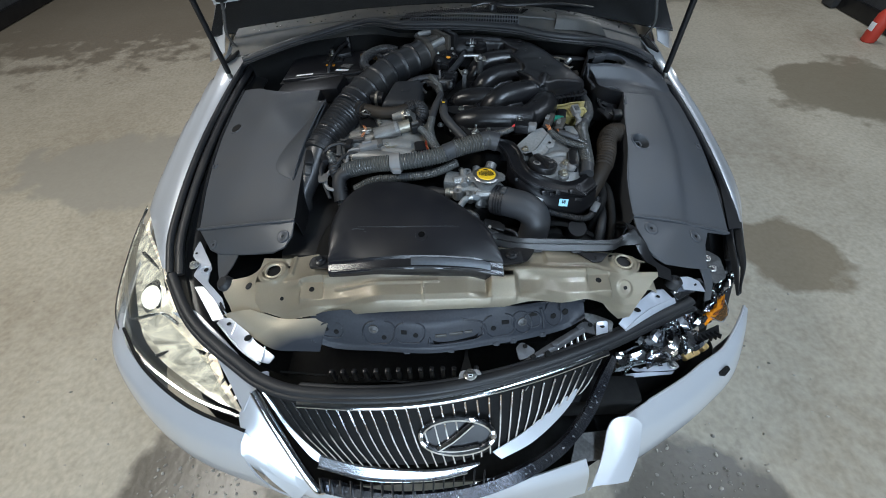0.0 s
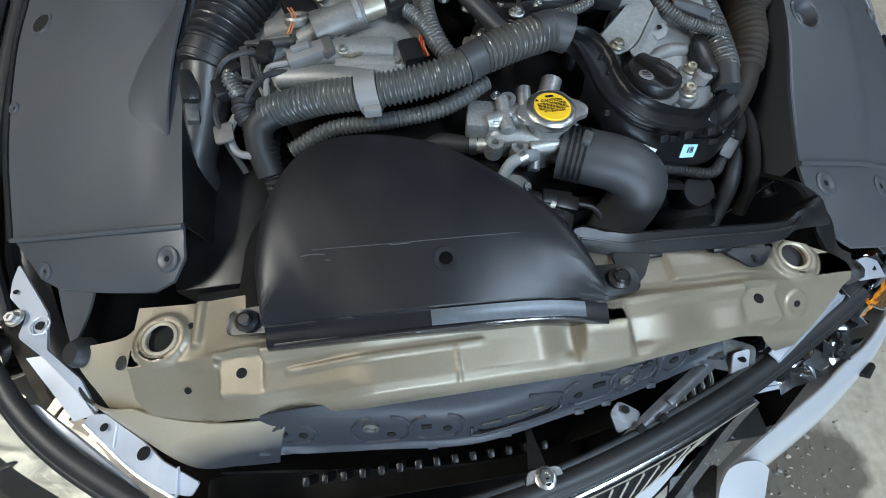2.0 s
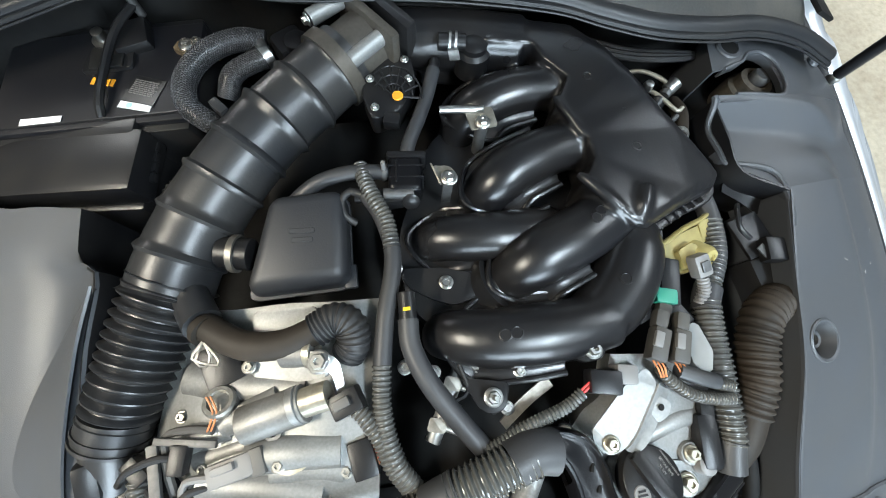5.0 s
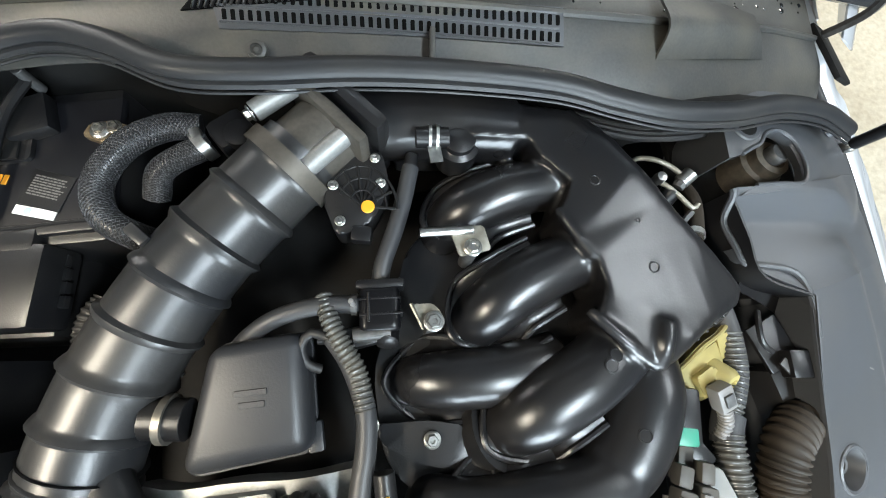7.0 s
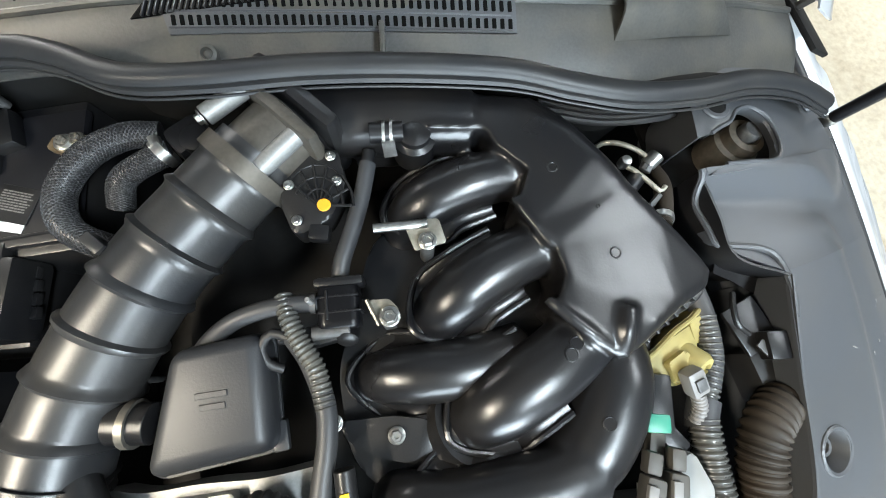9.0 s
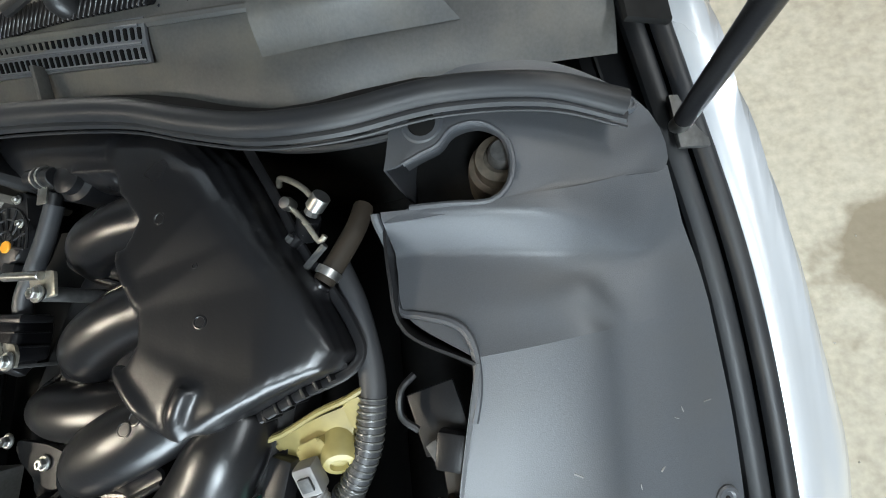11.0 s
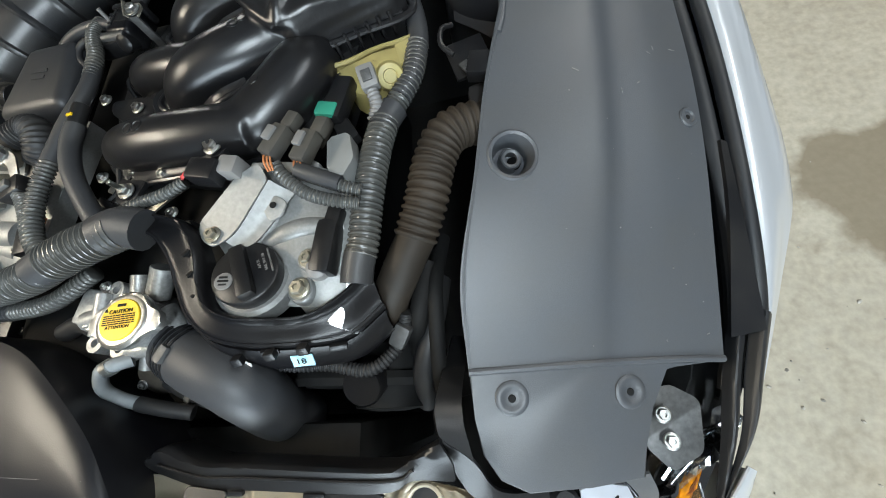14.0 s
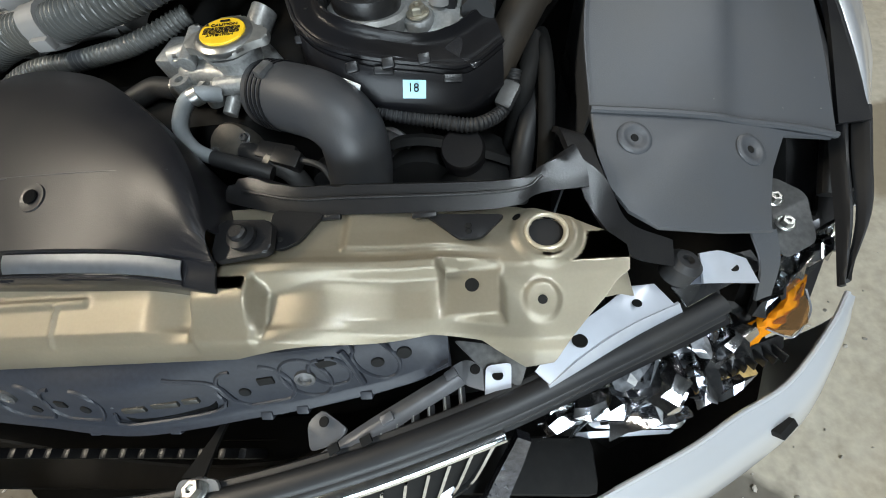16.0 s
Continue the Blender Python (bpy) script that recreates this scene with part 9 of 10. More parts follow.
# ---- bumper ----
bumper = part("bumper", sheet([
    [(-0.962, 0.37, 0.572), (-0.915, 0.16, 0.575), (-0.845, -0.050, 0.590), (-0.750, -0.155, 0.578), (-0.613, -0.246, 0.565), (-0.470, -0.300, 0.550)],
    [(-0.990, 0.37, 0.540), (-0.945, 0.16, 0.545), (-0.885, -0.060, 0.565), (-0.785, -0.185, 0.545), (-0.640, -0.285, 0.52), (-0.475, -0.345, 0.500)],
    [(-1.000, 0.37, 0.46), (-0.965, 0.16, 0.46), (-0.915, -0.06, 0.46), (-0.81, -0.20, 0.44), (-0.65, -0.315, 0.41), (-0.44, -0.385, 0.40)],
    [(-0.99, 0.37, 0.30), (-0.955, 0.16, 0.30), (-0.90, -0.06, 0.28), (-0.80, -0.19, 0.27), (-0.63, -0.31, 0.26), (-0.38, -0.40, 0.25)]], 34, 22, 0.004), PAINT, car, "white pearl bumper skin", angle=70)
part("bumper_middle", sheet([
    [(-0.470, -0.300, 0.550), (-0.335, -0.385, 0.425), (-0.10, -0.425, 0.41), (0.14, -0.39, 0.42), (0.32, -0.345, 0.425)],
    [(-0.475, -0.345, 0.500), (-0.335, -0.405, 0.385), (-0.10, -0.44, 0.37), (0.14, -0.41, 0.38), (0.33, -0.37, 0.39)],
    [(-0.38, -0.40, 0.25), (-0.3, -0.42, 0.25), (-0.10, -0.45, 0.25), (0.14, -0.43, 0.25), (0.35, -0.39, 0.25)]], 30, 12, 0.004), PAINT, bumper, angle=70)
part("bumper_cheek", sheet([[(-0.455, -0.232, 0.606), (-0.425, -0.278, 0.555), (-0.385, -0.328, 0.490), (-0.340, -0.388, 0.420)], [(-0.475, -0.250, 0.582), (-0.450, -0.295, 0.548), (-0.412, -0.350, 0.480), (-0.36, -0.40, 0.40)], [(-0.49, -0.265, 0.562), (-0.475, -0.305, 0.545), (-0.44, -0.365, 0.465), (-0.38, -0.41, 0.37)]], 16, 8, 0.004), PAINT, bumper, angle=70)
TORN = [(0.803, 0.016, 0.540), (0.770, -0.026, 0.535), (0.712, -0.090, 0.510), (0.644, -0.128, 0.498), (0.583, -0.164, 0.490), (0.484, -0.212, 0.478), (0.40, -0.255, 0.465)]
TORN = [(x + 0.010, y - 0.016, z) for x, y, z in TORN]
part("bumper_torn_half", sheet([
    TORN,
    [(0.828, -0.008, 0.525), (0.806, -0.058, 0.505), (0.756, -0.126, 0.480), (0.684, -0.178, 0.464), (0.612, -0.222, 0.452), (0.505, -0.274, 0.438), (0.39, -0.325, 0.428)],
    [(0.842, -0.015, 0.44), (0.822, -0.078, 0.42), (0.774, -0.152, 0.40), (0.702, -0.206, 0.385), (0.624, -0.254, 0.37), (0.51, -0.310, 0.355), (0.38, -0.362, 0.35)],
    [(0.83, -0.02, 0.28), (0.808, -0.085, 0.26), (0.758, -0.155, 0.25), (0.688, -0.21, 0.24), (0.61, -0.26, 0.24), (0.50, -0.32, 0.24), (0.36, -0.385, 0.25)]], 40, 20, 0.004), PAINT, bumper, "white pearl bumper half torn loose", angle=70)
part("torn_edge", tube(TORN[:-1], 0.0035, 8), PAINT, bumper)
part("torn_flap", sheet([[(0.370, -0.298, 0.470), (0.387, -0.275, 0.482), (0.417, -0.267, 0.486), (0.445, -0.272, 0.484), (0.457, -0.285, 0.478)], [(0.352, -0.347, 0.446), (0.370, -0.337, 0.452), (0.396, -0.336, 0.456), (0.420, -0.339, 0.454), (0.439, -0.344, 0.448)], [(0.321, -0.403, 0.420), (0.339, -0.401, 0.422), (0.360, -0.400, 0.424), (0.384, -0.398, 0.424), (0.407, -0.394, 0.424)]], 14, 10, 0.006), PAINT, bumper, "torn white bumper flap", angle=60)
part("dented_plate", slab([(0.316, -0.285, 0.415), (0.410, -0.276, 0.415), (0.381, -0.342, 0.410), (0.285, -0.350, 0.410)], 0.006, 0.002, round_corners=0.004), DULL, bumper, "dented beam end behind the torn skin")
part("tow_cover_gap", block((0.030, 0.012, 0.020), (0.716, -0.155, 0.474), (34, 0, 38), 0.002), DARK, bumper)
part("washer_cover", slab([(-0.700, -0.262, 0.500), (-0.665, -0.285, 0.500), (-0.655, -0.272, 0.512), (-0.690, -0.248, 0.512)], 0.003, 0.001, round_corners=0.008), PAINT, bumper)
part("bumper_gap", tube([(-0.843, -0.048, 0.592), (-0.750, -0.152, 0.580), (-0.613, -0.243, 0.567), (-0.470, -0.297, 0.552)], 0.004, 6), DARK, bumper)

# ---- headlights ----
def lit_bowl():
    """A reflector bowl, its bulb's light put in as warm, streaked, uneven emission."""
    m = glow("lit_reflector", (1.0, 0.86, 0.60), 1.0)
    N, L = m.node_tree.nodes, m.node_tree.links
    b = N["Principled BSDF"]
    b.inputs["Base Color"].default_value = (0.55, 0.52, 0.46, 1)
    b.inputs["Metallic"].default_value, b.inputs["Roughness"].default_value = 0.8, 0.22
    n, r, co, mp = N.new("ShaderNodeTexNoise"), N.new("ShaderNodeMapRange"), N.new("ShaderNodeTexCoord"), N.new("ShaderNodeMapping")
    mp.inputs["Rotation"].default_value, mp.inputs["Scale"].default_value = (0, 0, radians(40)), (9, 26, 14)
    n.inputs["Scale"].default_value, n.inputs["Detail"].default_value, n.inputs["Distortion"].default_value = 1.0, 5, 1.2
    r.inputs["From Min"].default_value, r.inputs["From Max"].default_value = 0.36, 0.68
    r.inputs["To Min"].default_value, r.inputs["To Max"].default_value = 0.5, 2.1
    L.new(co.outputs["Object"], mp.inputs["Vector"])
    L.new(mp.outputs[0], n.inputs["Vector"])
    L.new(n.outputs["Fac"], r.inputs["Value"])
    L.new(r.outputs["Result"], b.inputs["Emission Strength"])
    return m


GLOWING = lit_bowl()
lamp = part("headlight", sheet([
    [(-0.945, 0.365, 0.640), (-0.91, 0.28, 0.655), (-0.83, 0.17, 0.648), (-0.765, 0.085, 0.655)],
    [(-0.955, 0.22, 0.588), (-0.885, 0.10, 0.628), (-0.79, 0.03, 0.648), (-0.70, -0.020, 0.650)],
    [(-0.885, 0.00, 0.580), (-0.79, -0.075, 0.595), (-0.70, -0.095, 0.612), (-0.61, -0.105, 0.620)],
    [(-0.78, -0.115, 0.572), (-0.70, -0.155, 0.580), (-0.63, -0.175, 0.588), (-0.56, -0.185, 0.595)],
    [(-0.62, -0.215, 0.560), (-0.56, -0.240, 0.562), (-0.52, -0.255, 0.562), (-0.49, -0.265, 0.560)]], 20, 24, 0.004), CLEAR, car, "clear headlight, lit", angle=70)
lamp.visible_shadow = False
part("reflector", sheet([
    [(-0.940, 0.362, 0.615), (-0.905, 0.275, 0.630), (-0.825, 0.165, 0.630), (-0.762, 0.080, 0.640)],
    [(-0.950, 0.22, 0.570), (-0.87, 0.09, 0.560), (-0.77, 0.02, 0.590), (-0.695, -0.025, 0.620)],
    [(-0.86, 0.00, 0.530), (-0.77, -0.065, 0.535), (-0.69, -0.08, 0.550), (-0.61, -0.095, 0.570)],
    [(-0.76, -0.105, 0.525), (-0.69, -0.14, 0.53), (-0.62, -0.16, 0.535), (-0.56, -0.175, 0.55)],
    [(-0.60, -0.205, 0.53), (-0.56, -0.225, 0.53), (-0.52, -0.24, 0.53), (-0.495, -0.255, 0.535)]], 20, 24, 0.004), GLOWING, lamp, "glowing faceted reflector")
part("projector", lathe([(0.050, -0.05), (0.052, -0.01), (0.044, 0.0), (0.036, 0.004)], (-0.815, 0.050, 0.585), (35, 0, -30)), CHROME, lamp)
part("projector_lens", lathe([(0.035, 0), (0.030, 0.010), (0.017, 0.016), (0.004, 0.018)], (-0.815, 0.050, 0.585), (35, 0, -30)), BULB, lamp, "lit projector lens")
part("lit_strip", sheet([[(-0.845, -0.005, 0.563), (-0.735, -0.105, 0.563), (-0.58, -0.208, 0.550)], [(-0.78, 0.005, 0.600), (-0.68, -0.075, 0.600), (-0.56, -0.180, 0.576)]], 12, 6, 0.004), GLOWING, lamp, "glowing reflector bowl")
part("reflector_step", tube([(-0.90, 0.20, 0.600), (-0.80, 0.115, 0.615), (-0.745, 0.04, 0.625)], 0.006, 8), CHROME, lamp)
part("reflector_step", tube([(-0.845, -0.01, 0.572), (-0.76, -0.01, 0.595), (-0.69, -0.05, 0.605)], 0.005, 8), CHROME, lamp)
part("reflector_step", tube([(-0.75, -0.11, 0.556), (-0.68, -0.10, 0.575), (-0.61, -0.12, 0.585)], 0.005, 8), SMOKE, lamp)
rng = random.Random(5)
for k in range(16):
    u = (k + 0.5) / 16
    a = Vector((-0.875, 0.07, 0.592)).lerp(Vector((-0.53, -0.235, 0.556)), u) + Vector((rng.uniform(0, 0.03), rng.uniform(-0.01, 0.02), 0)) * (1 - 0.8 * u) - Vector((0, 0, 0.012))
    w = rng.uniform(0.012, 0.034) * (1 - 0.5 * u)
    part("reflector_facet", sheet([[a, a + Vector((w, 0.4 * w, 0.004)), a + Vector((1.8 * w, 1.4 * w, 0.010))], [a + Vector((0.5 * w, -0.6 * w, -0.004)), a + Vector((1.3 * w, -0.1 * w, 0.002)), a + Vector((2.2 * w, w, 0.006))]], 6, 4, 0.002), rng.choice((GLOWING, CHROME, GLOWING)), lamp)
part("lens_trim", tube([(-0.948, 0.36, 0.63), (-0.957, 0.22, 0.590), (-0.89, 0.00, 0.585), (-0.78, -0.118, 0.575), (-0.62, -0.218, 0.562), (-0.488, -0.268, 0.558)], 0.004, 6), CHROME, lamp)
part("lamp_side_panel", sheet([[(-0.69, -0.04, 0.648), (-0.60, -0.10, 0.632), (-0.54, -0.17, 0.610), (-0.475, -0.262, 0.575)], [(-0.66, -0.045, 0.655), (-0.57, -0.105, 0.645), (-0.50, -0.175, 0.628), (-0.455, -0.235, 0.605)], [(-0.63, -0.04, 0.655), (-0.54, -0.115, 0.648), (-0.465, -0.185, 0.638), (-0.44, -0.225, 0.615)]], 16, 8, 0.004), PAINT, car, "white filler panel beside the headlight")

smash = thing("smashed_headlight", "smashed headlight with torn chrome, clear shards and amber", "headlight")
rng = random.Random(11)
part("inner_wing_edge", sheet([[(0.775, 0.09, 0.60), (0.83, 0.24, 0.62), (0.87, 0.36, 0.64)], [(0.79, 0.06, 0.50), (0.85, 0.20, 0.52), (0.88, 0.36, 0.54)], [(0.79, 0.06, 0.30), (0.85, 0.20, 0.30), (0.88, 0.36, 0.30)]], 10, 8, 0.004), DARK, smash)
part("housing", sheet([[(0.77, 0.11, 0.50), (0.66, -0.01, 0.49), (0.46, -0.11, 0.45)], [(0.78, 0.02, 0.42), (0.69, -0.07, 0.41), (0.49, -0.16, 0.40)], [(0.77, -0.02, 0.36), (0.69, -0.10, 0.34), (0.53, -0.18, 0.33)]], 10, 8, 0.006), DARK, smash)


def crumpled(rows, nu, nv, deep):
    """A torn film creased at random, both faces alike."""
    bm = sheet(rows, nu, nv, 0.0012)
    bm.verts.ensure_lookup_table()
    n = len(bm.verts) // 2
    for k in range(n):
        d = Vector((rng.gauss(0, deep * 0.7), rng.gauss(0, deep * 0.7), rng.gauss(0, deep)))
        bm.verts[k].co += d
        bm.verts[k + n].co += d
    return bm


part("torn_film", crumpled([[(0.555, -0.066, 0.560), (0.600, -0.040, 0.568), (0.655, -0.012, 0.572)], [(0.560, -0.086, 0.535), (0.606, -0.064, 0.540), (0.655, -0.036, 0.548)], [(0.562, -0.104, 0.530), (0.612, -0.080, 0.538), (0.655, -0.052, 0.545)]], 12, 4, 0.0040), FILM, smash, "torn silver reflector film", angle=14)
part("torn_film", crumpled([[(0.425, -0.122, 0.528), (0.485, -0.112, 0.536), (0.575, -0.098, 0.545)], [(0.424, -0.138, 0.518), (0.490, -0.128, 0.522), (0.565, -0.112, 0.526)], [(0.428, -0.154, 0.505), (0.480, -0.143, 0.508), (0.545, -0.130, 0.512)]], 16, 4, 0.0034), FILM, smash, "crushed silvered lens", angle=14)
part("torn_film", crumpled([[(0.684, -0.003, 0.598), (0.720, 0.034, 0.602), (0.784, 0.068, 0.608)], [(0.696, -0.010, 0.598), (0.734, 0.020, 0.602), (0.780, 0.056, 0.606)], [(0.706, -0.016, 0.590), (0.738, 0.008, 0.594), (0.768, 0.034, 0.596)]], 10, 3, 0.0030), FILM, smash, "torn silver reflector film", angle=14)
for i in range(110):
    u, v = rng.random(), rng.random()
    if i % 6 == 5:
        x, y, z = 0.695 + 0.075 * u, 0.004 + 0.050 * u + 0.022 * (v - 0.5), 0.585 + 0.012 * rng.random()
    else:
        x = 0.425 + 0.235 * u
        y = -0.142 + 0.092 * u ** 1.4 + 0.048 * (v - 0.35)
        z = 0.488 + 0.040 * rng.random() + 0.040 * u + 0.30 * (0.048 * (v - 0.35))
    a, b = rng.uniform(0.010, 0.050), rng.uniform(0.0018, 0.0085)
    t = (rng.uniform(-35, 40), rng.uniform(-12, 12), rng.gauss(18 + 18 * u, 12 + 30 * u))
    if i % 6 == 5:
        a, b = a * 0.6, b * 0.8
    c = rng.uniform(0.001, 0.007)
    sh = slab([(-a, -b * 0.6, 0), (-a * 0.3, -b, c), (a, -b * 0.3, c * 0.5), (a * 0.6, b, 0), (-a * 0.5, b * 0.8, c)], 0.0010)
    sh.transform(pose(x, y, z, *t))
    m = rng.choice((CHROME, CHROME, CHROME, SHARD, SHARD, SHARD, SHARD, CLEAR, CLEAR, BLACK))
    part("shard", sh, m, smash, {CHROME: "torn chrome reflector piece", SHARD: "crazed clear plastic shard", CLEAR: "clear plastic shard", BLACK: "black plastic shard"}[m], angle=20)
for x, y, z, ln, wd, turn, tilt, mat in ((0.440, -0.150, 0.528, 0.075, 0.030, 24, -20, FILM), (0.490, -0.132, 0.545, 0.085, 0.034, 12, 15, FILM), (0.535, -0.150, 0.532, 0.100, 0.028, 6, -10, FILM), (0.560, -0.112, 0.556, 0.070, 0.036, 62, 20, FILM), (0.606, -0.094, 0.560, 0.085, 0.030, 78, -25, FILM),
                                         (0.640, -0.066, 0.572, 0.075, 0.032, 35, 10, FILM), (0.590, -0.060, 0.580, 0.060, 0.030, 110, 25, SHARD), (0.520, -0.100, 0.560, 0.055, 0.026, 40, -15, SHARD), (0.625, -0.120, 0.540, 0.080, 0.020, 20, 0, FILM), (0.690, -0.020, 0.588, 0.065, 0.024, 48, -12, FILM), (0.742, 0.030, 0.600, 0.060, 0.026, 42, 14, FILM)):
    bend = rng.uniform(0.006, 0.016)
    bm = crumpled([[(-ln / 2, -wd * 0.35, 0), (0, -wd / 2, bend), (ln / 2, -wd * 0.15, 0.004)], [(-ln / 2, 0, 0.006), (0, 0, bend * 1.6), (ln / 2, 0.1 * wd, 0.008)], [(-ln * 0.42, wd * 0.3, 0), (0, wd / 2, bend * 0.6), (ln * 0.4, wd * 0.4, 0)]], 5, 3, 0.0042)
    bm.transform(pose(x, y, z, tilt, 0, turn))
    part("torn_sheet", bm, mat, smash, "torn silver reflector sheet" if mat is FILM else "crushed clear lens sheet", angle=30)
part("torn_reflector", sheet([[(0.555, -0.074, 0.545), (0.600, -0.050, 0.555), (0.645, -0.020, 0.565)], [(0.560, -0.088, 0.515), (0.605, -0.066, 0.520), (0.650, -0.036, 0.530)], [(0.566, -0.100, 0.540), (0.612, -0.078, 0.545), (0.658, -0.050, 0.550)]], 12, 10, 0.002), CHROME, smash)
part("cracked_lens", sheet([[(0.430, -0.122, 0.525), (0.485, -0.116, 0.532), (0.570, -0.108, 0.535)], [(0.424, -0.138, 0.520), (0.490, -0.130, 0.522), (0.560, -0.120, 0.520)], [(0.422, -0.156, 0.505), (0.480, -0.146, 0.508), (0.535, -0.134, 0.512)]], 14, 8, 0.002), CLEAR, smash, "cracked clear lens")
for _p in ([(0.422, -0.156, 0.508), (0.480, -0.147, 0.511), (0.535, -0.135, 0.514), (0.572, -0.112, 0.530)], [(0.428, -0.128, 0.526), (0.480, -0.134, 0.524), (0.520, -0.122, 0.528), (0.560, -0.100, 0.54)], [(0.560, -0.104, 0.545), (0.585, -0.072, 0.556), (0.600, -0.050, 0.560)]):
    part("lens_rim", tube(_p, 0.0022, 6), SHARD, smash, "broken rim of the clear lens")
part("vent_grid", sheet([[(0.598, -0.101, 0.506), (0.662, -0.071, 0.512), (0.732, -0.046, 0.520)], [(0.606, -0.108, 0.498), (0.670, -0.083, 0.500), (0.734, -0.062, 0.505)]], 14, 4, 0.004), BLACK, smash)
for k in range(10):
    part("grid_rib", block((0.003, 0.020, 0.016), (0.610 + 0.0125 * k, -0.104 + 0.0056 * k - 0.0002 * k * k, 0.502 + 0.001 * k), (-20, 0, 25), 0.0008), BLACK, smash)
part("bulb_ring", tube([(0.612 + 0.026 * math.cos(a), -0.055 + 0.018 * math.sin(a), 0.566 + 0.008 * math.sin(a)) for a in [2 * math.pi * k / 20 for k in range(21)]], 0.003, 8), CHROME, smash)
part("projector", lathe([(0.026, -0.04), (0.030, -0.01), (0.026, 0.0), (0.018, 0.002), (0.016, -0.006)], (0.612, -0.055, 0.552), (25, 0, 25)), CHROME, smash)
AMBERCLEAR = material("tinted_clear_plastic", (0.55, 0.32, 0.14), 0.10, spec=0.7)
AMBERCLEAR.node_tree.nodes["Principled BSDF"].inputs["Transmission Weight"].default_value = 0.9
part("amber_bowl", lathe([(0.015, -0.014), (0.013, 0.0), (0.006, 0.005)], (0.728, 0.022, 0.592), (20, 0, 0)), AMBER, smash)
part("amber_lens", crumpled([[(0.636, -0.066, 0.570), (0.658, -0.047, 0.578), (0.687, -0.033, 0.584), (0.712, -0.007, 0.588), (0.731, 0.008, 0.590)], [(0.642, -0.071, 0.574), (0.666, -0.052, 0.584), (0.698, -0.033, 0.590), (0.718, -0.010, 0.593), (0.734, 0.006, 0.592)], [(0.649, -0.079, 0.566), (0.678, -0.061, 0.575), (0.711, -0.036, 0.581), (0.727, -0.014, 0.587), (0.738, 0.004, 0.590)]], 16, 4, 0.0020), AMBER, smash, "broken amber indicator lens")
part("amber_point", slab([(0.628, -0.072, 0.566), (0.646, -0.066, 0.572), (0.650, -0.077, 0.569), (0.640, -0.082, 0.564)], 0.003, 0.001), AMBER, smash)
part("amber_clear", crumpled([[(0.676, -0.054, 0.580), (0.705, -0.032, 0.588), (0.729, -0.004, 0.590)], [(0.692, -0.060, 0.574), (0.716, -0.044, 0.580), (0.731, -0.020, 0.584)], [(0.708, -0.062, 0.568), (0.722, -0.050, 0.572), (0.734, -0.032, 0.576)]], 5, 3, 0.0012), AMBERCLEAR, smash)
part("lens_rim", tube([(0.676, -0.055, 0.580), (0.692, -0.061, 0.574), (0.709, -0.063, 0.568), (0.722, -0.051, 0.572), (0.735, -0.033, 0.576), (0.731, -0.010, 0.588)], 0.0012, 6), SHARD, smash)
part("trim_blade", sheet([[(0.684, -0.003, 0.600), (0.720, 0.034, 0.604), (0.786, 0.070, 0.612)], [(0.696, -0.010, 0.602), (0.734, 0.020, 0.607), (0.784, 0.056, 0.612)], [(0.706, -0.016, 0.594), (0.738, 0.008, 0.598), (0.768, 0.032, 0.600)]], 14, 6, 0.002), CLEAR, smash, "clear torn end of the lens")
part("trim_edge", tube([(0.684, -0.003, 0.602), (0.720, 0.034, 0.606), (0.786, 0.070, 0.614), (0.780, 0.050, 0.606), (0.768, 0.032, 0.602)], 0.0028, 6), CHROME, smash)
# added dark plate, so that the floor doesn't show through the gap
part("closing_plate", slab([(0.40, -0.26, 0.335), (0.61, -0.235, 0.335), (0.755, -0.145, 0.335), (0.82, -0.02, 0.335), (0.84, 0.20, 0.335), (0.36, 0.10, 0.335)], 0.01, 0.002), DARK, smash)
foam = thing("foam_piece", "torn tan foam behind the bumper skin", "foam", "foam pieces")
part("lump", block((0.050, 0.020, 0.022), (0.648, -0.108, 0.476), (10, 0, 22), 0.007, 2), TAN, foam)
foam2 = thing("foam_piece", "small torn tan foam behind the bumper skin", "foam", "foam pieces")
part("lump", block((0.028, 0.018, 0.018), (0.690, -0.090, 0.480), (0, 10, 30), 0.007, 2), TAN, foam2)
stay = thing("bumper_stay", "bent silver bumper stay with a bolt hole", "bracket", "front brackets")
part("strip", slab([(0.470, -0.149, 0.492), (0.526, -0.146, 0.494), (0.568, -0.137, 0.496), (0.588, -0.137, 0.496), (0.595, -0.149, 0.495), (0.580, -0.157, 0.494), (0.520, -0.158, 0.492), (0.478, -0.156, 0.491)], 0.004, 0.0015, round_corners=0.004), SILVER, stay)
part("flange", slab([(0.454, -0.161, 0.486), (0.500, -0.159, 0.487), (0.580, -0.1585, 0.488), (0.575, -0.163, 0.482), (0.500, -0.167, 0.480), (0.456, -0.169, 0.480)], 0.003, 0.001), SILVER, stay)
part("nut", bolt_mesh(0.0085, (0, 0, 0), (0.577, -0.146, 0.498)), STEEL, stay)
for _x in (0.492, 0.545):
    part("slot", block((0.012, 0.004, 0.001), (_x, -0.151 + 0.10 * (_x - 0.492), 0.4975), (0, 0, 6), 0.0003), DARK, stay)
BARGREY = material("grey_satin_plastic", (0.085, 0.087, 0.095), 0.36, metal=0.2, grain=0.2, dust=DUST, dust_amount=0.4)
tbar = thing("grille_bar", "loose slatted grille piece behind the seal", "grille piece")
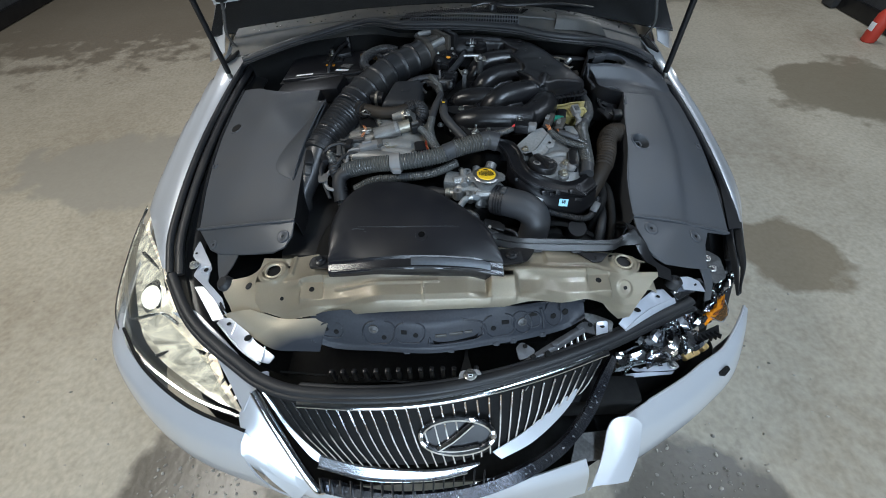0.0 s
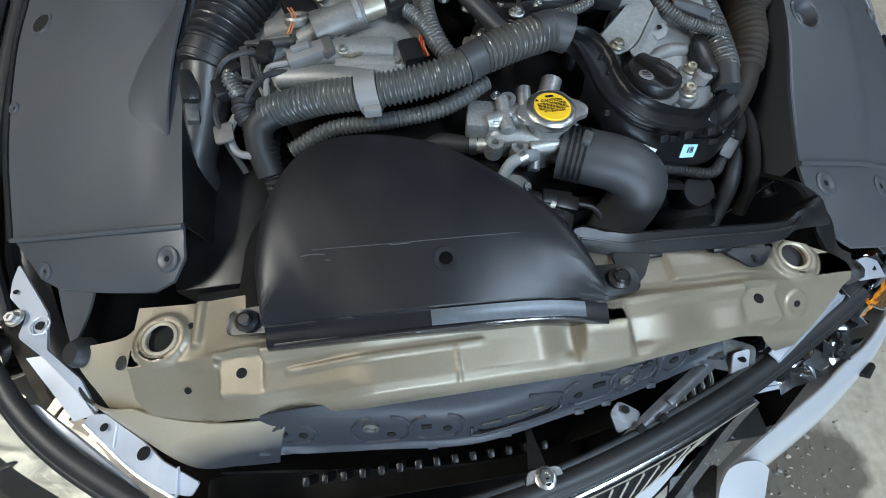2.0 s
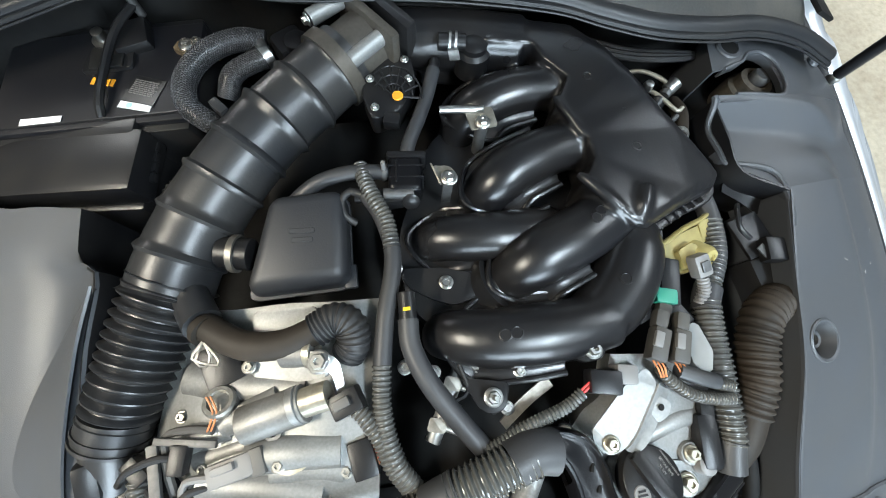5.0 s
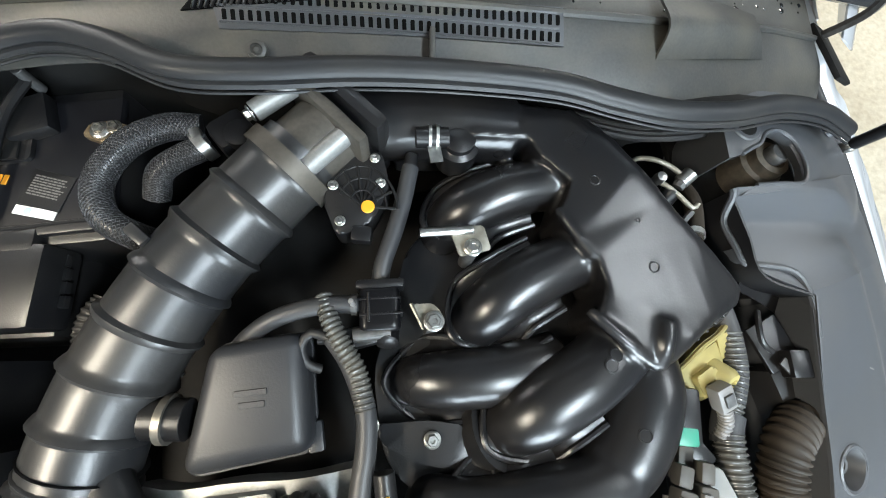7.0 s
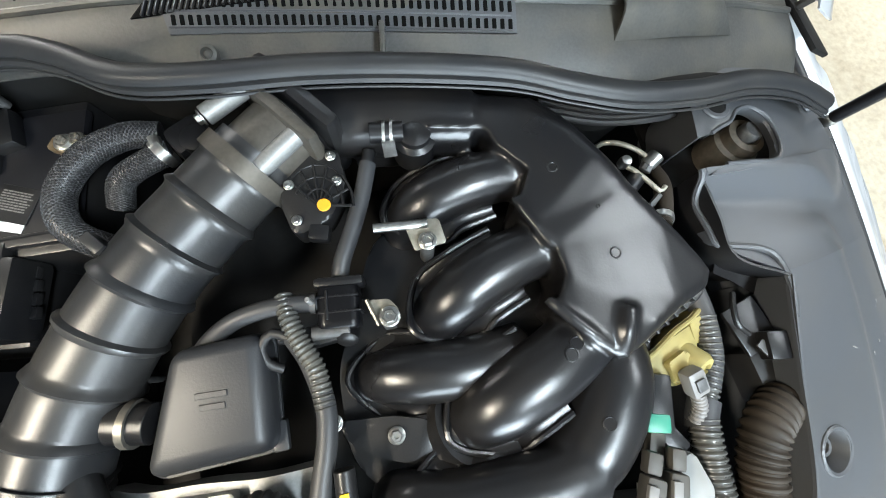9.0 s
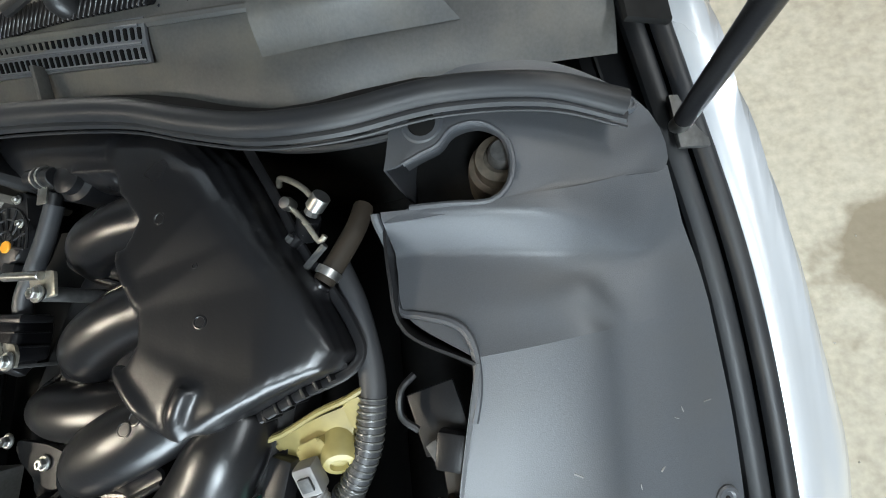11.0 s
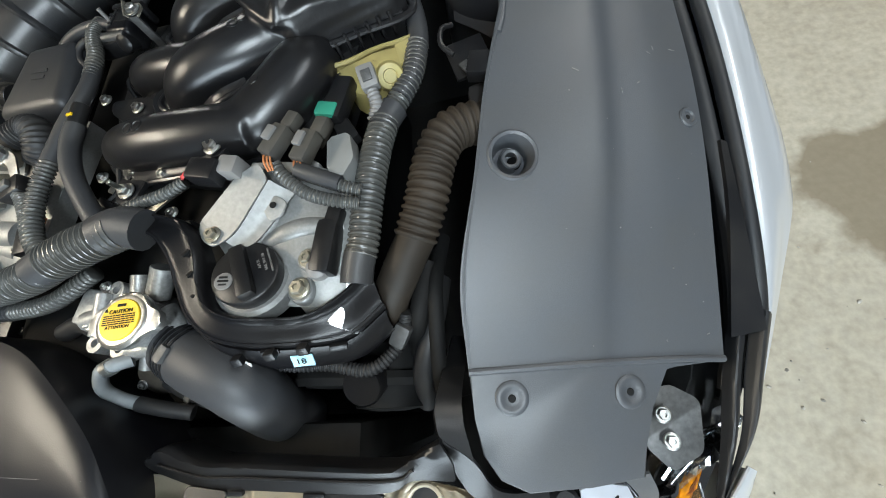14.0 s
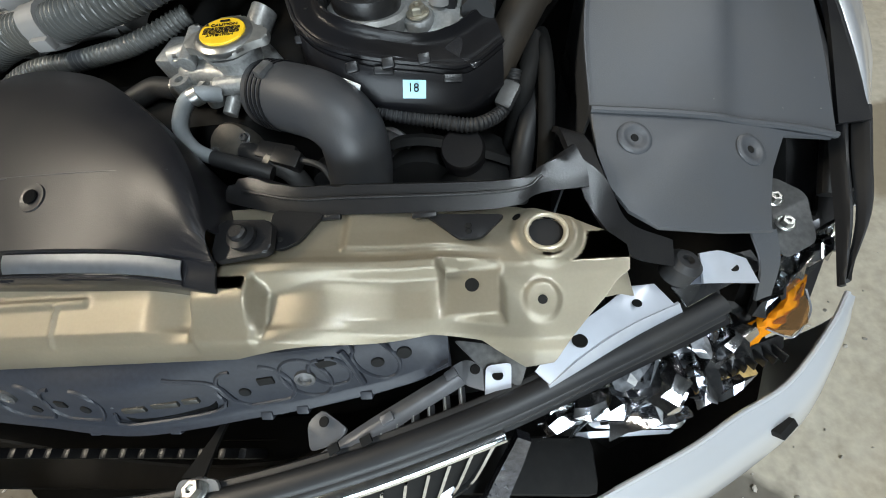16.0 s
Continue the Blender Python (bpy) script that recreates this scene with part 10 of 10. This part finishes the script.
part("bar", sheet([[(0.125, -0.211, 0.632), (0.206, -0.161, 0.640), (0.258, -0.132, 0.643), (0.304, -0.107, 0.645)], [(0.136, -0.213, 0.636), (0.217, -0.167, 0.645), (0.270, -0.138, 0.648), (0.315, -0.113, 0.650)], [(0.145, -0.221, 0.630), (0.227, -0.175, 0.638), (0.278, -0.145, 0.641), (0.323, -0.120, 0.643)]], 22, 5, 0.006), BARGREY, tbar, angle=40)
part("end_plate", slab([(0.302, -0.105, 0.646), (0.323, -0.094, 0.647), (0.357, -0.108, 0.644), (0.367, -0.122, 0.640), (0.348, -0.129, 0.640), (0.323, -0.122, 0.643)], 0.004, 0.0015, round_corners=0.006), BARGREY, tbar)
part("hole", disc(0.0055, 0.001, (0.333, -0.106, 0.649)), DARK, tbar)
part("arm", slab([(0.165, -0.144, 0.648), (0.149, -0.158, 0.646), (0.154, -0.186, 0.640), (0.181, -0.178, 0.640), (0.195, -0.164, 0.642)], 0.004, 0.0015, round_corners=0.006), BARGREY, tbar)
part("hole", disc(0.0055, 0.001, (0.170, -0.157, 0.651)), DARK, tbar)
part("clip_window", block((0.012, 0.009, 0.004), (0.184, -0.183, 0.650), (0, 0, 28), 0.001), DARK, tbar)
part("clip_window", block((0.012, 0.009, 0.004), (0.218, -0.175, 0.650), (0, 0, 28), 0.001), DARK, tbar)
part("rib_block", block((0.014, 0.010, 0.006), (0.307, -0.111, 0.650), (0, 0, 28), 0.002), BARGREY, tbar)
part("rib_block", block((0.014, 0.010, 0.006), (0.239, -0.154, 0.650), (0, 0, 28), 0.002), BARGREY, tbar)
FIRST, LAST = [(0.316, -0.122, 0.640), (0.313, -0.148, 0.630), (0.278, -0.181, 0.612)], [(0.197, -0.186, 0.640), (0.193, -0.211, 0.630), (0.162, -0.246, 0.612)]
for i in range(8):
    a, b, c = [Vector(p).lerp(Vector(q), i / 7) for p, q in zip(FIRST, LAST)]
    d = Vector((0.0035, 0.0015, 0.0))
    slat = part("slat", sheet([[a, b, c], [a + d - Vector((0, 0, 0.016)), b + d - Vector((0, 0, 0.016)), c + d - Vector((0, 0, 0.016))]], 8, 2, 0.003), BARGREY, tbar)
    part("edge", tube([a + Vector((0, 0, 0.001)), b + Vector((0, 0, 0.001)), c + Vector((0, 0, 0.001))], 0.0012, 6), STEEL, slat)
end_strip = thing("loose_seal_end", "black rubber seal end hanging over the wing gap", "seal")
part("inner_rib", sheet([[(0.783, 0.19, 0.668), (0.762, 0.12, 0.660), (0.747, 0.05, 0.648), (0.728, -0.025, 0.634)], [(0.794, 0.19, 0.682), (0.772, 0.12, 0.674), (0.756, 0.05, 0.661), (0.731, -0.026, 0.641)], [(0.806, 0.19, 0.668), (0.784, 0.12, 0.658), (0.766, 0.05, 0.647), (0.735, -0.026, 0.634)]], 20, 10, 0.005), SEAL, end_strip)
part("outer_rib", sheet([[(0.809, 0.19, 0.668), (0.787, 0.12, 0.658), (0.769, 0.05, 0.647), (0.736, -0.020, 0.634)], [(0.821, 0.187, 0.680), (0.800, 0.12, 0.670), (0.780, 0.053, 0.656), (0.739, -0.018, 0.639)], [(0.833, 0.185, 0.664), (0.812, 0.12, 0.652), (0.790, 0.055, 0.640), (0.743, -0.016, 0.630)]], 20, 10, 0.005), SEAL, end_strip)
hang = thing("plastic_tab", "torn grey plastic tongue of the side cover", "tab")
part("tongue", sheet([[(0.622, 0.012, 0.700), (0.640, -0.010, 0.668), (0.648, -0.035, 0.625)], [(0.650, 0.018, 0.695), (0.662, -0.005, 0.665), (0.668, -0.028, 0.622)]], 10, 4, 0.003), COVER, hang)
stop = thing("rubber_stop", "round black rubber bump stop on the panel corner", "bump stop")
part("stop", lathe([(0.018, -0.02), (0.018, 0.0), (0.012, 0.006), (0.006, 0.006), (0.005, 0.0)], (0.556, -0.012, 0.690), (-10, 15, 0)), RUBBER, stop)
clips = thing("wing_bracket", "bare metal wing bracket with bolts", "bracket", "front brackets")
part("plate", slab([(0.66, 0.095, 0.660), (0.70, 0.11, 0.655), (0.735, 0.09, 0.645), (0.73, 0.03, 0.635), (0.69, 0.01, 0.640), (0.66, 0.04, 0.650)], 0.004, 0.0015, round_corners=0.008), DULL, clips)
for at in ((0.685, 0.075, 0.660), (0.690, 0.045, 0.655)):
    bolt(at, clips, 0.007)
part("flange", sheet([[(0.575, 0.00, 0.685), (0.60, 0.005, 0.678), (0.63, 0.0, 0.665)], [(0.575, -0.03, 0.675), (0.60, -0.028, 0.668), (0.64, -0.025, 0.655)]], 8, 4, 0.003), SILVER, clips)

# ---- between the valve covers ----
rail = thing("fuel_rail", "cast fuel rail with injector plugs between the covers", "fuel rail")
part("rail", rod((0.010, 0.310, 0.852), (0.085, 0.440, 0.858), 0.009, 12), ALU, rail)
for k in range(3):
    a = Vector((0.010, 0.310, 0.852)).lerp(Vector((0.085, 0.440, 0.858)), 0.15 + 0.32 * k)
    part("injector", rod(a + Vector((0.0, 0, 0.004)), a + Vector((0.028, -0.016, -0.012)), 0.007, 12), DIRTY, rail)
    part("injector_plug", block((0.022, 0.016, 0.016), a + Vector((0.014, 0.014, 0.010)), (0, 10, -30), 0.003), BLACK, rail)
    part("bracket", slab([tuple(a + Vector(v)) for v in ((-0.016, -0.006, 0.010), (0.004, -0.012, 0.010), (0.010, 0.002, 0.010), (-0.010, 0.008, 0.010))], 0.003, 0.001, round_corners=0.003), DIRTY, rail)
    part("wire", tube([a + Vector((0.018, 0.020, 0.014)), a + Vector((0.036, 0.030, 0.020)), a + Vector((0.030, 0.060, 0.022))], 0.0025, 6), RUBBER, rail)
for at in ((0.035, 0.335, 0.866), (0.070, 0.385, 0.868), (0.098, 0.335, 0.872), (0.120, 0.372, 0.874), (0.022, 0.385, 0.868), (0.142, 0.318, 0.870)):
    bolt(at, rail, 0.0055)
part("stay", sheet([[(0.088, 0.322, 0.868), (0.120, 0.345, 0.870), (0.150, 0.362, 0.872)], [(0.094, 0.312, 0.866), (0.126, 0.334, 0.869), (0.156, 0.350, 0.871)]], 8, 3, 0.003), DIRTY, rail)

# ---- thermostat corner below the filler ----
thermo = thing("thermostat_housing", "grimy cast thermostat housing below the filler neck", "housing")
part("body", lathe([(0.030, -0.05), (0.032, 0.0), (0.026, 0.012), (0.012, 0.016)], (0.055, 0.150, 0.752), (40, 0, 0), 22), THROTTLE, thermo)
part("elbow", tube([(0.070, 0.140, 0.752), (0.100, 0.125, 0.750), (0.128, 0.112, 0.735), (0.136, 0.104, 0.70)], 0.013, 12), RUBBER, thermo)
part("plug", block((0.034, 0.022, 0.020), (0.128, 0.120, 0.752), (10, 10, -15), 0.004), BLACK, thermo)
part("clip", tube([(0.104, 0.124, 0.750), (0.110, 0.120, 0.748)], 0.0150, 14), DIRTY, thermo)
part("wire", tube([(0.144, 0.118, 0.752), (0.170, 0.108, 0.748), (0.186, 0.088, 0.730)], 0.004, 8), RUBBER, thermo)
for at in ((0.036, 0.135, 0.760), (0.075, 0.148, 0.766), (0.110, 0.135, 0.756)):
    bolt(at, thermo, 0.005, (30, 0, 0), DULL)

# ---- wires and plugs beside the left cover ----
side_wire = thing("harness_branch", "black harness branch with plugs beside the air pipe", "wiring loom", "looms")
for pts, r in (([(-0.318, 0.300, 0.846), (-0.325, 0.262, 0.842), (-0.316, 0.228, 0.826), (-0.300, 0.196, 0.800)], 0.0045), ([(-0.332, 0.318, 0.842), (-0.310, 0.332, 0.862), (-0.280, 0.340, 0.866), (-0.256, 0.336, 0.862)], 0.004), ([(-0.300, 0.312, 0.850), (-0.278, 0.296, 0.860), (-0.252, 0.288, 0.856)], 0.0035)):
    part("wire", tube(pts, r, 8), RUBBER, side_wire)
for at, t in (((-0.318, 0.296, 0.848), 20), ((-0.256, 0.336, 0.866), -10), ((-0.306, 0.330, 0.852), 40)):
    part("plug", block((0.018, 0.030, 0.016), at, (0, 0, t), 0.003), BLACK, side_wire)
part("hanger", slab([(-0.330, 0.246, 0.838), (-0.306, 0.250, 0.840), (-0.302, 0.222, 0.836), (-0.326, 0.220, 0.834)], 0.003, 0.001, round_corners=0.004), DULL, side_wire)

# ---- pebbles on the wet concrete ----
def pebble_mesh():
    rng = random.Random(31)
    bm = bmesh.new()
    for cx_, cy_, sx, sy, n in ((-0.86, -0.30, 0.11, 0.09, 130), (0.80, -0.34, 0.12, 0.08, 120), (-1.35, 0.1, 0.22, 0.5, 40), (1.25, 0.05, 0.18, 0.4, 40)):
        for _ in range(n):
            r = 0.0030 + 0.0065 * rng.random() ** 2.2
            m = Matrix.Translation((rng.gauss(cx_, sx), rng.gauss(cy_, sy), r * 0.3)) @ Euler((rng.random() * 3, rng.random() * 3, rng.random() * 3)).to_matrix().to_4x4() @ Matrix.Diagonal((r, r * rng.uniform(0.5, 0.9), r * 0.5, 1))
            bmesh.ops.create_icosphere(bm, subdivisions=1, radius=1, matrix=m)
    return bm


tagged(part("gravel", pebble_mesh(), material("pale_gravel", (0.50, 0.45, 0.38), 0.7, grain=0.3, scale=50, second=(0.20, 0.185, 0.16), patch=12), smooth=False), "scattered pale gravel on the concrete floor", "gravel", kind="stuff")
